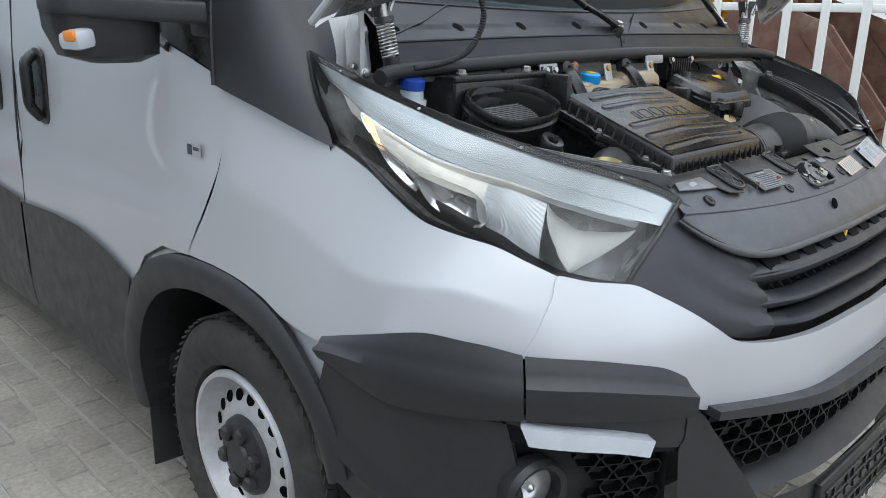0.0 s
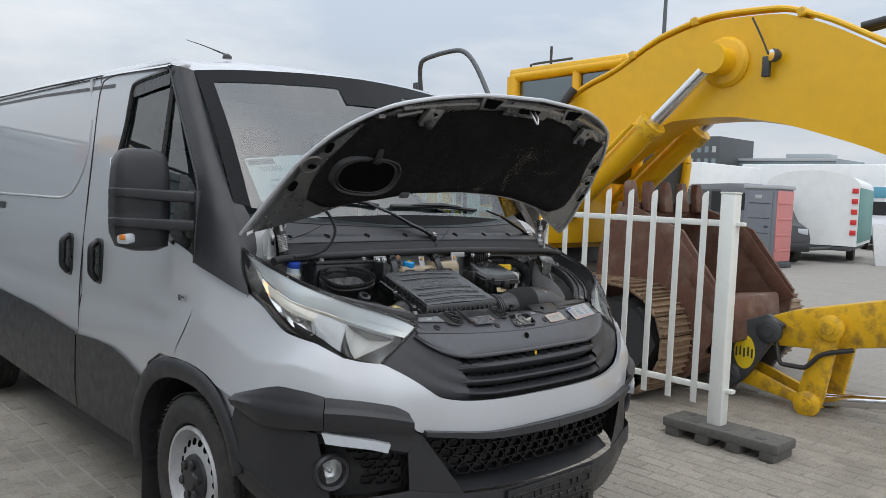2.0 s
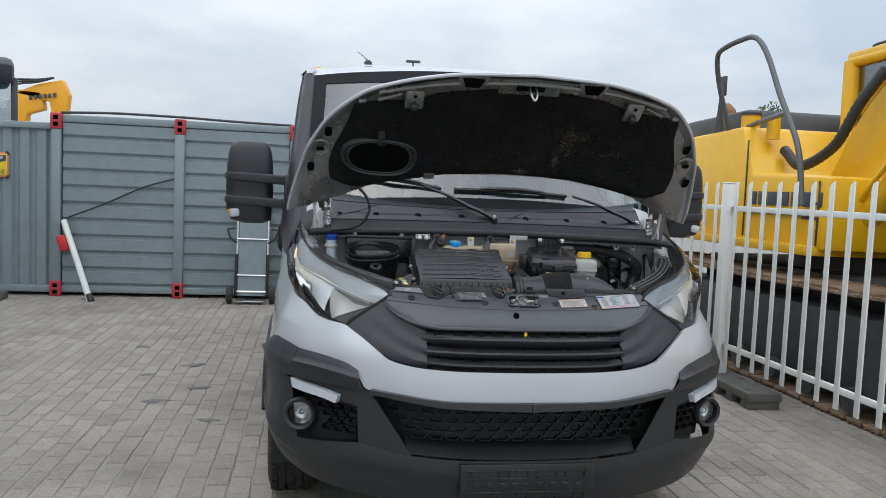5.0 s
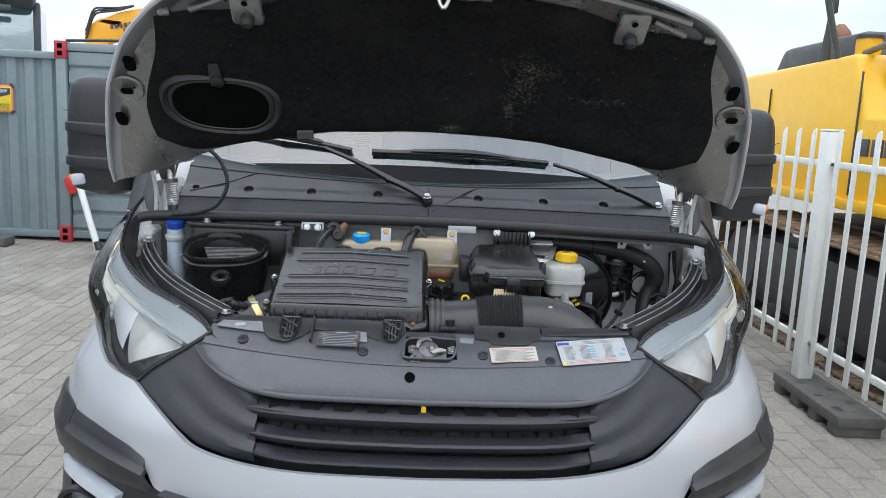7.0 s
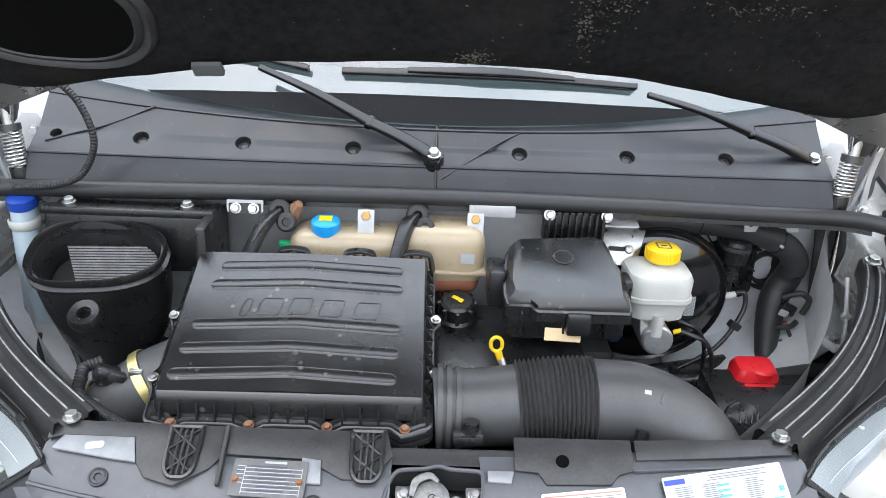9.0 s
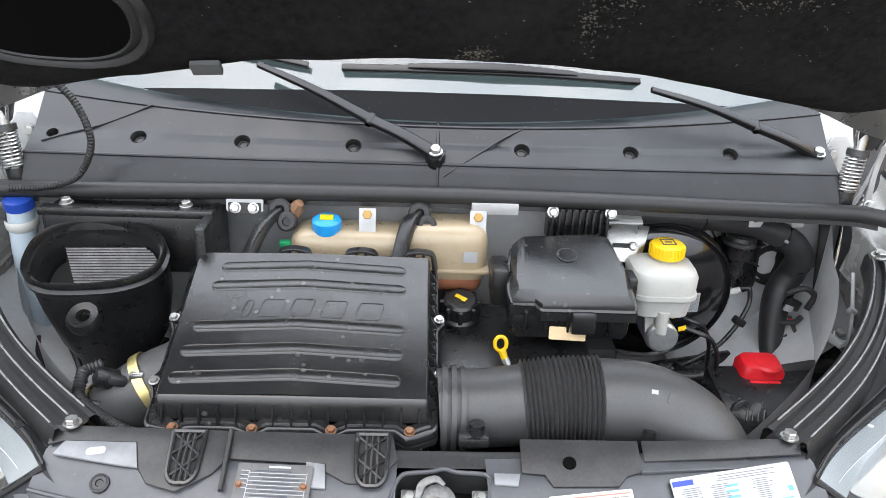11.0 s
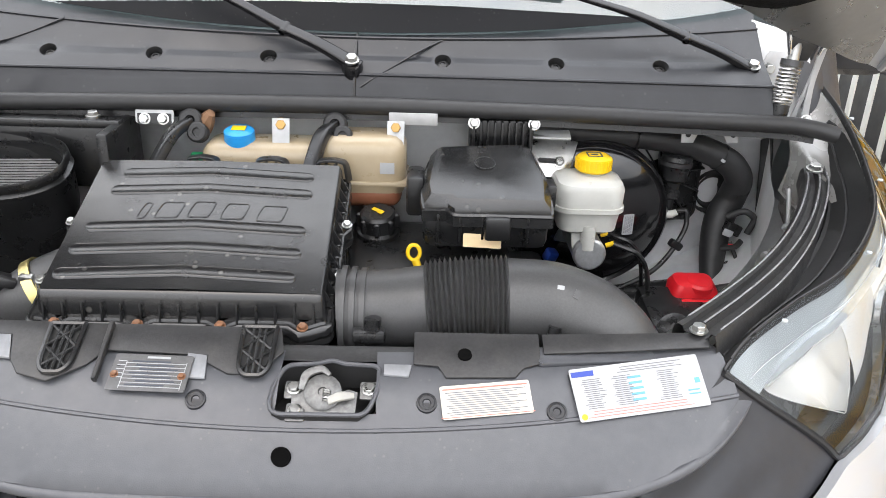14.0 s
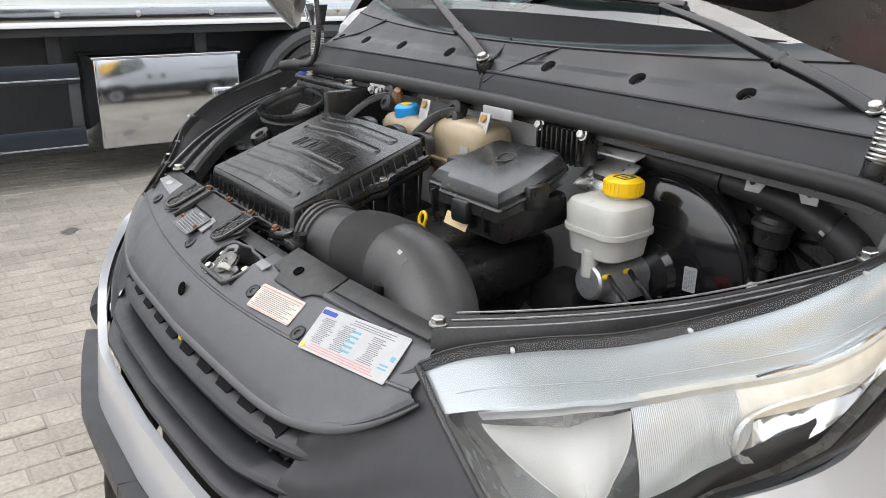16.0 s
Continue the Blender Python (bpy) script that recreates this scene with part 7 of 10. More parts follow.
dp = [Vector((.112 + .0100 * math.cos(a_), .505 + .003 * math.sin(a_), 1.122 + .0120 * math.sin(a_))) for a_ in [2 * math.pi * k / 16 for k in range(17)]]
dip = part("dipstick", tube(dp, .0034, 8, 40, caps=False), YELLOW_CAP, van, "yellow oil dipstick ring")
part("dipstick_plug", tube([(.115, .502, 1.110), (.122, .495, 1.092)], [.007, .006], 12, 4), YELLOW_CAP, dip)
part("dipstick_tube", tube([(.120, .497, 1.098), (.145, .47, 1.04), (.16, .46, .95)], .007, 8, 8), ALU, dip)

# coolant tank, brackets
tank = part("coolant_tank", bevel_box((-.155, .690, 1.208), (.215, .10, .095), .028, seg=4), TANK, van, "yellowed coolant tank with a bright blue cap")
part("tank_lobe", bevel_box((.012, .690, 1.215), (.165, .105, .115), .030, seg=4), TANK, tank)
part("tank_seam", bevel_box((-.075, .688, 1.192), (.345, .112, .008), .003), TANK, tank)
part("coolant_level", bevel_box((.012, .690, 1.168), (.150, .098, .050), .022, seg=4), COOLANT, tank)
cap = part("blue_cap", lathe([(.0, .032), (.021, .032), (.0262, .028), (.027, .004), (.025, 0), (0, 0)], 28, pose(-.197, .676, 1.244, 8, 0, 0)), BLUE_CAP, tank, "bright blue screw cap")
part("cap_mark", bevel_box((0, 0, 0), (.024, .018, .001), 0, m=pose(-.197, .672, 1.2768, 8, 0, 0)), YELLOW_CAP, cap)
part("green_clip", bevel_box((-.272, .668, 1.225), (.022, .014, .014), .004), material("green_clip", (0.02, 0.4, 0.15), 0.4), tank)
part("tank_label", bevel_box((.062, .634, 1.222), (.025, .001, .020), 0), PAPER, tank)
for x, w in ((-.124, .030), (.075, .030)):
    br = part("tank_bracket", prism([(-w / 2, -.055), (w / 2, -.055), (w / 2, .020), (-w / 2, .020)], .003, axes((x, .672, 1.275), (1, 0, 0), (0, .28, .96)), bevel=.0008), GALV, van, "pale grey steel bracket")
    bolt(br, (x, .676, 1.283), (0, -1, .3), .009, material("brass_bolt", (0.45, 0.28, 0.10), 0.4, 0.8))
part("bracket_arm", bevel_box((.105, .680, 1.298), (.085, .006, .022), .002), GALV, van)
wb = part("white_bracket", prism(rounded(.066, .024, .004), .004, axes((-.345, .690, 1.289), (1, 0, 0), (0, .25, .97))), GALV, van, "white bracket with two bolts")
part("bracket_pad", prism(rounded(.058, .018, .002), .003, axes((-.345, .686, 1.286), (1, 0, 0), (0, .25, .97))), BLACK, wb)
for x in (-.361, -.329):
    bolt(wb, (x, .683, 1.286), (0, -1, .3), .0075)
lb = part("slotted_bracket", prism([(-.055, -.018), (-.032, -.018), (-.024, -.002), (.024, -.002), (.032, -.018), (.055, -.018), (.055, .016), (-.055, .016)], .003, axes((.655, .752, 1.268), (1, .06, 0), (0, .2, .98)), bevel=.0008), GALV, van, "white notched bracket")
for x in (.612, .698):
    part("bracket_hole", lathe([(.005, 0), (0, .001)], 12, axes((x, .746 + .06 * (x - .655), 1.266), (1, 0, 0), (0, .2, .98))), DEEP, lb)
for x0, x1 in ((-.285, -.330), (-.035, -.068)):
    arm = part("hose_arm", ribbon([(x0 + .004, .690, 1.284), (x0 - .014, .655, 1.275), (x1, .585, 1.218)], .026, .018, (0, .5, 1)), BLACK, van)
    for x, y, z, r in ((x0 + .004, .684, 1.284, 1.0), (x0 + .018, .668, 1.268, .85)):
        part("grommet", lathe([(0, -.016), (.015, -.016), (.021, -.012), (.021, .008), (.017, .012), (.009, .012), (.008, .006), (0, .006)], 22, axes((x, y, z), (1, 0, 0), (0, .35, .94)) @ Matrix.Scale(r, 4)), RUBBER, arm)
COPPER = material("rusty_fitting", (0.30, 0.17, 0.10), 0.6, 0.5)
part("rusty_fitting", tube([(-.262, .69, 1.265), (-.252, .685, 1.29), (-.245, .68, 1.30)], [.012, .014, .008], 8, 6), COPPER, van)

# fuse box
fb = part("fuse_box", bevel_box((.228, .585, 1.164), (.205, .150, .062), .014, (6, 0, 0)), BLACK, van, "black fuse box with stepped lid")
rows = []
outline = [(.128, .512), (.165, .512), (.176, .500), (.330, .500), (.334, .56), (.318, .655), (.300, .668), (.148, .655), (.136, .645), (.124, .54)]
fz = lambda x, y, d: 1.202 + (y - .50) * .28 + d
bm = bmesh.new()
for inset, d in ((-.004, -.030), (-.004, -.012), (0, -.010), (.0, 0), (.012, .014), (.022, .016)):
    cx, cy = .228, .585
    rows.append([Vector((x + (cx - x) * inset * 9, y + (cy - y) * inset * 9, fz(x, y, d))) for x, y in outline])
vs = grid(bm, rows, closed=True)
bm.faces.new(vs[-1])
part("fuse_lid", bm, LID, fb)
ring = [Vector((x, y, fz(x, y, -.012))) for x, y in outline]
part("lid_rim", tube(ring + [ring[0]], .0045, 6, 90, caps=False), LID, fb)
for k in range(5):
    part("box_rib", bevel_box((.15 + .036 * k, .504, 1.166), (.004, .012, .045), .001, (6, 0, 0)), BLACK, fb)
part("lid_emblem", lathe([(.018, 0), (.018, .0015), (.0165, .0015), (.0165, 0)], 28, pose(.228, .60, fz(0, .60, .0165), 16.7, 0, 0)), BLACK, fb)
part("lid_catch", bevel_box((.245, .492, 1.172), (.042, .016, .040), .006), BLACK, fb)
part("lid_catch", bevel_box((.338, .575, 1.205), (.016, .045, .040), .005), BLACK, fb)
part("cream_note", prism(rounded(.062, .022, .002), .001, axes((.222, .500, 1.147), (1, 0, -.04), (0, .35, .9))), CREAM, fb)
part("side_box", bevel_box((.112, .60, 1.195), (.03, .07, .07), .008), BLACK, fb)
part("finned_block", bevel_box((.262, .712, 1.265), (.115, .035, .062), .004), BLACK, van)
for k in range(9):
    part("fin", bevel_box((.212 + .0125 * k, .690, 1.265), (.004, .014, .060), .001), BLACK, van)
for x in (.212, .318):
    bolt(van, (x, .690, 1.292), (0, -1, .3), .008, ZINC, "bolt")
bp = part("bright_plate", prism([(-.055, -.040), (.035, -.045), (.055, .030), (-.030, .040)], .004, axes((.352, .722, 1.226), (1, 0, -.05), (0, .62, .78)), bevel=.001), ZINC, van, "zinc plated bracket with two bolts")
for x, y, z in ((.325, .712, 1.221), (.372, .710, 1.217)):
    bolt(bp, (x, y, z), (0, -.75, .62), .008)
part("bracket_slot", prism(rounded(.034, .008, .0035), .001, axes((.350, .709, 1.221), (1, 0, -.05), (0, .62, .78))), DEEP, bp)
part("bracket_fold", bevel_box((.345, .752, 1.258), (.10, .03, .004), .001, (15, 0, 0)), BAY, bp)

# brakes
boost = part("brake_booster", lathe([(.0, -.06), (.045, -.062), (.052, -.050), (.085, -.041), (.110, -.034), (.138, -.022), (.157, -.006), (.161, .004), (.161, .012), (.152, .018), (.15, .07), (.12, .09), (0, .095)], 56, axes((.448, .792, 1.085), (-1, 0, 0), (0, -.12, 1))), BOOST, van, "glossy black round brake booster")
part("crimped_rim", lathe([(.150, -.012), (.156, -.016), (.161, -.010), (.162, .010), (.156, .014)], 56, axes((.448, .792, 1.085), (-1, 0, 0), (0, -.12, 1))), BOOST, boost)
part("booster_label", prism(rounded(.022, .042, .002), .001, axes((.523, .747, 1.084), (1, .20, 0), (.06, .02, 1))), PAPER, boost)
tagged(part("label_print", (lambda b: ([bevel_box((.523 + .0035 * c_, .7455 + .0007 * c_, 1.084 + .002 * k), (.0022, .0006, .0010), 0, bm=b, seg=1) for k in range(-8, 9) for c_ in (-2, -1, 0, 1, 2) if (k * 3 + c_ * 5) % 4], b)[1])(bmesh.new()), INK_GREY, boost, smooth=False), kind="stuff")
res = bmesh.new()
rows = []
for z, w, d, r in ((1.112, .080, .066, .020), (1.120, .104, .090, .024), (1.150, .112, .098, .026), (1.156, .118, .104, .028), (1.157, .125, .111, .030), (1.165, .125, .111, .030), (1.166, .119, .105, .028), (1.196, .122, .108, .030), (1.205, .114, .100, .030), (1.209, .092, .078, .026), (1.211, .06, .05, .02)):
    rows.append([Vector((.418 + a_, .662 + b_, z + .02 * b_)) for a_, b_ in rounded(w, d, r, 5)])
vs = grid(res, rows, closed=True)
res.faces.new(vs[0])
res.faces.new(vs[-1])
reservoir = part("brake_reservoir", res, RESERVOIR, van, "milky white brake fluid reservoir, yellow cap")
part("neck", lathe([(.024, 0), (.024, .014)], 24, pose(.428, .678, 1.208)), RESERVOIR, reservoir)
ycap = part("yellow_cap", lathe([(0, .028), (.025, .028), (.031, .024), (.032, .003), (.029, 0), (0, 0)], 28, pose(.428, .678, 1.215)), YELLOW_CAP, reservoir, "yellow screw cap")
for k in range(28):
    a_ = 2 * math.pi * k / 28
    part("cap_rib", bevel_box((.428 + .032 * math.cos(a_), .678 + .032 * math.sin(a_), 1.228), (.002, .003, .018), 0, (0, 0, math.degrees(a_))), YELLOW_CAP, ycap, smooth=False)
bm = bmesh.new()
for x, y, w, h in ((0, .012, .026, .002), (0, -.012, .026, .002), (-.012, 0, .002, .022), (.012, 0, .002, .022), (0, .0, .012, .004)):
    bevel_box((.428 + x, .678 + y, 1.2435), (w, h, .001), 0, bm=bm)
part("cap_print", bm, INK, ycap)
mc = part("master_cylinder", tube([(.425, .755, 1.072), (.425, .70, 1.074), (.425, .625, 1.075)], [.032, .029, .029], 22, 10), ALU, van, "cast aluminium brake master cylinder")
part("end_plug", lathe([(.0300, 0), (.0300, .010), (.026, .014), (0, .014)], 24, axes((.425, .628, 1.075), (1, 0, 0), (0, .05, 1))), ALU, mc)
part("casting", bevel_box((.432, .690, 1.060), (.052, .085, .052), .010, (0, -12, 0)), ALU, mc)
part("mount_ear", prism([(-.050, -.020), (.045, -.034), (.055, -.015), (.030, .030), (-.030, .030)], .014, axes((.430, .750, 1.070), (1, 0, 0), (0, 0, 1)), bevel=.003), ALU, mc)
part("reservoir_leg", prism([(-.012, -.030), (.014, -.026), (.018, .022), (-.018, .022)], .010, axes((.408, .640, 1.098), (1, 0, 0), (0, .05, 1)), bevel=.002), RESERVOIR, mc)
for y in (.622, .670):
    part("feed_neck", tube([(.420, y, 1.085), (.420, y, 1.13)], .013, 12, 4), RESERVOIR, mc)
    part("pipe_nut", tube([(.454, y, 1.092), (.467, y - .003, 1.098)], .0045, 8, 3), YELLOW_CAP, mc)
    part("brake_pipe", tube([(.465, y - .002, 1.097), (.50, y - .02, 1.090), (.53, y - .01, 1.05), (.55, y + .02, .97)], .0045, 8, 20), BLACK, mc)
part("blue_plug", bevel_box((.376, .735, 1.020), (.024, .022, .026), .005, (20, 15, 25)), NAVY_CAP, van, "blue electrical plug")

# right-hand corner: pedal box, sensor, loom, battery terminal
frame_ = part("pedal_frame", prism(rounded(.17, .20, .02), .02, axes((.605, .885, 1.155), (1, .12, 0), (0, .05, 1)), bevel=.004), BLACK, van, "black ribbed pedal carrier")
for a_ in range(0, 180, 30):
    c_, s_ = math.cos(radians(a_ + 8)) * .088, math.sin(radians(a_ + 8)) * .095
    part("frame_web", ribbon([(.605 - c_, .860, 1.155 - s_), (.605, .857, 1.155), (.605 + c_, .860, 1.155 + s_)], .022, .004, (0, 0, 1) if a_ != 90 else (1, 0, 0)), BLACK, frame_)
part("frame_edge", tube([axes((.605, .862, 1.155), (1, .12, 0), (0, .05, 1)) @ Vector((*p, 0)) for p in rounded(.17, .20, .02) + rounded(.17, .20, .02)[:1]], .004, 6, 60, caps=False), BLACK, frame_)
part("seal_strip", ribbon([(.826, .90, 1.24), (.822, .865, 1.17), (.826, .855, 1.09), (.842, .845, 1.00), (.86, .84, .93)], .024, .010, (-.6, -1, 0)), RUBBER, van)
sen = part("vacuum_sensor", lathe([(.0, .040), (.024, .040), (.029, .036), (.031, .020), (.028, .016), (.026, -.010), (.016, -.016), (.014, -.030), (.018, -.034), (.018, -.046), (.010, -.052), (.009, -.075), (0, -.075)], 28, pose(.617, .806, 1.170, -4, 4, 0)), BLACK, van, "black vacuum sensor")
part("sensor_ring", lathe([(.0285, .0), (.0325, .002), (.0325, .010), (.0285, .012)], 28, pose(.617, .806, 1.186, -4, 4, 0)), RUBBER, sen)
part("white_tip", tube([(.600, .786, 1.095), (.612, .782, 1.093), (.626, .780, 1.100)], [.006, .008, .006], 10, 6), RESERVOIR, sen)
part("sensor_pipe", tube([(.626, .780, 1.102), (.640, .775, 1.106), (.645, .77, 1.085), (.625, .75, 1.045), (.58, .73, .995), (.50, .70, .965), (.42, .68, .945)], .0050, 10, 60), BLACK, sen)
part("pipe_clip", bevel_box((.622, .748, 1.043), (.028, .016, .016), .004, (0, 30, 10)), BLACK, sen)
part("pipe_clip", bevel_box((.495, .698, .962), (.022, .016, .020), .004, (0, 20, 10)), BLACK, sen)
loom = part("wiring_loom", tube([(.30, .775, 1.262), (.42, .785, 1.254), (.53, .797, 1.246), (.591, .802, 1.239), (.655, .812, 1.224), (.705, .815, 1.204), (.738, .818, 1.182), (.755, .824, 1.150), (.752, .836, 1.115), (.742, .838, 1.09), (.731, .830, 1.060), (.722, .81, 1.01), (.715, .78, .96), (.69, .74, .93)], [.014, .018, .020, .021, .023, .024, .025, .026, .027, .028, .030, .027, .022, .016], 16, 120), RUBBER, van, "taped black wiring loom")
for p_, n_ in (((.53, .797, 1.246), (1, .1, -.1)), ((.705, .815, 1.204), (1, .1, -.5)), ((.755, .829, 1.135), (0, .2, -1))):
    m = Vector(n_).normalized().to_track_quat("Z", "Y").to_matrix().to_4x4()
    m.translation = Vector(p_)
    part("cable_tie", lathe([(.020, -.003), (.0275, -.003), (.0275, .003), (.020, .003)], 18, m), BLACK, loom)
part("tie_tag", bevel_box((.703, .789, 1.204), (.009, .004, .006), .001, (0, 30, 0)), PAPER, loom)
part("loom_grommet", lathe([(.040, -.004), (.043, .003), (.036, .009), (.031, .005), (.022, .012), (0, .014)], 32, axes((.738, .893, 1.103), (-1, 0, 0), (0, -.1, 1)) @ Matrix.Scale(1.2, 4)), RUBBER, van)
con = part("connector", bevel_box((.750, .803, 1.058), (.040, .020, .024), .004, (0, 25, 20)), BLACK, loom)
part("connector_clip", bevel_box((.738, .788, 1.054), (.026, .004, .014), .002, (0, 25, 20)), PAPER, con)
for k, p_ in enumerate(([(.735, .80, 1.085), (.765, .79, 1.10), (.785, .785, 1.085), (.775, .785, 1.055)], [(.73, .79, 1.02), (.752, .775, 1.03), (.76, .77, 1.045)], [(.715, .78, .99), (.705, .77, .95), (.69, .74, .92)], [(.745, .79, .99), (.77, .76, .96), (.79, .72, .95)], [(.75, .80, 1.03), (.77, .77, .99), (.80, .70, .98)])):
    part("cable", tube(p_, .0065 - .0006 * k, 10, 24), RUBBER, loom)
part("cable", tube([(.742, .785, 1.030), (.752, .778, 1.033), (.758, .775, 1.040)], .0022, 6, 10), RED_CAP, loom)
bat = part("battery_cover", bevel_box((.625, .575, .960), (.20, .15, .075), .010, (6, 0, 0)), BLACK, van, "black battery tray with a red terminal cover")
rows = [[Vector((.625 + a_, .630 + b_, z + .10 * b_)) for a_, b_ in rounded(w, d, .014, 4)] for z, w, d in ((.990, .086, .062), (1.012, .084, .060), (1.024, .070, .050), (1.027, .05, .034))]
bm = bmesh.new()
vs = grid(bm, rows, closed=True)
bm.faces.new(vs[-1])
rc = part("terminal_cover", bm, RED_CAP, bat, "bright red terminal cover")
part("cover_dome", lathe([(.026, 0), (.026, .010), (.022, .015), (0, .016)], 24, pose(.635, .622, 1.012, 6, 0, 0)), RED_CAP, rc)
part("cover_lip", bevel_box((.625, .594, .990), (.060, .012, .022), .004), RED_CAP, rc)
part("thick_cable", tube([(.66, .635, .995), (.70, .64, 1.0), (.745, .645, 1.005), (.78, .655, 1.0)], .013, 14, 20), RUBBER, bat)
stay = part("stay_cable", tube([(.80, .70, 1.18), (.792, .66, 1.125), (.775, .615, 1.07), (.71, .53, 1.01), (.62, .43, .985), (.54, .36, .97)], .0042, 8, 40), GALV, van)
for p_ in ((.790, .655, 1.120), (.728, .552, 1.025)):
    part("cable_clip", bevel_box(p_, (.018, .012, .016), .004, (20, 30, 0)), PAPER, stay)
sb = part("stay_bracket", bevel_box((.770, .640, 1.068), (.050, .034, .014), .005, (12, 8, 40)), BAY, van)
bolt(sb, (.770, .640, 1.077), (0, -.2, 1), .010)
plug = part("side_plug", lathe([(.030, -.03), (.034, -.01), (.030, .02), (.018, .026), (0, .028)], 20, pose(.56, .50, .985, 50, 0, -20)), BLACK, van)
for k in range(4):
    part("plug_rib", bevel_box((.548 + .010 * k, .482, 1.000), (.004, .022, .014), .001, (40, 0, -20), seg=1), BLACK, plug)
for x, y, z, r in ((.66, .885, 1.02, .020), (.60, .875, 1.00, .016)):
    part("panel_hole", lathe([(r * 1.15, .002), (r, .003), (r * .95, 0), (0, 0)], 24, axes((x, y, z), (-1, 0, 0), (0, -.05, 1)) @ pose(0, 0, .016)), DEEP, van)
# left corner: small brackets and plugs
part("corner_bracket", bevel_box((-.735, .50, 1.09), (.07, .05, .018), .005, (0, 10, 40)), BLACK, van)
bolt(van, (-.735, .50, 1.10), (0, 0, 1), .012, ZINC, "bolt")
part("corner_plug", lathe([(.022, 0), (.024, .03), (.018, .036), (0, .036)], 16, pose(-.70, .44, 1.05, 40, 30, 0)), BLACK, van)
part("plug_wire", tube([(-.66, .43, 1.02), (-.62, .44, 1.025), (-.585, .43, 1.01)], .006, 6, 10), RUBBER, van)
# loose wiring along both inner wings
random.seed(5)
for k in range(6):
    y0 = .44 + .045 * k
    pts = [Vector((-.60 - .01 * k, y0, .98 + random.gauss(0, .02))), Vector((-.66 + random.gauss(0, .02), y0 + .03, 1.02 + random.gauss(0, .03))), Vector((-.71, y0 + .07, 1.03 + random.gauss(0, .04)))]
    part("cable", tube(pts, random.choice((.004, .006, .009)), 8, 20), RUBBER, van)
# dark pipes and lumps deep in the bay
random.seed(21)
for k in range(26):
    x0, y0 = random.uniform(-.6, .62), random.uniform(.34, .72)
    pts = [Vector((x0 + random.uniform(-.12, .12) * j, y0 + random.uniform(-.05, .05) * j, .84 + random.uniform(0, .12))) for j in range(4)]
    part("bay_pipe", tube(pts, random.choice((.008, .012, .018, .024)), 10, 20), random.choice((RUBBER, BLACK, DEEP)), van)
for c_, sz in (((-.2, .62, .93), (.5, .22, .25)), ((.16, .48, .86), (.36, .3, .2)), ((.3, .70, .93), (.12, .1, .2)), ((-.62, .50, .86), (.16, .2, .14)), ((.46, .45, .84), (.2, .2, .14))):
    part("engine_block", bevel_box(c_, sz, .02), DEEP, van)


# lettering on the sheet behind the windscreen
sm = axes((-.611, 1.055, 1.621), (1, .03, .12), (0, .5, .86))
for text, x, y, size in (("70213856", -.045, .045, .030), ("130.668", -.050, -.010, .017), ("05221038", -.045, -.040, .017)):
    words(sm @ pose(x, y, .0024), text, size, INK, sheet)


# ==== the yard ====
def vary(m, amount, island=True):
    """Varies a material's colour from piece to piece."""
    n, l = m.node_tree.nodes, m.node_tree.links
    b = n["Principled BSDF"]
    src = b.inputs["Base Color"].links[0].from_socket
    info = n.new("ShaderNodeNewGeometry").outputs["Random Per Island"] if island else n.new("ShaderNodeObjectInfo").outputs["Random"]
    r = n.new("ShaderNodeMapRange")
    r.inputs["To Min"].default_value, r.inputs["To Max"].default_value = 1 - amount, 1 + amount
    l.new(info, r.inputs["Value"])
    v = n.new("ShaderNodeCombineXYZ")
    for i in range(3):
        l.new(r.outputs[0], v.inputs[i])
    x = n.new("ShaderNodeMix")
    x.data_type, x.blend_type = "RGBA", "MULTIPLY"
    x.inputs["Factor"].default_value = 1.0
    l.new(src, x.inputs[6]), l.new(v.outputs[0], x.inputs[7]), l.new(x.outputs[2], b.inputs["Base Color"])
    return m


def world_coords(m):
    """Lets a material's pattern lie in the world, so that it runs on from piece to piece."""
    n, l = m.node_tree.nodes, m.node_tree.links
    pos = n.new("ShaderNodeNewGeometry").outputs["Position"]
    for t in [t for t in n if t.type == "TEX_NOISE"]:
        l.new(pos, t.inputs["Vector"])
    return m


BLOCK_ARGS = dict(rough=0.82, grain=0.22, grain_size=55, bump=0.5, bump_size=140, stain=0.85, stain_size=1.3, stain_color=(0.155, 0.142, 0.122))
BLOCK = vary(world_coords(material("grey_paving_block", (0.282, 0.258, 0.222), **BLOCK_ARGS)), 0.11, False)
BLOCK_REST = vary(world_coords(material("grey_paving_blocks", (0.282, 0.258, 0.222), **BLOCK_ARGS)), 0.11, True)
SAND_JOINT = world_coords(material("sandy_joint_ground", (0.150, 0.138, 0.120), 0.9, grain=0.2, grain_size=20, bump=0.4, bump_size=90, stain=0.4, stain_size=0.6, stain_color=(0.13, 0.12, 0.105)))
# far paving: courses of blocks in the ground sheet's own colour
nt = SAND_JOINT.node_tree
bt = nt.nodes.new("ShaderNodeTexBrick")
bt.inputs["Scale"].default_value, bt.inputs["Brick Width"].default_value, bt.inputs["Row Height"].default_value, bt.inputs["Mortar Size"].default_value = 1.0, 0.224, 0.112, 0.004
bt.inputs["Color1"].default_value, bt.inputs["Color2"].default_value, bt.inputs["Mortar"].default_value = (0.275, 0.26, 0.234, 1), (0.245, 0.232, 0.208, 1), (0.20, 0.188, 0.168, 1)
turn = nt.nodes.new("ShaderNodeMapping")
turn.inputs["Rotation"].default_value = (0, 0, radians(90))
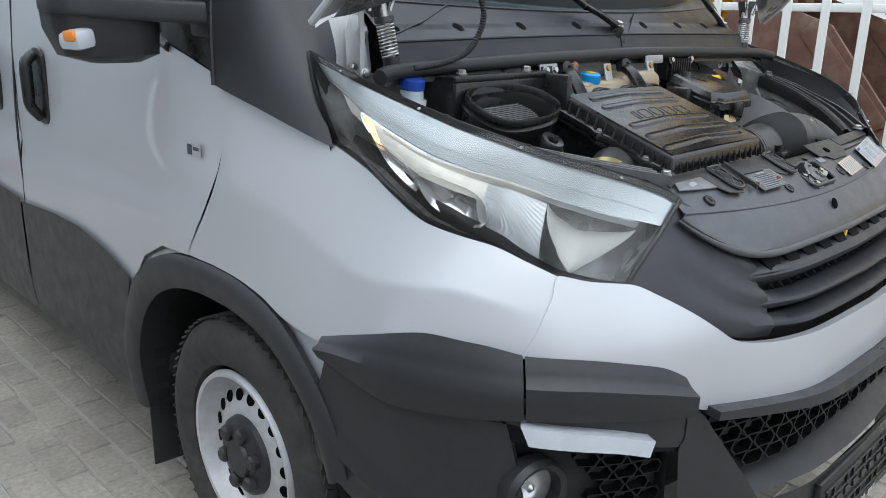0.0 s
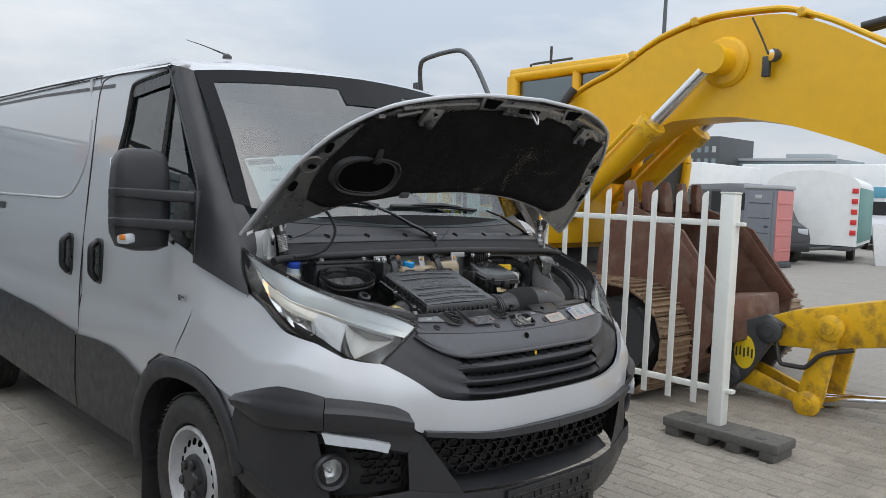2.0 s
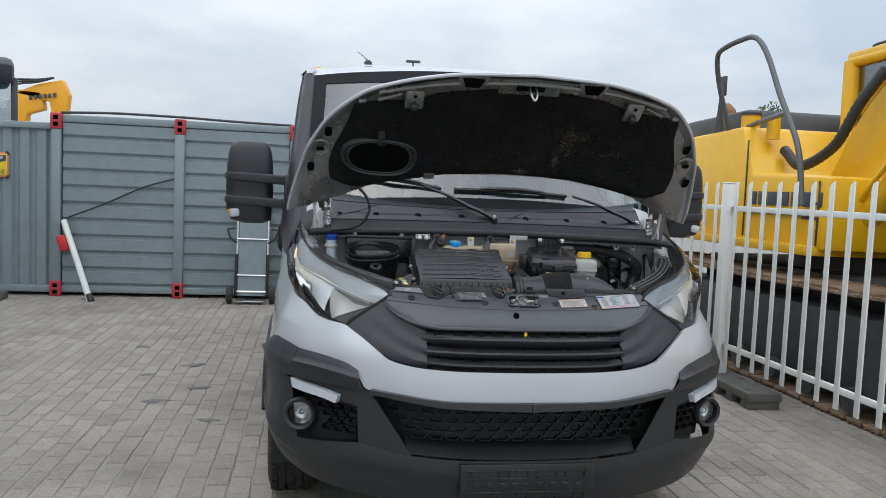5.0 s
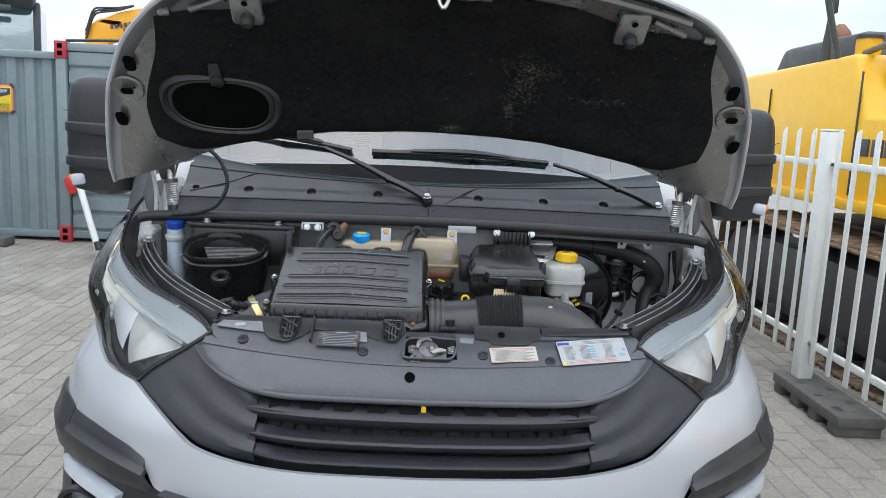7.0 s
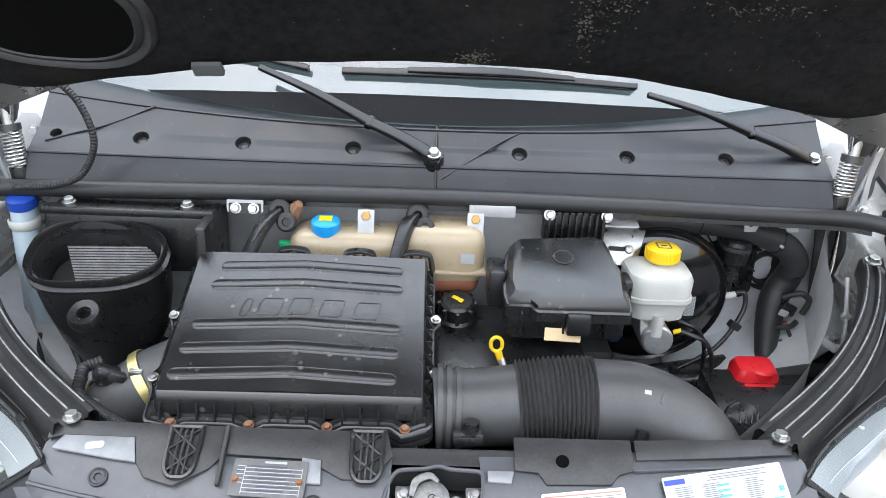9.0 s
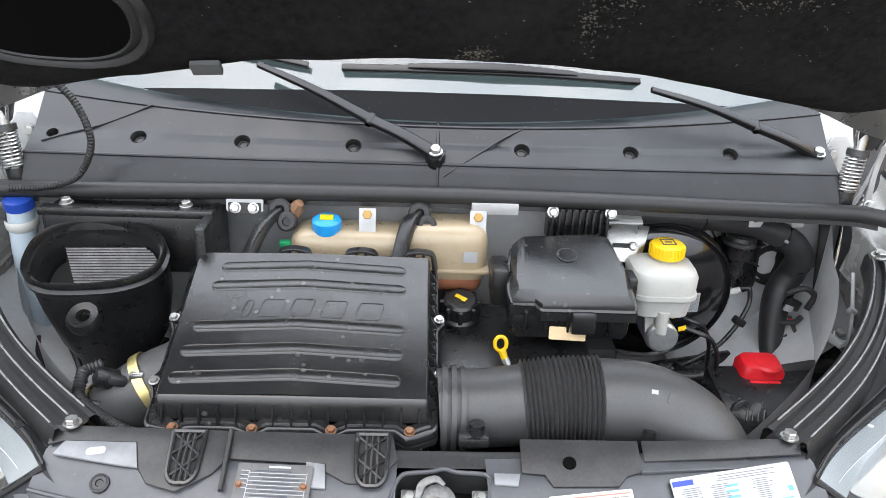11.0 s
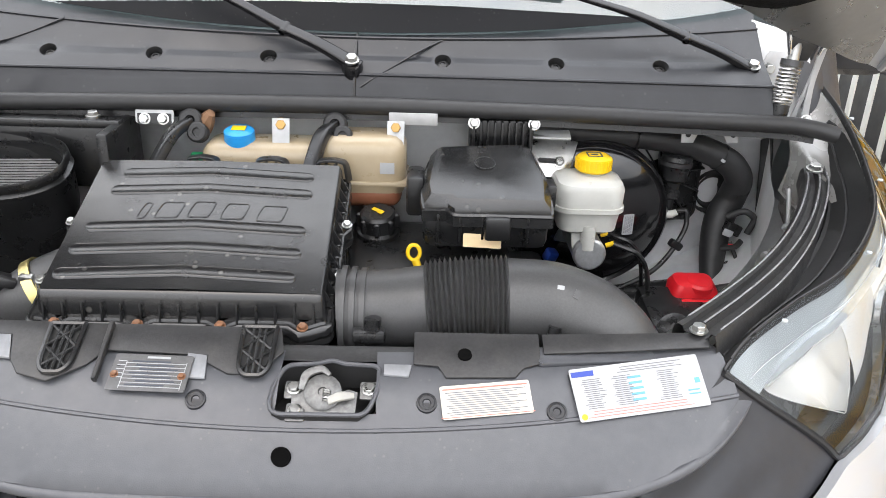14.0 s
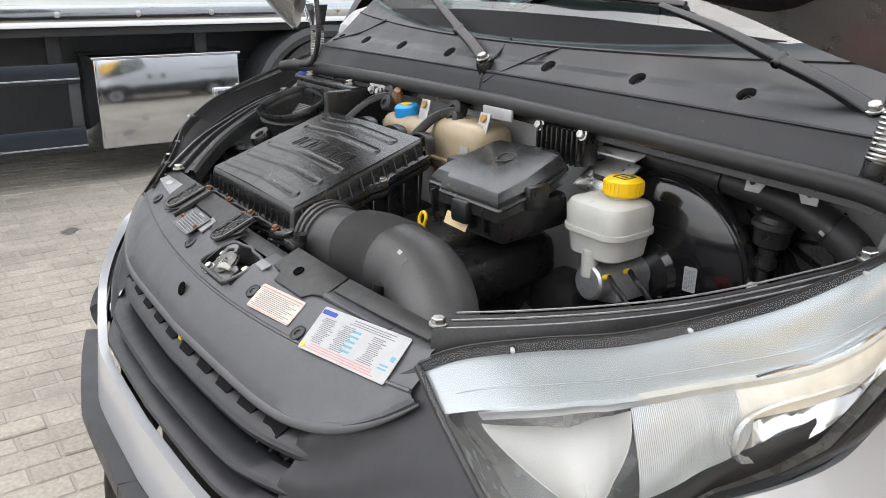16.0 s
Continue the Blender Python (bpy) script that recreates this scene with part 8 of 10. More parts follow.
nt.links.new(nt.nodes.new("ShaderNodeNewGeometry").outputs["Position"], turn.inputs[0])
nt.links.new(turn.outputs[0], bt.inputs["Vector"])
nt.links.new(bt.outputs["Color"], nt.nodes["Principled BSDF"].inputs["Base Color"])

bm = bmesh.new()
bmesh.ops.create_grid(bm, x_segments=8, y_segments=8, size=700)
bmesh.ops.translate(bm, vec=(0, 0, -.0050), verts=bm.verts)
ground = tagged(part("ground", bm, SAND_JOINT, None), "grey concrete block paving of a sales yard", "ground", kind="structure")

WHITE = material("white_coated_steel", (0.74, 0.76, 0.73), 0.38, 0, grain=0.03, grain_size=20, stain=0.15, stain_size=6, stain_color=(0.55, 0.55, 0.5))
CONT = material("grey_blue_container_paint", (0.235, 0.285, 0.30), 0.45, 0.1, grain=0.06, grain_size=12, stain=0.35, stain_size=2.5, stain_color=(0.17, 0.20, 0.205))
CASTING = material("red_painted_casting", (0.45, 0.035, 0.05), 0.5, 0, grain=0.15, grain_size=40, stain=0.4, stain_size=14)
YEL = material("yellow_machine_paint", (0.76, 0.43, 0.006), 0.36, 0, grain=0.04, grain_size=10, stain=0.25, stain_size=1.7, stain_color=(0.60, 0.33, 0.01), coat=0.15)
YEL_WORN = material("chipped_yellow_paint", (0.72, 0.42, 0.01), 0.5, 0, grain=0.08, grain_size=14, stain=0.85, stain_size=9, stain_color=(0.14, 0.08, 0.035))
DARK = material("dark_grey_machine_paint", (0.045, 0.048, 0.052), 0.5, 0, grain=0.1, grain_size=14, stain=0.3, stain_size=3)
SHOE = material("rusty_track_steel", (0.27, 0.19, 0.125), 0.6, 0.35, grain=0.25, grain_size=25, stain=0.6, stain_size=7, stain_color=(0.11, 0.07, 0.045), per_object=0.15)
BUCKET = material("rusty_brown_bucket", (0.135, 0.065, 0.045), 0.65, 0.2, grain=0.2, grain_size=12, stain=0.6, stain_size=4, stain_color=(0.26, 0.21, 0.16))
BLOCKFOOT = material("recycled_plastic_foot", (0.10, 0.098, 0.09), 0.75, 0, grain=0.2, grain_size=25, bump=0.3, bump_size=80, stain=0.4, stain_size=6, stain_color=(0.16, 0.15, 0.135))
MIRROR_STEEL = material("polished_steel_box", (0.62, 0.64, 0.66), 0.10, 1.0, grain=0.03, grain_size=6)
TRUCK_WHITE = material("white_box_body", (0.78, 0.80, 0.80), 0.35, 0, grain=0.02, grain_size=6, stain=0.12, stain_size=2)
BEAM_BLUE = material("blue_black_side_beam", (0.02, 0.026, 0.035), 0.3, 0.2, grain=0.1, grain_size=6)
# dark tone that paints the unlit inside of a cab
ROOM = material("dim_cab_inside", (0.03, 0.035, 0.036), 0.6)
RED = material("red_marker_paint", (0.6, 0.03, 0.03), 0.5)
PINK = material("faded_red_panel", (0.55, 0.20, 0.19), 0.55, grain=0.05, grain_size=6)
PALE_ROOF = material("pale_roof", (0.40, 0.42, 0.44), 0.5, grain=0.05, grain_size=6)
TOILET = material("grey_blue_plastic_panel", (0.16, 0.175, 0.20), 0.55, grain=0.05, grain_size=6)


def boxed(name, c, size, mat, parent, bevel=0.01, rot=(0, 0, 0), label="", taper=1.0):
    return part(name, bevel_box(c, size, bevel, rot, taper), mat, parent, label)


# ---- palisade fence on plastic feet ----
def fence_post(y, x=2.45):
    t = thing("fence_post", "square white steel post on a plastic foot", "fence post", "white palisade fence")
    boxed("post", (x, y, .885), (.10, .10, 1.53), WHITE, t, .012)
    boxed("post_cap", (x, y, 1.655), (.104, .104, .012), WHITE, t, .004)
    for z in (1.455, .355):
        boxed("bracket", (x + .01, y - .07, z), (.05, .06, .025), WHITE, t, .004)
    return t


for y in (.575, 3.02, 5.47, 7.92):
    fence_post(y)
for y0, y1 in ((.63, 2.965), (3.075, 5.415), (5.525, 7.865)):
    t = thing("palisade_fence", "white palisade panel with pointed pickets", "fence", "white palisade fence")
    for z in (1.455, .355):
        boxed("rail", (2.45, (y0 + y1) / 2, z), (.030, y1 - y0, .042), WHITE, t, .006)
    n_p = 12
    for k in range(n_p):
        y = y0 + (y1 - y0) * (k + .6) / n_p
        if k == 0:
            bm = prism([(-.022, .235), (.022, .235), (.022, 1.625), (.012, 1.648), (-.018, 1.665), (-.022, 1.655)], .012, axes((2.424, y, 0), (0, 1, 0), (0, 0, 1)), bevel=.003)
            first = part("picket", bm, WHITE, t)
            y_first = y
        else:
            o = new("picket", first.data)
            o.parent, o.location = t, (0, y - y_first, 0)
for y, dy in ((.50, .0), (2.72, 0), (5.40, 0), (7.90, 0)):
    t = thing("ballast_block", "dark recycled plastic ballast block lying on paving", "ballast block", "ballast blocks")
    bm = bmesh.new()
    for k in range(4):
        bevel_box((2.45, y - .33 + .22 * k, .045), (.26, .10, .09), .01, bm=bm)
    bevel_box((2.45, y, .090), (.27, .80, .065), .012, bm=bm)
    part("foot_block", bm, BLOCKFOOT, t)
    # slots are not cut: dark slips paint their shade
    for k in range(6):
        part("foot_slot", bevel_box((2.38 + .14 * (k % 2), y - .26 + .11 * k, .1225), (.05, .03 + .03 * (k % 3 == 0), .003), .001), DARK, t)

# ---- containers at the back ----
def ribbed_panel(x0, x1, y, z0, z1, n, deep=.028):
    bm = bmesh.new()
    prof = []
    p = (z1 - z0) / n
    for k in range(n):
        z = z0 + k * p
        prof += [(deep, z), (deep, z + .02 * p / .19), (0, z + .26 * p), (0, z + .93 * p), (deep, z + .97 * p)]
    prof.append((deep, z1))
    grid(bm, [[Vector((x, y + d, z)) for d, z in prof] for x in (x0, x1)])
    return bm


def container(x0, x1, y, z1, label):
    t = thing("container", label, "container", "grey containers")
    part("ribbed_wall", ribbed_panel(x0 + .07, x1 - .07, y + .01, .12, z1 - .09, 10), CONT, t, smooth=False)
    boxed("top_rail", ((x0 + x1) / 2, y + .04, z1 - .05), (x1 - x0, .09, .09), CONT, t, .015)
    boxed("bottom_rail", ((x0 + x1) / 2, y + .05, .085), (x1 - x0, .09, .08), CONT, t, .01)
    boxed("body", ((x0 + x1) / 2, y + 1.27, z1 / 2 + .02), (x1 - x0 - .04, 2.3, z1 - .12), CONT, t, .02)
    for x in (x0, x1):
        boxed("corner_post", (x, y + .02, z1 / 2), (.11, .10, z1 - .3), CONT, t, .012)
        for z in (z1 - .085, .095):
            cst = boxed("corner_casting", (x, y + .02, z), (.13, .13, .19), CASTING, t, .012, label="red painted corner casting")
            for dz in (-.04, .04):
                boxed("casting_hole", (x, y - .046, z + dz), (.055, .006, .05), HOLE_SHADE, cst, .002)
    return t


cont = container(-3.93, -1.09, 7.44, 2.22, "grey blue ribbed steel container with red corner castings")
boxed("middle_post", (-2.49, 7.455, 1.11), (.12, .10, 1.92), CONT, cont, .012)
for z in (2.135, .095):
    cst = boxed("corner_casting", (-2.49, 7.46, z), (.13, .13, .19), CASTING, cont, .012, label="red painted corner casting")
    for dz in (-.04, .04):
        boxed("casting_hole", (-2.49, 7.394, z + dz), (.055, .006, .05), HOLE_SHADE, cst, .002)
part("tarpaulin_edge", tube([(-3.9, 7.5, 2.24), (-3.2, 7.5, 2.265), (-2.5, 7.5, 2.26), (-1.8, 7.5, 2.24), (-1.12, 7.5, 2.23)], .016, 6, 30), DARK, cont)
t = thing("container_door", "grey blue container door with vertical ribs", "container")
bm = bmesh.new()
prof = []
for k in range(5):
    x = -4.95 + k * .196
    prof += [(x, .0), (x + .10, 0), (x + .125, .035), (x + .165, .035)]
prof.append((-3.97, 0))
grid(bm, [[Vector((x, 7.50 + d, z)) for x, d in prof] for z in (.10, 2.06)])
part("door_skin", bm, CONT, t, smooth=False)
boxed("door_body", (-4.46, 8.3, 1.08), (.98, 1.5, 1.95), CONT, t, .01)
for z in (.08, 2.07):
    boxed("door_rail", (-4.46, 7.50, z), (1.0, .08, .08), CONT, t, .01)
boxed("door_frame", (-4.965, 7.50, 1.08), (.05, .09, 2.05), CONT, t, .01)
for z in (1.18, .92):
    boxed("lock_lug", (-4.86, 7.47, z), (.07, .05, .04), CONT, t, .008)
SIGN_Y, SIGN_O = material("sign_yellow", (0.80, 0.58, 0.02), 0.5), material("sign_orange_rim", (0.78, 0.25, 0.12), 0.5)
t = thing("warning_sign", "yellow blind spot sign with orange rim, taped up", "sign", at=(0, 0, 0))
boxed("sign_rim", (-4.60, 7.475, 1.575), (.235, .006, .30), SIGN_O, t, .003)
boxed("sign_face", (-4.60, 7.470, 1.575), (.195, .006, .255), SIGN_Y, t, .002)
part("sign_picture", prism([(-.09, .0), (.09, .05), (.09, .115), (-.09, .115)], .002, axes((-4.60, 7.4665, 1.575), (1, 0, 0), (0, 0, 1)) @ pose(0, 0, 0)), INK, t)
part("sign_truck", prism([(-.05, .06), (.05, .075), (.06, .105), (-.02, .105)], .002, axes((-4.60, 7.4640, 1.572), (1, 0, 0), (0, 0, 1))), PAPER, t)
for text, z in (("ANGLES", 1.505), ("MORTS", 1.470)):
    words(axes((-4.60, 7.4655, z), (1, 0, 0), (0, 0, 1)), text, .042, INK, t)
for sx_, sz_ in ((-1, -1), (1, -1), (-1, 1), (1, 1)):
    boxed("tape", (-4.60 + .11 * sx_, 7.4665, 1.575 + .145 * sz_), (.055, .004, .03), DARK, t, .001, (0, 45 * sx_ * sz_, 0))
t = thing("leaning_pole", "white pole with a red bracket leaning on the container", "pole")
part("pole", tube([(-3.42, 7.02, .0), (-3.62, 7.2, .46), (-3.83, 7.40, .93)], .036, 14, 6), WHITE, t)
part("pole_tip", tube([(-3.405, 7.01, -.0), (-3.44, 7.04, .08)], .040, 14, 3), RUBBER, t)
boxed("red_bracket", (-3.815, 7.32, .66), (.11, .07, .20), RED, t, .03, (0, -20, 0))
part("strap", tube([(-3.83, 7.41, .95), (-3.35, 7.42, 1.16), (-2.88, 7.42, 1.385), (-2.52, 7.42, 1.50)], .010, 6, 16), RUBBER, t)

# folded hand trolley
t = thing("hand_trolley", "folded grey hand trolley with chrome frame", "trolley")
TM = axes((-1.565, 7.14, 0), (1, 0, 0), (0, .13, 1))
CHROME_BAR = material("chromed_tube", (0.75, 0.76, 0.77), 0.2, 1.0)
loop_ = [(-.185, .10), (-.185, .75), (-.185, 1.28), (-.165, 1.36), (-.12, 1.40), (0, 1.405), (.12, 1.40), (.165, 1.36), (.185, 1.28), (.185, .75), (.185, .10)]
part("frame", tube([TM @ Vector((x, z, 0)) for x, z in loop_], .016, 10, 80), CHROME_BAR, t)
part("panel", prism(rounded(.33, 1.27, .03), .012, TM @ pose(0, .72, -.004)), CONT, t)
for x in (-.19, .19):
    part("black_leg", tube([TM @ Vector((x, .08, .02)), TM @ Vector((x, .60, .02))], .018, 10, 3), RUBBER, t)
    part("tyre", lathe([(.03, -.03), (.095, -.034), (.11, -.02), (.11, .02), (.095, .034), (.03, .03)], 28, pose(-1.565 + x * 1.35, 7.06, .11, 0, 90, 0)), TYRE, t)
    part("grip", tube([TM @ Vector((x, .74, .03)), TM @ Vector((x * 1.4, .80, .05)), TM @ Vector((x * 1.6, .90, .05)), TM @ Vector((x * 1.15, .92, .03))], .012, 8, 14), RUBBER, t)
for z in (.14, .34, .79):
    part("cross_bar", tube([TM @ Vector((-.19, z, .02)), TM @ Vector((.19, z, .02))], .012, 8, 3), CHROME_BAR, t)
boxed("toe_plate", (-1.565, 7.05, .04), (.34, .16, .012), CHROME_BAR, t, .004)

# ---- excavator behind the fence ----
ex = thing("excavator", "yellow excavator with rusty bucket folded to the ground", "excavator")


def side_prism(poly, x0, x1, mat, name, bevel=.0, parent=None, label=""):
    """A (y, z) outline between two planes across x."""
    return part(name, prism(poly, x1 - x0, axes((x0, 0, 0), (0, 1, 0), (0, 0, 1)), bevel=bevel), mat, parent or ex, label)


def track(x0, x1, ya, yb, ground_z=.0, top=.93):
    r = (top - ground_z) / 2
    zc = ground_z + r
    unit = side_prism([(ya + .25, .18), (yb - .25, .18), (yb - .1, .45), (yb - .25, .74), (ya + .25, .74), (ya + .1, .45)], x0 + .10, x1 - .10, DARK, "track_frame", .03, label="dark track frame with rusty steel shoes")
    path = []
    L = yb - ya - 2 * r
    arc = math.pi * r
    total = 2 * L + 2 * arc
    n_s = int(total / .175)
    w = x1 - x0
    shoe = bmesh.new()
    bevel_box((0, 0, 0), (w, .160, .024), .004, bm=shoe, seg=1)
    for dy in (-.055, 0, .055):
        bevel_box((0, dy, .022), (w, .016, .028), .003, bm=shoe, seg=1)
    me = None
    for k in range(n_s):
        s_ = total * k / n_s
        if s_ < L:
            y, z, a_ = ya + r + s_, ground_z + .03, 180
        elif s_ < L + arc:
            b_ = (s_ - L) / r
            y, z, a_ = yb - r + r * math.sin(b_), zc - (r - .03) * math.cos(b_), 180 + math.degrees(b_)
        elif s_ < 2 * L + arc:
            y, z, a_ = yb - r - (s_ - L - arc), top - .03 - .025 * math.sin(math.pi * (s_ - L - arc) / L), 0
        else:
            b_ = (s_ - 2 * L - arc) / r
            y, z, a_ = ya + r - r * math.sin(b_), zc + (r - .03) * math.cos(b_), math.degrees(b_)
        m = pose((x0 + x1) / 2, y, z, a_, 0, 0)
        if me is None:
            first_ = part("track_shoe", shoe, SHOE, unit, smooth=False)
            me = first_.data
            first_.matrix_basis = m
        else:
            o = new("track_shoe", me)
            o.parent, o.matrix_basis = unit, m
    for k in range(7):
        part("roller", lathe([(0, -.26), (.09, -.26), (.09, -.2), (.07, -.18), (.07, .18), (.09, .2), (.09, .26), (0, .26)], 18, pose((x0 + x1) / 2, ya + r + L * (k + .5) / 7, .16, 0, 90, 0)), DARK, unit)
    for y in (ya + r, yb - r):
        part("idler", lathe([(0, -.2), (.30, -.2), (.34, -.1), (.34, .1), (.30, .2), (0, .2)], 28, pose((x0 + x1) / 2, y, zc, 0, 90, 0)), DARK, unit)


track(2.88, 3.42, 1.30, 5.75)
track(4.85, 5.39, 1.30, 5.75)
side_prism([(2.0, .45), (5.2, .45), (5.2, .95), (2.0, .95)], 3.42, 4.85, DARK, "undercarriage", .05)
part("slew_ring", lathe([(.0, 0), (.65, 0), (.65, .16), (0, .16)], 40, pose(4.15, 3.6, .95)), DARK, ex)
house = side_prism([(2.75, 1.14), (6.55, 1.14), (6.85, 1.35), (6.9, 1.75), (6.6, 2.12), (4.1, 2.22), (3.85, 1.78), (2.75, 1.74)], 3.12, 5.35, YEL, "upper_body", .05, label="yellow engine house")
side_prism([(2.85, 1.10), (6.5, 1.10), (6.5, 1.18), (2.85, 1.18)], 3.05, 5.4, YEL, "deck_plate", .01)
side_prism([(4.55, 2.20), (6.35, 2.10), (6.1, 2.42), (4.7, 2.46)], 3.5, 5.2, DARK, "engine_hood", .06, label="dark grey engine hood")
part("exhaust", tube([(3.95, 5.85, 2.35), (3.95, 5.85, 2.52), (3.95, 5.95, 2.60)], .07, 14, 8), RUST, ex)
part("filler_cap", tube([(3.35, 4.35, 2.2), (3.35, 4.35, 2.36)], .09, 18, 3), YEL, ex)
part("filler_lid", tube([(3.35, 4.35, 2.35), (3.35, 4.35, 2.375)], .10, 18, 3), DARK, ex)
part("small_cap", tube([(3.35, 3.95, 2.1), (3.35, 3.95, 2.3)], .06, 14, 3), YEL, ex)
for y0, y1, z0, z1 in ((2.85, 3.85, 1.18, 1.70), (3.95, 5.3, 1.2, 2.08), (5.4, 6.0, 1.2, 2.0)):
    boxed("panel_seam", (3.113, y0, (z0 + z1) / 2), (.012, .012, z1 - z0), DARK, ex, .002)
boxed("side_step", (3.10, 3.4, 1.42), (.03, 1.0, .012), DARK, ex, .003)
side_prism([(6.0, 1.30), (6.55, 1.30), (6.62, 1.75), (6.2, 1.85), (6.0, 1.8)], 3.105, 3.118, DARK, "dark_panel", 0)
for k in range(3):
    boxed("stripe", (3.108, 6.35, 1.93 - .075 * k), (.012, .42 - .08 * k, .035), material("violet_stripe", (0.09, 0.075, 0.16), 0.5), ex, .002)
for k, w in enumerate((.12, .13, .15, .13, .12, .11, .04)):
    boxed("lettering_bar", (3.112, 3.82 - .165 * k, 1.55), (.012, w, .12), INK, ex, .004)
for z in (1.40, 1.46, 1.52):
    boxed("louvre", (3.118, 2.95, z), (.02, .22, .022), DARK, ex, .003)
# grab rails
GRAB = material("grey_grab_rail", (0.10, 0.11, 0.115), 0.4, 0.3)
part("grab_rail", tube([(3.18, 4.42, 2.15), (2.95, 4.33, 2.80), (2.93, 4.28, 2.91), (2.93, 4.15, 2.945), (2.97, 3.80, 2.98), (2.98, 3.70, 2.95), (3.0, 3.30, 2.4), (3.0, 2.98, 1.9), (3.0, 2.90, 1.5)], .024, 10, 90), GRAB, ex)
part("rail_brace", tube([(3.0, 3.20, 2.26), (3.15, 3.7, 2.26), (3.3, 4.3, 2.24)], .024, 8, 8), GRAB, ex)
part("mirror_stalk", tube([(3.2, 4.7, 2.2), (3.2, 4.68, 2.5), (3.2, 4.66, 2.72)], [.05, .025, .02], 8, 6), DARK, ex)
boxed("stalk_plate", (3.2, 4.66, 2.66), (.03, .12, .20), DARK, ex, .01)
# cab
# the cab is a solid block, its inner shade given by colour
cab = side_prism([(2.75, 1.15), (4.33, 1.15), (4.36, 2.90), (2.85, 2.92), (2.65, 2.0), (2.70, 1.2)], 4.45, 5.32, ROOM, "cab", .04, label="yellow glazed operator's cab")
CABGLASS = glass("cab_glass", (0.55, 0.68, 0.67), 0.02, 1.5, even=0.24)
for xm in (4.41, 5.33):
    for a_, b_, r_ in (((4.33, 1.15), (4.36, 2.94), .085), ((4.36, 2.94), (2.85, 2.98), .06), ((2.85, 2.98), (2.62, 2.0), .05), ((2.62, 2.0), (2.70, 1.15), .05), ((3.45, 2.94), (3.45, 1.2), .05), ((2.68, 1.62), (4.33, 1.62), .05), ((3.45, 2.25), (4.34, 2.25), .03)):
        part("cab_post", tube([(xm, *a_), (xm, *b_)], r_, 10, 3), YEL, cab)
side_prism([(4.40, 2.92), (4.40, 3.03), (2.80, 3.06), (2.76, 2.96)], 4.36, 5.38, YEL, "cab_roof", .03, cab)
side_prism([(2.70, 1.65), (4.30, 1.65), (4.33, 2.90), (2.88, 2.92), (2.66, 2.02)], 4.425, 4.435, CABGLASS, "cab_window", 0, cab)
part("cab_seat", bevel_box((4.95, 3.75, 2.1), (.45, .14, .75), .05, (-8, 0, 0)), DARK, cab)
part("beacon_bar", tube([(4.5, 4.2, 3.02), (4.5, 4.2, 3.08), (4.5, 3.6, 3.10)], .014, 6, 8), DARK, cab)
part("cab_aerial", tube([(4.5, 3.9, 3.02), (4.5, 3.9, 3.26)], .016, 6, 3), DARK, cab)
# boom
BOOM_UP = [(3.55, 1.75), (3.2, 2.25), (2.81, 2.58), (2.45, 2.72), (1.906, 2.99), (1.408, 3.09), (.951, 3.075), (.611, 2.97), (.258, 2.79), (-.6, 2.30), (-1.75, 1.62)]
BOOM_LO = [(-1.9, 1.40), (-1.75, 1.20), (-.7, 1.62), (.195, 2.02), (.462, 2.11), (.885, 2.23), (1.346, 2.295), (1.773, 2.28), (2.15, 2.10), (2.55, 1.86), (3.1, 1.52), (3.4, 1.45)]
boom = side_prism([tuple(p) for p in [q.xy for q in spline([(*p, 0) for p in BOOM_UP], 40)] + [q.xy for q in spline([(*p, 0) for p in BOOM_LO], 40)]], 3.68, 4.12, YEL, "boom", 0, label="broad curved yellow boom")
for off, r in ((.030, .022), (.075, .020), (.115, .018)):
    pts = [(3.66 + off, y, z + .045) for y, z in BOOM_UP[1:-1]]
    part("boom_pipe", tube(pts, r, 8, 60), YEL, boom)
for x, y, z in ((3.70, 2.25, 2.88), (3.70, 1.65, 3.10), (3.70, .75, 3.06)):
    boxed("pipe_clamp", (x + .05, y, z), (.20, .06, .07), YEL_WORN, boom, .012, (-20, 0, 0))
part("boom_hose", tube([(3.62, 2.85, 2.62), (3.52, 3.0, 2.35), (3.45, 3.2, 2.0), (3.4, 3.55, 1.85), (3.45, 3.9, 2.0)], .045, 10, 60, ribs=1, rib=.003), RUBBER, boom, "black armoured hose")
for k in range(2):
    part("arm_hose", tube([(3.8 + .08 * k, .35, 2.92), (3.8 + .08 * k, -.1, 2.98), (3.8 + .08 * k, -.5, 2.80)], .035, 10, 16), RUBBER, boom)
for x in (3.66, 4.10):
    lug = part("cylinder_lug", lathe([(0, -.05), (.20, -.05), (.205, 0), (.18, .03), (.12, .04), (.115, .13), (.10, .14), (0, .14)], 32, pose(x + (.0 if x < 3.9 else .04), 1.346, 2.735, 0, -90 if x < 3.9 else 90, 0)), YEL, boom)
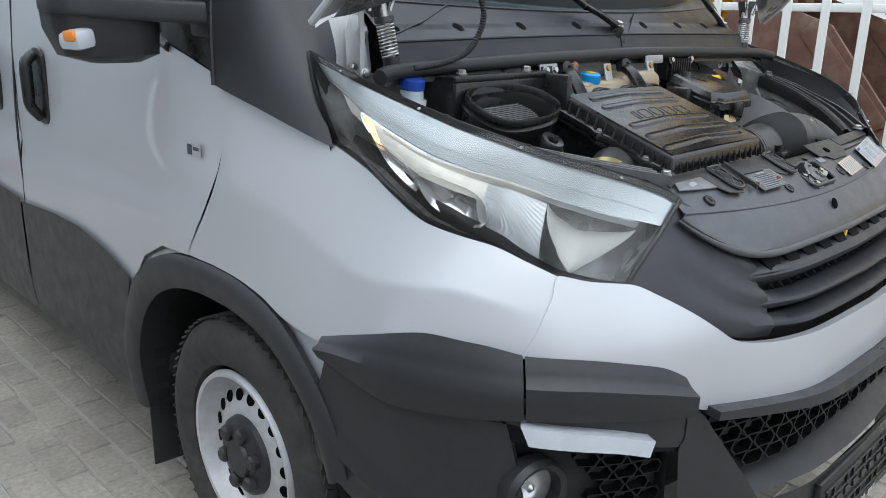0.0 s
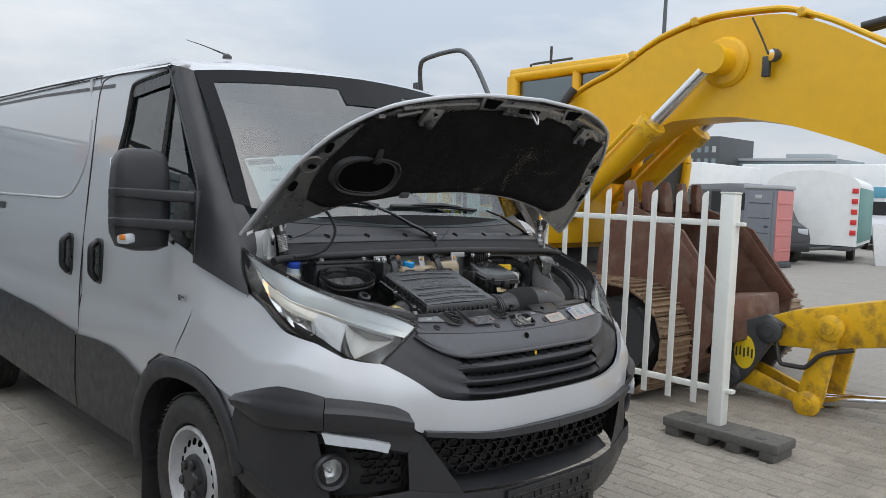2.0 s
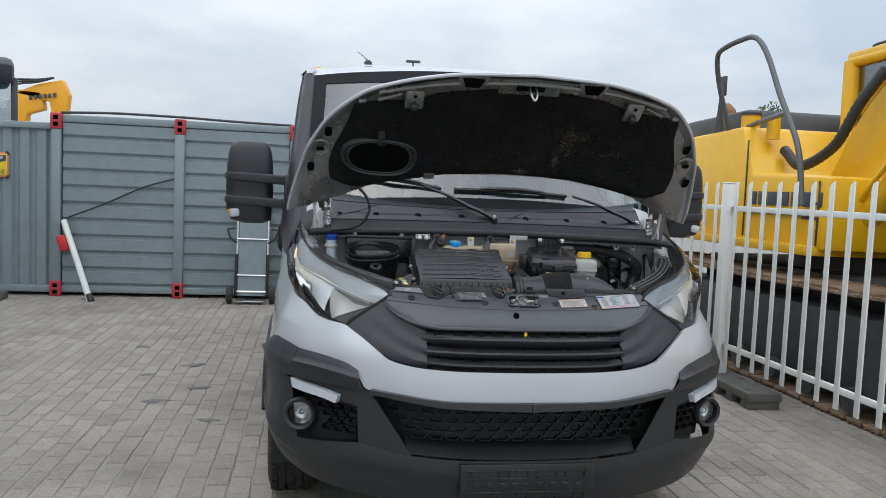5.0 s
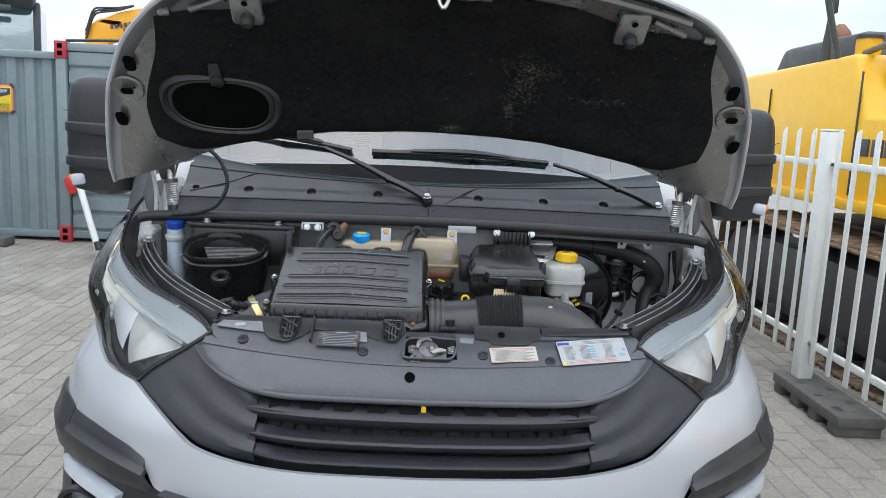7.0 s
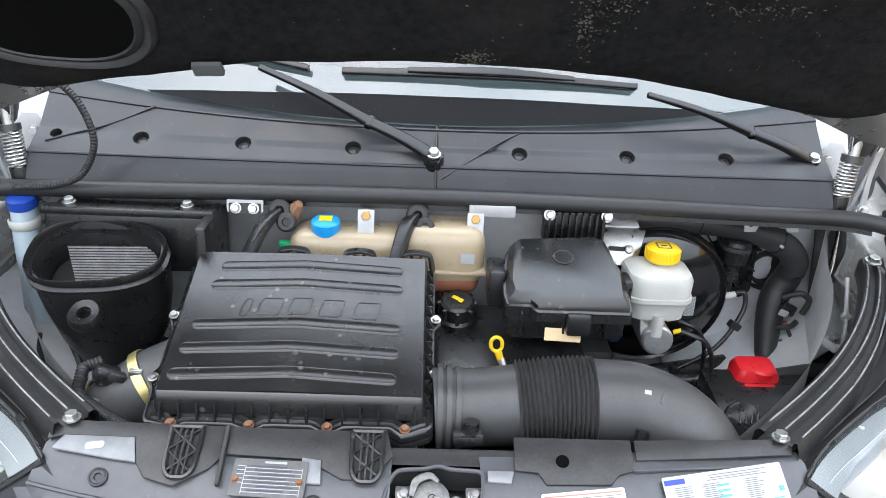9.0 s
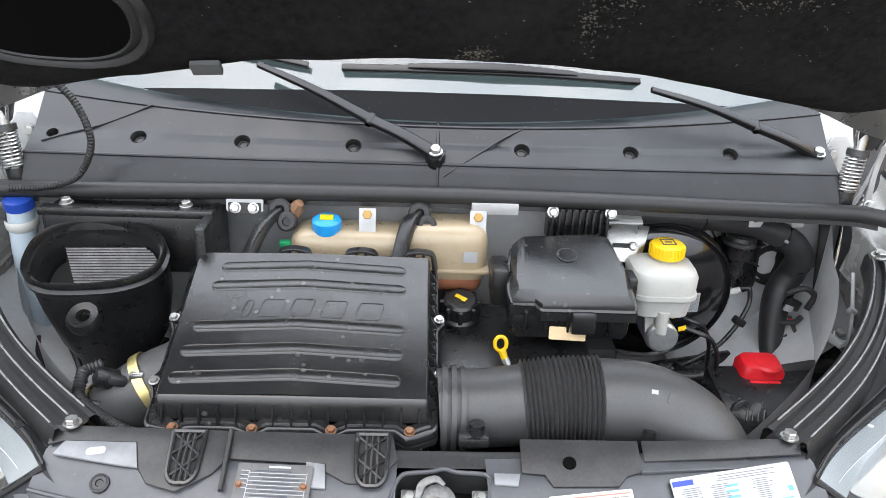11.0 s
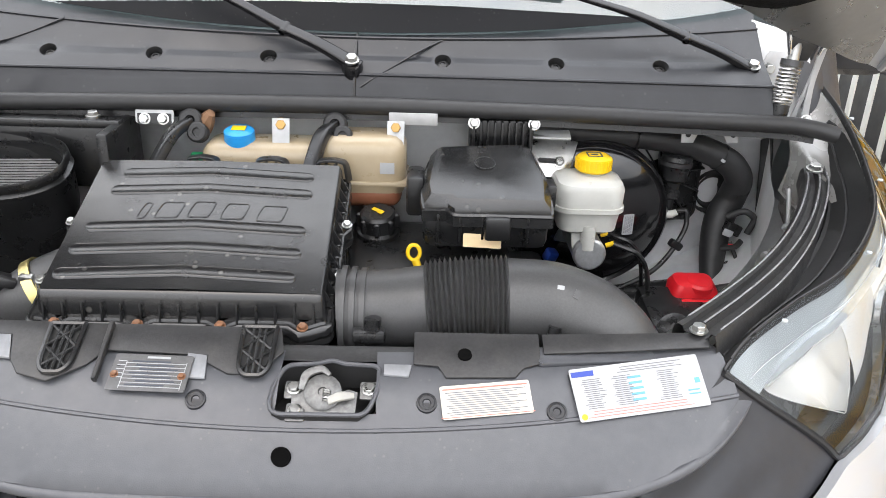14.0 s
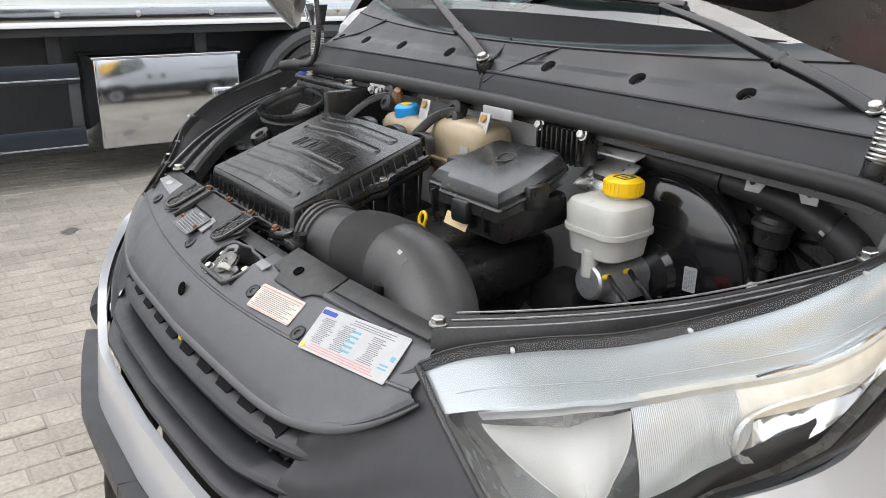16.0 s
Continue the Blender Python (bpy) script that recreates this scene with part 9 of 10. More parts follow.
for x in (3.52, 4.28):
    part("cylinder", tube([(x, 2.95, 1.30), (x, 2.55, 1.66), (x, 1.93, 2.22)], .105, 20, 8), YEL, ex, "yellow hydraulic cylinder")
    part("cylinder_gland", tube([(x, 1.97, 2.18), (x, 1.89, 2.255)], .125, 20, 3), YEL_WORN, ex)
    part("piston_rod", tube([(x, 1.95, 2.20), (x, 1.40, 2.69)], .055, 16, 3), CHROME_BAR, ex, "polished piston rod")
    part("rod_eye", tube([(x - .09, 1.346, 2.735), (x + .09, 1.346, 2.735)], .12, 20, 3), YEL, ex)
    part("feed_pipe", tube([(x - .1, 2.85, 1.48), (x - .13, 2.5, 1.80), (x - .12, 2.02, 2.24)], .022, 8, 8), YEL, ex)
wlamp = part("work_lamp", lathe([(0, .05), (.05, .05), (.085, .0), (.085, -.05), (.06, -.07), (0, -.075)], 24, pose(3.62, .90, 2.74, 90, 0, 60) @ Matrix.Scale(.6, 4)), DARK, boom, "round black work lamp")
part("lamp_glass", lathe([(.075, 0), (0, .004)], 20, pose(3.62, .90, 2.74, 90, 0, 60) @ Matrix.Scale(.6, 4) @ pose(0, 0, -.074, 180, 0, 0)), LENS, wlamp)
boxed("lamp_bracket", (3.62, .97, 2.66), (.05, .06, .16), DARK, wlamp, .01)
part("lamp_wire", tube([(3.60, .95, 2.75), (3.60, 1.02, 2.90), (3.60, 1.10, 3.05)], .008, 5, 8), RUBBER, wlamp)
# arm, links, coupler, bucket
arm = side_prism([(.95, .47), (.98, .66), (.68, .78), (.10, .92), (-1.2, 1.35), (-2.1, 1.75), (-2.35, 1.5), (-2.0, 1.2), (-.9, .78), (.08, .58), (.5, .50)], 3.76, 4.08, YEL_WORN, "arm", .015, label="chipped yellow arm")
for x in (3.70, 4.09):
    side_prism([(.30, .72), (.42, .76), (.47, .64), (.62, .06), (.58, -.0 + .01), (.44, .02), (.40, .12)], x, x + .055, YEL_WORN, "bucket_link", .008)
    side_prism([(.42, .06), (.52, -.0 + .01), (.60, .05), (1.15, .14), (1.18, .24), (1.05, .27)], x + .07 * (1 if x < 3.9 else -1), x + .07 * (1 if x < 3.9 else -1) + .05, YEL_WORN, "push_link", .008)
    side_prism([(.72, .66), (.86, .73), (1.02, .66), (1.32, .78), (1.40, .62), (1.30, .12), (1.12, .08), (1.0, .2)], x - .02, x + .05, DARK, "coupler_plate", .012)
    for y, z, r in ((.83, .60, .10), (1.13, .20, .09), (.372, .69, .10), (.505, .085, .10), (1.30, .66, .09)):
        part("pin", lathe([(0, -.03), (r, -.03), (r, .0), (r * .8, .015), (r * .5, .018), (r * .45, .03), (0, .03)], 24, pose(x + (-.03 if x < 3.9 else .08), y, z, 0, -90 if x < 3.9 else 90, 0)), DARK if y > .6 else YEL_WORN, ex)
sp_ = part("sprayed_patch", lathe([(.0, .001), (.10, .001), (.11, 0)], 24, pose(3.676, 1.02, .40, 0, -90, 0) @ Matrix.Diagonal((1.25, .8, 1, 1))), SIGN_Y, ex)
for k in range(5):
    part("patch_bar", bevel_box((3.672, .955 + .033 * k, .395 + .012 * (k % 2)), (.004, .014, .075), .002), DARK, sp_)
part("bucket_rod", tube([(3.9, .52, .09), (3.9, .0, .17), (3.9, -.7, .32)], .05, 14, 6), CHROME_BAR, ex)
part("bucket_cylinder", tube([(3.9, -.6, .30), (3.9, -2.0, .62)], .09, 16, 3), YEL_WORN, ex)
part("coupler_hose", tube([(3.70, .78, .52), (3.66, .70, .36), (3.66, .55, .36), (3.68, .42, .48), (3.70, .2, .55)], .018, 8, 24), RUBBER, ex)
SHELL = [(2.05, 1.50), (2.22, 1.15), (2.25, .78), (2.08, .42), (1.78, .18), (1.42, .14), (1.20, .35)]
bm = loft([[(3.30, y, z) for y, z in SHELL], [(4.50, y, z) for y, z in SHELL]], 25)
bucket = part("bucket", thick(bm, .03), BUCKET, ex, "rusty brown toothed digging bucket")
for x in (3.29, 4.49):
    side_prism([*SHELL, (1.05, .62), (1.02, .86), (1.42, 1.36), (1.95, 1.55)], x, x + .03, BUCKET, "side_plate", 0, bucket)
    side_prism([(1.0, .80), (1.12, .74), (1.60, 1.30), (1.52, 1.40)], x - .015, x + .045, BUCKET, "side_cutter", .008, bucket)
side_prism([(1.0, .5), (1.35, .38), (1.42, .8), (1.05, .85)], 3.5, 4.3, BUCKET, "bucket_ear", .03, bucket)
for x in (3.6, 4.2):
    part("bucket_boss", tube([(x - .05, 1.28, .66), (x + .05, 1.28, .66)], .15, 24, 3), BUCKET, bucket)
for k in range(5):
    x = 3.36 + 1.08 * k / 4
    part("tooth", prism([(-.07, -.12), (.07, -.12), (.065, .05), (.035, .15), (-.035, .15), (-.065, .05)], .07, axes((x, 2.0, 1.60), (1, 0, 0), (0, .12, 1)), bevel=.012), BUCKET, bucket)
boxed("lip_plate", (3.90, 2.03, 1.50), (1.2, .05, .14), BUCKET, bucket, .01)

# ---- box truck on the other side ----
tr = thing("box_truck", "white box truck with polished steel locker", "truck")
boxed("box_body", (-6.25, -.5, 2.55), (2.5, 11.0, 2.70), TRUCK_WHITE, tr, .02, label="white box body")
boxed("lower_rail", (-4.985, -.5, 1.235), (.03, 11.0, .13), MIRROR_STEEL, tr, .006, label="bright lower rail")
boxed("white_edge", (-4.975, -.5, 1.165), (.045, 11.0, .035), TRUCK_WHITE, tr, .006)
for k in range(16):
    part("rail_rivet", lathe([(.022, 0), (.018, .008), (0, .011)], 12, pose(-4.968, -4.6 + .55 * k, 1.235, 0, 90, 0)), ZINC, tr)
boxed("chassis", (-5.75, -.5, .95), (.35, 10.5, .30), DARK, tr, .02)
boxed("underbody", (-6.45, -.5, .66), (1.7, 10.4, .72), DARK, tr, .05)
boxed("floor_frame", (-6.2, -.5, 1.11), (2.3, 10.8, .06), DARK, tr, .01)
for y in (.9, 2.0, -.6, -2.1):
    boxed("hanger", (-5.30, y, .98), (.06, .10, .30), DARK, tr, .01)
lk = boxed("steel_locker", (-5.25, 1.65, .59), (.50, 1.10, .66), MIRROR_STEEL, tr, .012, label="polished steel locker with a handle")
boxed("locker_lid", (-5.25, 1.65, .925), (.53, 1.13, .02), MIRROR_STEEL, lk, .006)
boxed("locker_edge", (-4.995, 1.115, .59), (.012, .03, .64), MIRROR_STEEL, lk, .004)
boxed("locker_handle", (-4.988, 2.05, .60), (.02, .15, .12), CHROME_BAR, lk, .02)
# dark pad on the handle paints the shade of its hollow
boxed("handle_hollow", (-4.976, 2.05, .60), (.008, .09, .07), DARK, lk, .01)
boxed("locker_foot", (-5.2, 1.2, .24), (.08, .06, .05), DARK, lk, .01)
for z, h in ((.83, .14), (.355, .17)):
    boxed("side_guard", (-5.02, -1.6, z), (.035, 5.2, h), BEAM_BLUE, tr, .01)
    boxed("guard_line", (-5.0, -1.6, z - h * .28), (.006, 5.2, .012), MIRROR_STEEL, tr, .002)
for y in (.96, -1.4, -3.6):
    boxed("guard_post", (-5.06, y, .6), (.05, .08, .42), DARK, tr, .008)
wt = part("truck_wheel", lathe([(.26, -.13), (.30, -.15), (.44, -.15), (.50, -.12), (.51, -.06), (.51, .06), (.50, .12), (.44, .15), (.30, .15), (.26, .13), (.26, -.13)], 56, pose(-5.12, 3.0, .51, 0, 90, 0)), TYRE, tr, "large truck tyre")
part("truck_rim", lathe([(.285, .12), (.27, .13), (.24, .05), (.16, .02), (.12, .10), (.0, .11)], 40, pose(-5.12, 3.0, .51, 0, 90, 0)), CHROME_BAR, wt)
for k in range(10):
    a_ = 2 * math.pi * k / 10
    part("wheel_nut", lathe([(.022, 0), (.02, .05), (0, .052)], 8, pose(-5.12, 3.0, .51, 0, 90, 0) @ pose(.19 * math.cos(a_), .19 * math.sin(a_), .03)), CHROME_BAR, wt)
bm = bmesh.new()
o = [(3.0 - .68 * math.cos(radians(a_)), .50 + .62 * math.sin(radians(a_))) for a_ in range(-10, 191, 8)]
i_ = [(3.0 - .58 * math.cos(radians(a_)), .50 + .52 * math.sin(radians(a_))) for a_ in range(-10, 191, 8)]
grid(bm, [[Vector((-5.35, *p)) for p in o], [Vector((-4.98, *p)) for p in o], [Vector((-4.96, (p[0] + q[0]) / 2, (p[1] + q[1]) / 2)) for p, q in zip(o, i_)], [Vector((-4.98, *q)) for q in i_], [Vector((-5.35, *q)) for q in i_]])
part("truck_mudguard", bm, DARK, tr, "dark grey mudguard")
boxed("side_marker", (-4.97, 2.27, .545), (.03, .055, .09), material("orange_marker", (0.85, 0.25, 0.02), 0.35), tr, .006, label="orange side marker")
boxed("truck_cab", (-6.2, 5.2, 1.6), (2.3, 2.2, 2.2), TRUCK_WHITE, tr, .1)
part("rear_axle_wheel", lathe([(.26, -.2), (.44, -.2), (.51, -.12), (.51, .12), (.44, .2), (.26, .2)], 40, pose(-5.25, -4.4, .51, 0, 90, 0)), TYRE, tr)

# ---- things further off ----
t = thing("tractor_cab", "white lorry cab with dark sun visor behind the containers", "truck")
t.matrix_basis = pose(-5.1, 9.55, 0, 0, 0, 21.5)
boxed("cab_body", (-1.15, 1.15, 1.75), (2.3, 2.2, 2.5), TRUCK_WHITE, t, .15)
boxed("cab_visor", (-.66, -.02, 2.93), (1.25, .34, .34), DARK, t, .10, (25, 0, 0))
boxed("cab_screen", (-.66, .02, 2.47), (1.22, .04, .68), glass("lorry_glass", (0.5, 0.66, 0.66), .02, 1.5, even=0.35), t, .01, (-8, 0, 0))
# dark panel added behind the glass for the cab's inner shade
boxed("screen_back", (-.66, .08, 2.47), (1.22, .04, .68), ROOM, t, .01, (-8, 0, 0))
for x in (-1.30, -.03):
    boxed("screen_post", (x, .02, 2.45), (.09, .10, .80), TRUCK_WHITE if x < -1 else DARK, t, .03, (-8, 0, 0))
boxed("cab_grille", (-1.0, .03, 1.1), (1.7, .04, 1.2), DARK, t, .02)
boxed("cab_beacon", (-1.15, .4, 3.10), (.18, .1, .10), material("orange_beacon", (0.85, 0.3, 0.02), 0.3), t, .03)
boxed("mirror_arm", (-.45, -.22, 2.72), (.30, .10, .10), DARK, t, .04)
boxed("cab_base", (-1.1, 1.15, .45), (2.0, 2.0, .9), DARK, t, .05)
for x in (-.82, -.62):
    part("cab_aerial", tube([(x, .3, 2.95), (x, .3, 3.55)], .009, 5, 3), DARK, t)
t = thing("far_palisade", "white palisade fence beside the container door", "fence")
for k in range(9):
    boxed("picket", (-5.12 - .16 * k, 7.2, .75), (.035, .03, 1.35), WHITE, t, .006)
for z in (.32, 1.25):
    boxed("rail", (-5.75, 7.2, z), (1.4, .03, .04), WHITE, t, .006)
boxed("foot", (-4.75, 7.05, .05), (.75, .25, .10), BLOCKFOOT, t, .02)
t = thing("far_palisade", "white palisade fence behind the container", "fence")
for k in range(14):
    boxed("picket", (-.95 + .17 * k, 9.6, .9), (.035, .03, 1.4), WHITE, t, .006)
for z in (.35, 1.45):
    boxed("rail", (.15, 9.6, z), (2.4, .03, .04), WHITE, t, .006)
for x in (-1.0, 1.3):
    boxed("post", (x, 9.6, .8), (.09, .09, 1.6), WHITE, t, .01)


def small_van(x, y, turn, label, h=2.3, body=TRUCK_WHITE):
    t = thing("parked_van", label, "van", "parked vans")
    M = pose(x, y, 0, 0, 0, turn)
    rows = []
    for yy, hw, zl, zt in ((-2.7, .75, .45, .75), (-2.6, .92, .38, 1.05), (-1.9, .97, .35, 1.25), (-1.1, .97, .35, h * .92), (-.6, .98, .35, h), (2.4, .98, .35, h), (2.7, .94, .42, h * .97)):
        sec = [(-hw, zl), (-hw, zl + .5 * (zt - zl)), (-hw * .93, zl + .9 * (zt - zl)), (-hw * .7, zt), (0, zt + .02), (hw * .7, zt), (hw * .93, zl + .9 * (zt - zl)), (hw, zl + .5 * (zt - zl)), (hw, zl)]
        rows.append([M @ Vector((a_, yy, b_)) for a_, b_ in sec])
    bm = bmesh.new()
    vs = grid(bm, rows)
    bm.faces.new(vs[0])
    bm.faces.new(vs[-1])
    part("body", bm, body, t)
    part("screen", prism([(-.75, -.3), (.75, -.3), (.68, .35), (-.68, .35)], .02, M @ axes((0, -1.56, 1.62), (1, 0, 0), (0, .55, .8))), BAND, t)
    for s_ in (-1, 1):
        part("side_window", prism([(-1.35, 1.35), (-.15, 1.35), (-.15, 1.95), (-.85, 1.95)], .02, M @ axes((s_ * .965 - .01, 0, 0), (0, 1, 0), (0, 0, 1))), BAND, t)
        for yy in (-1.7, 1.7):
            part("wheel", lathe([(0, -.1), (.33, -.1), (.34, 0), (.33, .1), (0, .1)], 24, M @ pose(s_ * .88, yy, .34, 0, 90, 0)), TYRE, t)
        part("lamp", bevel_box((s_ * .68, -2.62, .9), (.3, .08, .18), .03, m=M), DRL, t)
    part("bumper", bevel_box((0, -2.72, .48), (1.7, .12, .25), .05, m=M), CLAD, t)
    return t


small_van(.85, 21.5, 25, "white panel van parked behind the container", 2.5)
small_van(33.5, 10.2, -60, "silver people carrier parked far across the yard", 1.9, SILVER)
small_van(37.0, 9.0, -60, "white panel van parked far across the yard", 2.4)
small_van(20.8, 9.9, -40, "dark van parked behind the toilets", 2.2, DARK)
t = thing("portable_toilet", "grey portable toilet cabin with a faded pink side", "toilet cabin")
for nm, c_, sz_, m_ in (("cabin", (17.78, 7.58, 1.05), (.96, .84, 1.94), TOILET), ("pink_side", (17.78, 7.15, 1.07), (.90, .03, 1.80), PINK), ("cabin_roof", (17.78, 7.58, 2.06), (1.02, .92, .10), PALE_ROOF), ("cabin_base", (17.78, 7.58, .07), (1.04, .94, .14), DARK), ("cabin_door", (17.285, 7.58, 1.05), (.03, .66, 1.78), TOILET), ("door_label", (17.265, 7.62, 1.80), (.01, .18, .10), PAPER), ("door_latch", (17.26, 7.38, 1.05), (.02, .10, .05), DARK)):
    boxed(nm, c_, sz_, m_, t, .02)
for k in range(4):
    boxed("door_groove", (17.266, 7.58, .5 + .38 * k), (.008, .56, .02), DARK, t, .003)
    boxed("side_rib", (17.78, 7.13, .45 + .40 * k), (.80, .02, .05), PINK, t, .006)
t = thing("site_trailer", "white site trailer with curved roof on wheels", "trailer")
M = pose(22.95, 8.43, 0, 0, 0, 15)
poly = [(-1.25, .50), (1.25, .50), (1.25, 2.25)] + [(1.25 * math.cos(radians(a_)), 2.25 + .42 * math.sin(radians(a_))) for a_ in range(10, 180, 10)] + [(-1.25, 2.25)]
part("trailer_body", prism(poly, 4.6, M @ axes((-1.6, .0, 0), (0, -1, 0), (0, 0, 1)) @ pose(0, 0, -4.6)), TRUCK_WHITE, t, smooth=False)
for k in range(5):
    part("chevron", bevel_box((-1.63, -1.14, .9 + .30 * k), (.02, .16, .14), .004, m=M), RED, t)
part("teal_side", bevel_box((.7, -1.262, 1.4), (4.5, .02, 1.6), .005, m=M), material("teal_side_panel", (0.10, 0.26, 0.24), 0.5, grain=0.05, grain_size=5), t)
part("trailer_frame", bevel_box((.6, 0, .42), (4.4, 2.2, .12), .02, m=M), DARK, t)
for yy in (-.95, .95):
    part("trailer_wheel", lathe([(0, -.1), (.3, -.1), (.32, 0), (.3, .1), (0, .1)], 22, M @ pose(.3, yy, .32, 90, 0, 0)), TYRE, t)
part("drawbar", tube([M @ Vector((-1.6, .6, .42)), M @ Vector((-2.8, 0, .4)), M @ Vector((-1.6, -.6, .42))], .05, 8, 8), DARK, t)
part("loading_ramp", bevel_box((-1.2, -1.9, .55), (.06, .5, 1.25), .01, (0, 25, 20), m=M), GALV, t)
for x, y, z, sx_, sy_, lab in ((29, 17.5, 1.4, 5, 6, "white box body of a parked lorry"), (40, 14, 1.9, 5, 9, "white lorry trailer with blue lettering bars"), (26, 22, 1.7, 12, 2.5, "white lorry box far behind the excavator")):
    t = thing("lorry_box", lab, "lorry", "far lorries")
    boxed("box", (x, y, z + .5), (sx_, sy_, 2.6), TRUCK_WHITE, t, .05)
    boxed("underframe", (x, y, .45), (sx_ * .95, sy_ * .8, .9), DARK, t, .05)
    if x == 40:
        boxed("blue_bar", (37.48, 13.0, 2.4), (.02, 4.5, .5), INK_CYAN, t, .01)
        boxed("blue_bar", (37.48, 13.2, 1.8), (.02, 3.5, .25), INK_CYAN, t, .01)
t = thing("far_palisade", "white palisade fence far across the yard", "fence")
for k in range(26):
    boxed("picket", (24.6, 11.2 + .16 * k, .9), (.03, .04, 1.35), WHITE, t, .005)
for y in (11.1, 13.2, 15.4):
    boxed("post", (24.6, y, .8), (.09, .09, 1.6), WHITE, t, .01)
for z in (.35, 1.35):
    boxed("rail", (24.6, 13.25, z), (.03, 4.3, .04), WHITE, t, .005)
t = thing("sand_heap", "low heap of yellow sand by the fence", "sand")
SANDM = material("yellow_sand", (0.42, 0.35, 0.23), 0.9, grain=0.2, grain_size=12)
bm = bmesh.new()
bmesh.ops.create_icosphere(bm, subdivisions=4, radius=1)
for v in bm.verts:
    v.co = Vector((v.co.x * 1.6, v.co.y * 1.2, max(v.co.z, -.05) * .45)) * (1 + .15 * noise.noise(v.co * 2)) + Vector((22.6, 10.9, 0))
part("heap", bm, SANDM, t)
# far buildings
FACADE = material("dark_far_facade", (0.07, 0.078, 0.085), 0.5, grain=0.1, grain_size=.5)
PALE = material("pale_far_bands", (0.42, 0.45, 0.47), 0.5)
WINDOW = material("far_window", (0.22, 0.27, 0.30), 0.2)
t = thing("office_block", "dark office block with small square windows", "building")
boxed("wall", (150, 86.5, 7.3), (14, 18, 14.9), FACADE, t, .1)
for r in range(5):
    for k in range(11):
        boxed("window", (142.95, 78.6 + 1.6 * k, 2.6 + 2.4 * r), (.1, .8, 1.2), WINDOW if (k * 3 + r) % 4 else PALE, t, 0)
t = thing("long_office", "long pale office building with banded storeys", "building")
boxed("wall", (158, 68, 5.4), (14, 19, 10.8), WINDOW, t, .1)
for k in range(7):
    boxed("band", (150.9, 68, 1.6 + 1.5 * k), (.4, 19.2, .55), PALE, t, .02)
boxed("roof_box", (158, 66, 11.4), (5, 8, 1.2), PALE, t, .1)
# far excavators, mast, tree
def far_digger(at, poly_list, label, mat=YEL):
    t = thing("far_excavator", label, "excavator", "far excavators")
    for n_, poly in poly_list:
        part(n_, prism(poly, .5, axes(at, (1, 0, 0), (0, 0, 1)), bevel=.04), mat, t)
    return t


d = far_digger((0, 25.2, 0), [("boom", [(-.45, 4.75), (-.15, 4.85), (2.3, 4.35), (4.2, 3.2), (5.5, 1.6), (5.0, 1.2), (3.6, 2.7), (1.6, 3.7), (-.1, 4.45)]), ("arm", [(-.88, 5.45), (-.62, 5.42), (-.30, 4.75), (.18, 3.35), (.1, 2.8), (-.15, 2.8), (-.55, 4.05), (-1.03, 4.9)]), ("machine_body", [(3.2, .4), (6.4, .4), (6.4, 2.6), (4.2, 2.6), (3.2, 1.6)])], "yellow excavator arm rising behind the container")
part("arm_cylinder", tube([(-.88, 24.6, 4.45), (-.72, 24.6, 3.8), (-.6, 24.6, 3.2)], .08, 8, 4), DARK, d)
# dark plate on the boom paints a recess's shade
part("boom_recess", prism([(.75, 4.2), (1.45, 4.25), (1.75, 3.9), (1.2, 3.75)], .02, axes((0, 24.64, 0), (1, 0, 0), (0, 0, 1))), DARK, d)
part("arm_hose", tube([(-.6, 24.6, 5.3), (-.1, 24.6, 4.95), (.9, 24.6, 4.85), (2.3, 24.6, 4.42)], .07, 8, 20), RUBBER, d)
boxed("far_tracks", (4.8, 25.2, .3), (3.8, 2.2, .6), DARK, d, .1)
d = far_digger((0, 30.5, 0), [("boom", [(-12.7, 1.5), (-12.6, 4.2), (-12.0, 4.6), (-11.2, 4.55), (-11.1, 3.9), (-11.7, 3.7), (-11.9, 1.5)]), ("arm", [(-12.2, 4.45), (-11.3, 4.85), (-10.45, 5.05), (-10.2, 4.5), (-10.35, 3.3), (-10.75, 3.3), (-10.9, 4.2)]), ("machine_body", [(-13.5, .4), (-10.2, .4), (-10.2, 2.2), (-13.5, 2.2)])], "orange yellow excavator folded behind the containers", material("orange_machine_paint", (0.78, 0.36, 0.01), 0.4, grain=0.05, grain_size=6))
boxed("far_tracks", (-11.8, 30.7, .3), (3.8, 2.2, .6), DARK, d, .1)
bm = bmesh.new()
for k in range(6):
    bevel_box((-11.55 + .17 * k, 29.95, 4.30 + .03 * k), (.11, .02, .16), .01, bm=bm)
part("name_bars", bm, INK, d)
for k in range(3):
    part("arm_hose", tube([(-12.5, 29.9, 3.8 + .15 * k), (-12.1, 29.9, 4.75 + .1 * k), (-11.3, 29.9, 4.9 + .05 * k), (-10.7, 29.9, 5.1)], .04, 6, 16), RUBBER, d)
t = thing("light_mast", "tall thin lighting mast far off", "lamp mast")
part("mast", tube([(5.18, 48, 0), (5.18, 48, 9.4)], [.10, .05], 8, 3), GRAB, t)
boxed("mast_head", (5.18, 48, 9.45), (.9, .3, .15), GRAB, t, .04)
t = thing("light_mast", "grey lattice mast rising behind the excavator", "lamp mast")
part("mast", tube([(24.0, 15.0, 0), (24.0, 15.0, 11.0)], [.12, .06], 8, 3), GRAB, t)
LEAF = vary(material("dull_green_leaf", (0.055, 0.085, 0.03), 0.7, grain=0.2, grain_size=3), 0.35)
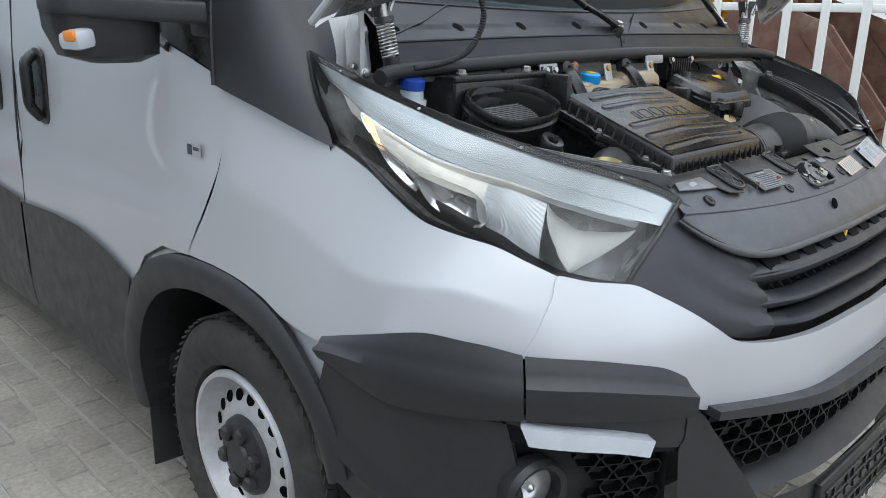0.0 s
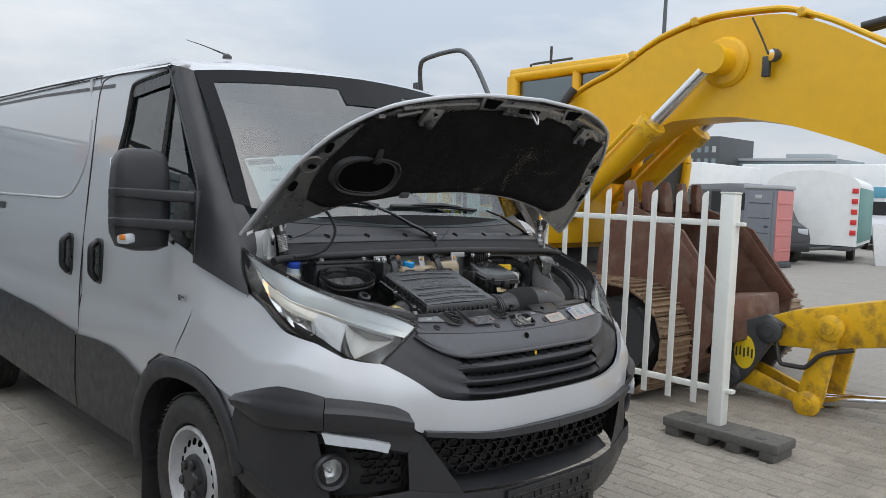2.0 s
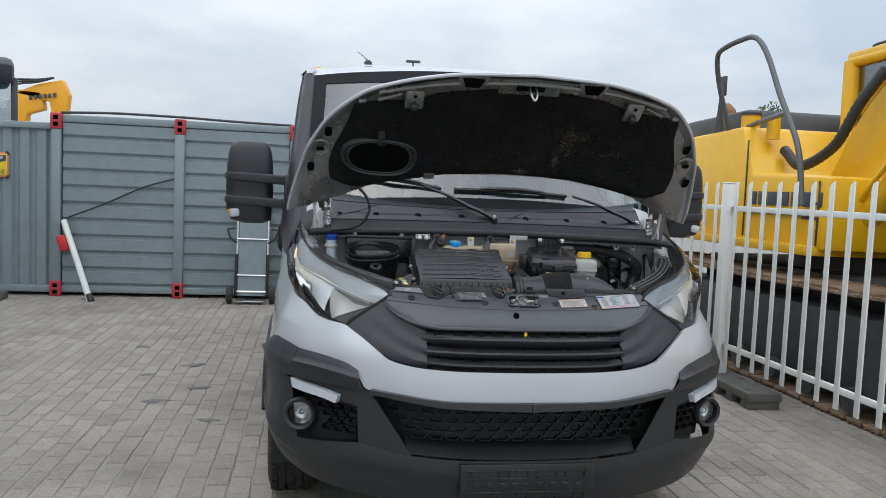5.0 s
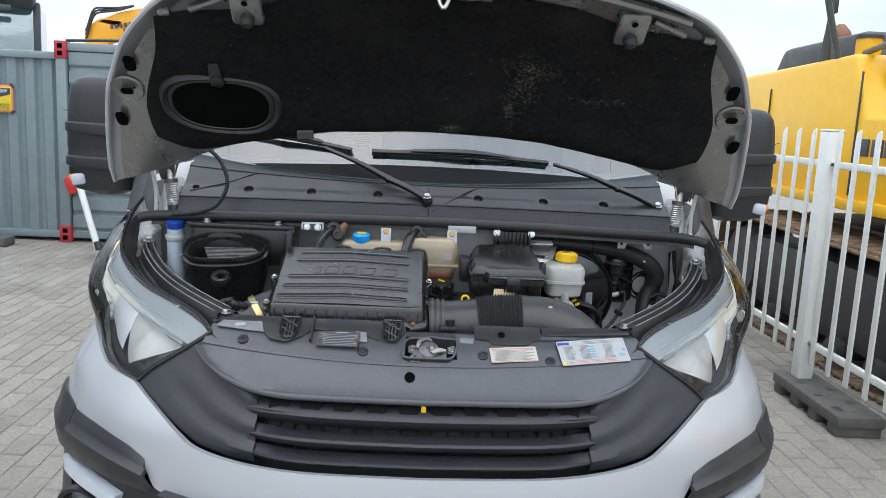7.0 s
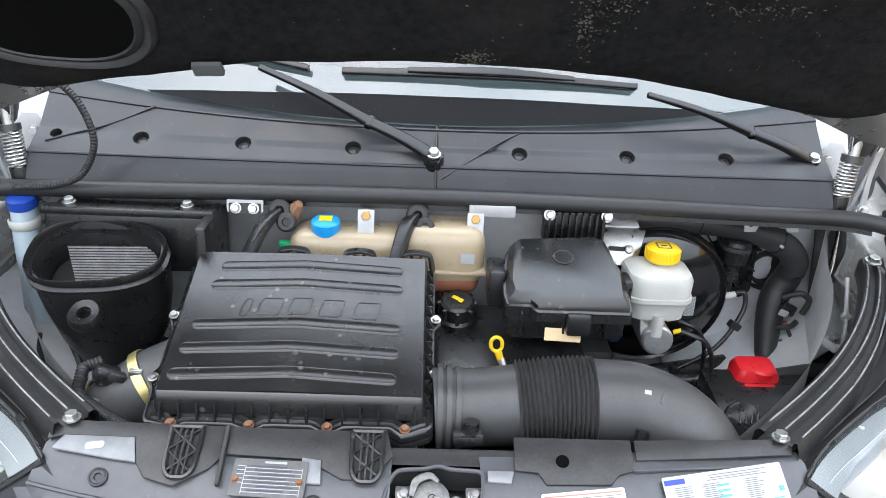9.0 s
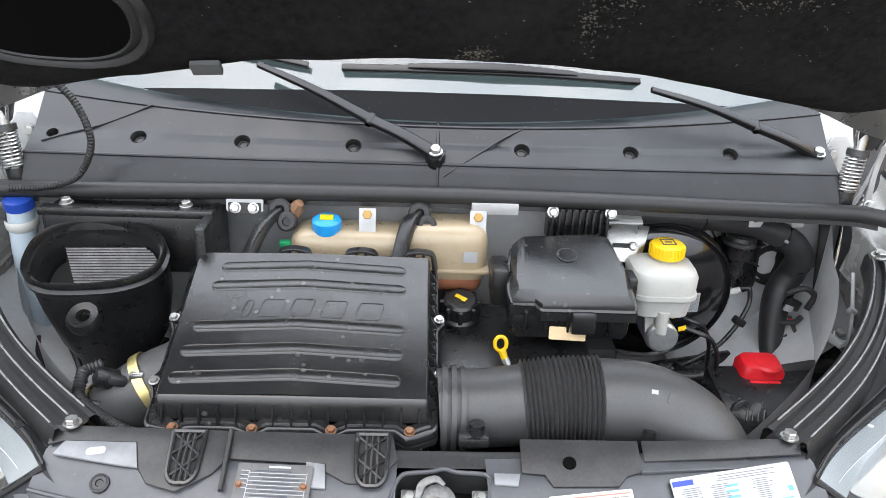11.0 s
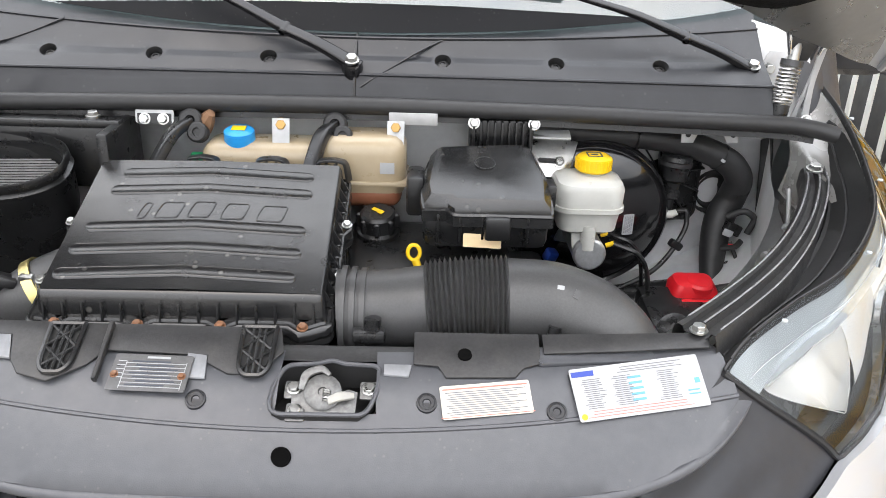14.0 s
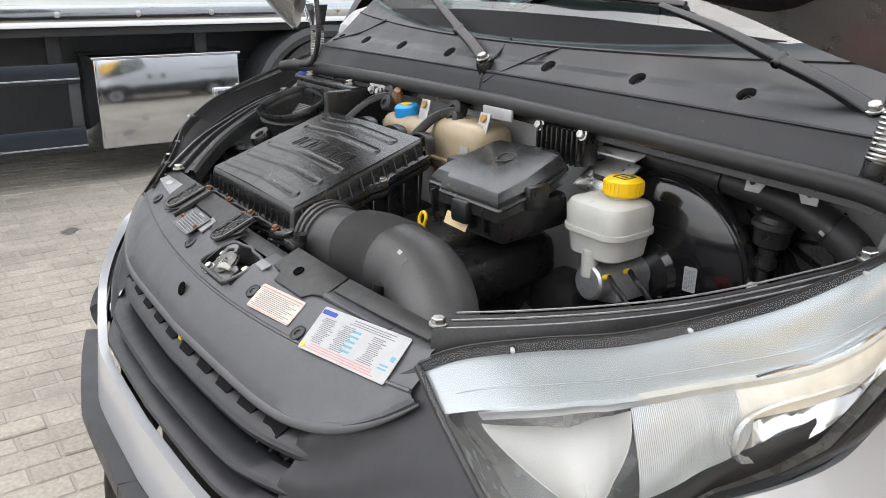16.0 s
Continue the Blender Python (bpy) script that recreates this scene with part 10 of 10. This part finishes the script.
BARK = material("grey_brown_bark", (0.09, 0.07, 0.055), 0.9, grain=0.2, grain_size=8)


def tree(x, y, h, r, seed, label):
    t = thing("tree", label, "tree", "far trees")
    random.seed(seed)
    part("trunk", tube([(x, y, 0), (x + .1, y, h * .35), (x, y + .1, h * .7)], [.22, .16, .06], 8, 10), BARK, t)
    for k in range(6):
        a_ = k * 1.05
        part("limb", tube([(x, y, h * (.4 + .05 * k)), (x + .5 * r * math.cos(a_), y + .5 * r * math.sin(a_), h * (.55 + .05 * k)), (x + .85 * r * math.cos(a_), y + .85 * r * math.sin(a_), h * (.62 + .05 * k))], [.07, .05, .02], 6, 6), BARK, t)
    verts, faces = [], []
    for k in range(900):
        d_ = Vector((random.gauss(0, 1), random.gauss(0, 1), random.gauss(0, .8)))
        d_ = d_.normalized() * (random.random() ** .45) * (1 + .25 * noise.noise(d_ * 1.3))
        c_ = Vector((x, y, h * .72)) + Vector((d_.x * r, d_.y * r, d_.z * h * .30))
        u = Vector((random.gauss(0, 1), random.gauss(0, 1), random.gauss(0, 1))).normalized() * .16
        w = u.orthogonal().normalized() * .10
        b0 = len(verts)
        verts += [c_ - u, c_ + w, c_ + u, c_ - w]
        faces.append((b0, b0 + 1, b0 + 2, b0 + 3))
    me = bpy.data.meshes.new("crown")
    me.from_pydata(verts, [], faces)
    me.materials.append(LEAF)
    cr = new("crown", me)
    cr.parent = t
    tagged(cr, kind="stuff")


tree(21.4, 34.0, 6.5, .95, 3, "green leafy tree top behind the van")
tree(13.1, 34.0, 4.3, .75, 5, "green leafy tree far behind the excavator")

# ---- paving blocks ----
BW, BL, JOINT = .112, .224, .005
x_lo, y_lo, cols, rows_n = -7.6, -2.2, 112, 48


def block_mesh(name, mat):
    w, l_, c = BW / 2 - JOINT / 2, BL / 2 - JOINT / 2, .005
    v = [(-w, -l_, -.012), (w, -l_, -.012), (w, l_, -.012), (-w, l_, -.012), (-w, -l_, -.006), (w, -l_, -.006), (w, l_, -.006), (-w, l_, -.006), (-w + c, -l_ + c, 0), (w - c, -l_ + c, 0), (w - c, l_ - c, 0), (-w + c, l_ - c, 0)]
    f = [(0, 1, 5, 4), (1, 2, 6, 5), (2, 3, 7, 6), (3, 0, 4, 7), (4, 5, 9, 8), (5, 6, 10, 9), (6, 7, 11, 10), (7, 4, 8, 11), (8, 9, 10, 11)]
    me = bpy.data.meshes.new(name)
    me.from_pydata(v, [], f)
    me.materials.append(mat)
    return me, v, f


block_me, bv, bf = block_mesh("paving_block", BLOCK)
random.seed(8)
verts, faces = [], []
single = 0
for i in range(cols):
    for j in range(rows_n):
        x, y = x_lo + (i + .5) * BW, y_lo + (j + .5 * (i % 2)) * BL
        if abs(x) < .75 and .6 < y < 5.8:
            continue
        if 2.9 < x < 3.4 and 1.4 < y < 5.6:
            continue
        m = pose(x + random.gauss(0, .0016), y + random.gauss(0, .0025), random.gauss(0, .0014), random.gauss(0, .5), random.gauss(0, .7), random.gauss(0, 1.0)) @ Matrix.Diagonal((random.uniform(.96, 1.01), random.uniform(.95, 1.01), 1, 1))
        if -2.25 < x < -1.05 and 0.15 < y < 6.0 and single < 300:
            o = new("paving_block", block_me)
            o.parent, o.matrix_basis = ground, m
            single += 1
        else:
            b0 = len(verts)
            verts += [m @ Vector(p) for p in bv]
            faces += [tuple(b0 + q for q in f) for f in bf]
me = bpy.data.meshes.new("paving_rest")
me.from_pydata(verts, [], faces)
me.materials.append(BLOCK_REST)
rest = new("paving_rest", me)
rest.parent = ground
tagged(rest, kind="stuff")
# damp patches on the paving
DAMP = material("damp_paving", (0.115, 0.108, 0.097), 0.5, 0, grain=0.25, grain_size=40, stain=0.5, stain_size=9, stain_color=(0.075, 0.07, 0.063))
random.seed(17)
for x, y, r in ((-1.85, 2.6, .10), (-1.62, 2.95, .09), (-1.75, 3.7, .11), (-1.45, 2.15, .08), (-2.05, 3.35, .07), (-4.2, 1.3, .16), (-3.6, 1.6, .12), (-2.3, 4.4, .07), (-3.9, .6, .10)):
    ring = []
    for k in range(20):
        a_ = 2 * math.pi * k / 20
        q = .55 * r * (1 + .75 * noise.noise((x * 3 + math.cos(a_) * 1.4, y * 3 + math.sin(a_) * 1.4, 0)))
        ring.append((q * 1.5 * math.cos(a_), q * .8 * math.sin(a_)))
    part("damp_stain", prism(ring, .0012, pose(x, y, .0024, 0, 0, random.uniform(-25, 25))), DAMP, ground, smooth=False)
# pebbles and dirt on the paving
random.seed(31)
verts, faces = [], []
for k in range(420):
    x, y, r = random.uniform(-4.5, 4.2), random.uniform(-1.5, 7.2), random.choice((.003, .004, .006, .009))
    if abs(x) < 1.0 and .3 < y < 5.8:
        continue
    b0 = len(verts)
    verts += [Vector((x, y, .001)) + Vector((r * a_, r * b_ * random.uniform(.6, 1.2), r * c_ * .6)) for a_, b_, c_ in ((1, 0, .3), (0, 1, .3), (-1, 0, .3), (0, -1, .3), (0, 0, 1.2))]
    faces += [(b0 + q, b0 + (q + 1) % 4, b0 + 4) for q in range(4)]
me = bpy.data.meshes.new("loose_grit")
me.from_pydata(verts, [], faces)
me.materials.append(material("dark_grit", (0.16, 0.15, 0.13), 0.9))
grit = new("loose_grit", me)
grit.parent = ground
tagged(grit, kind="stuff")
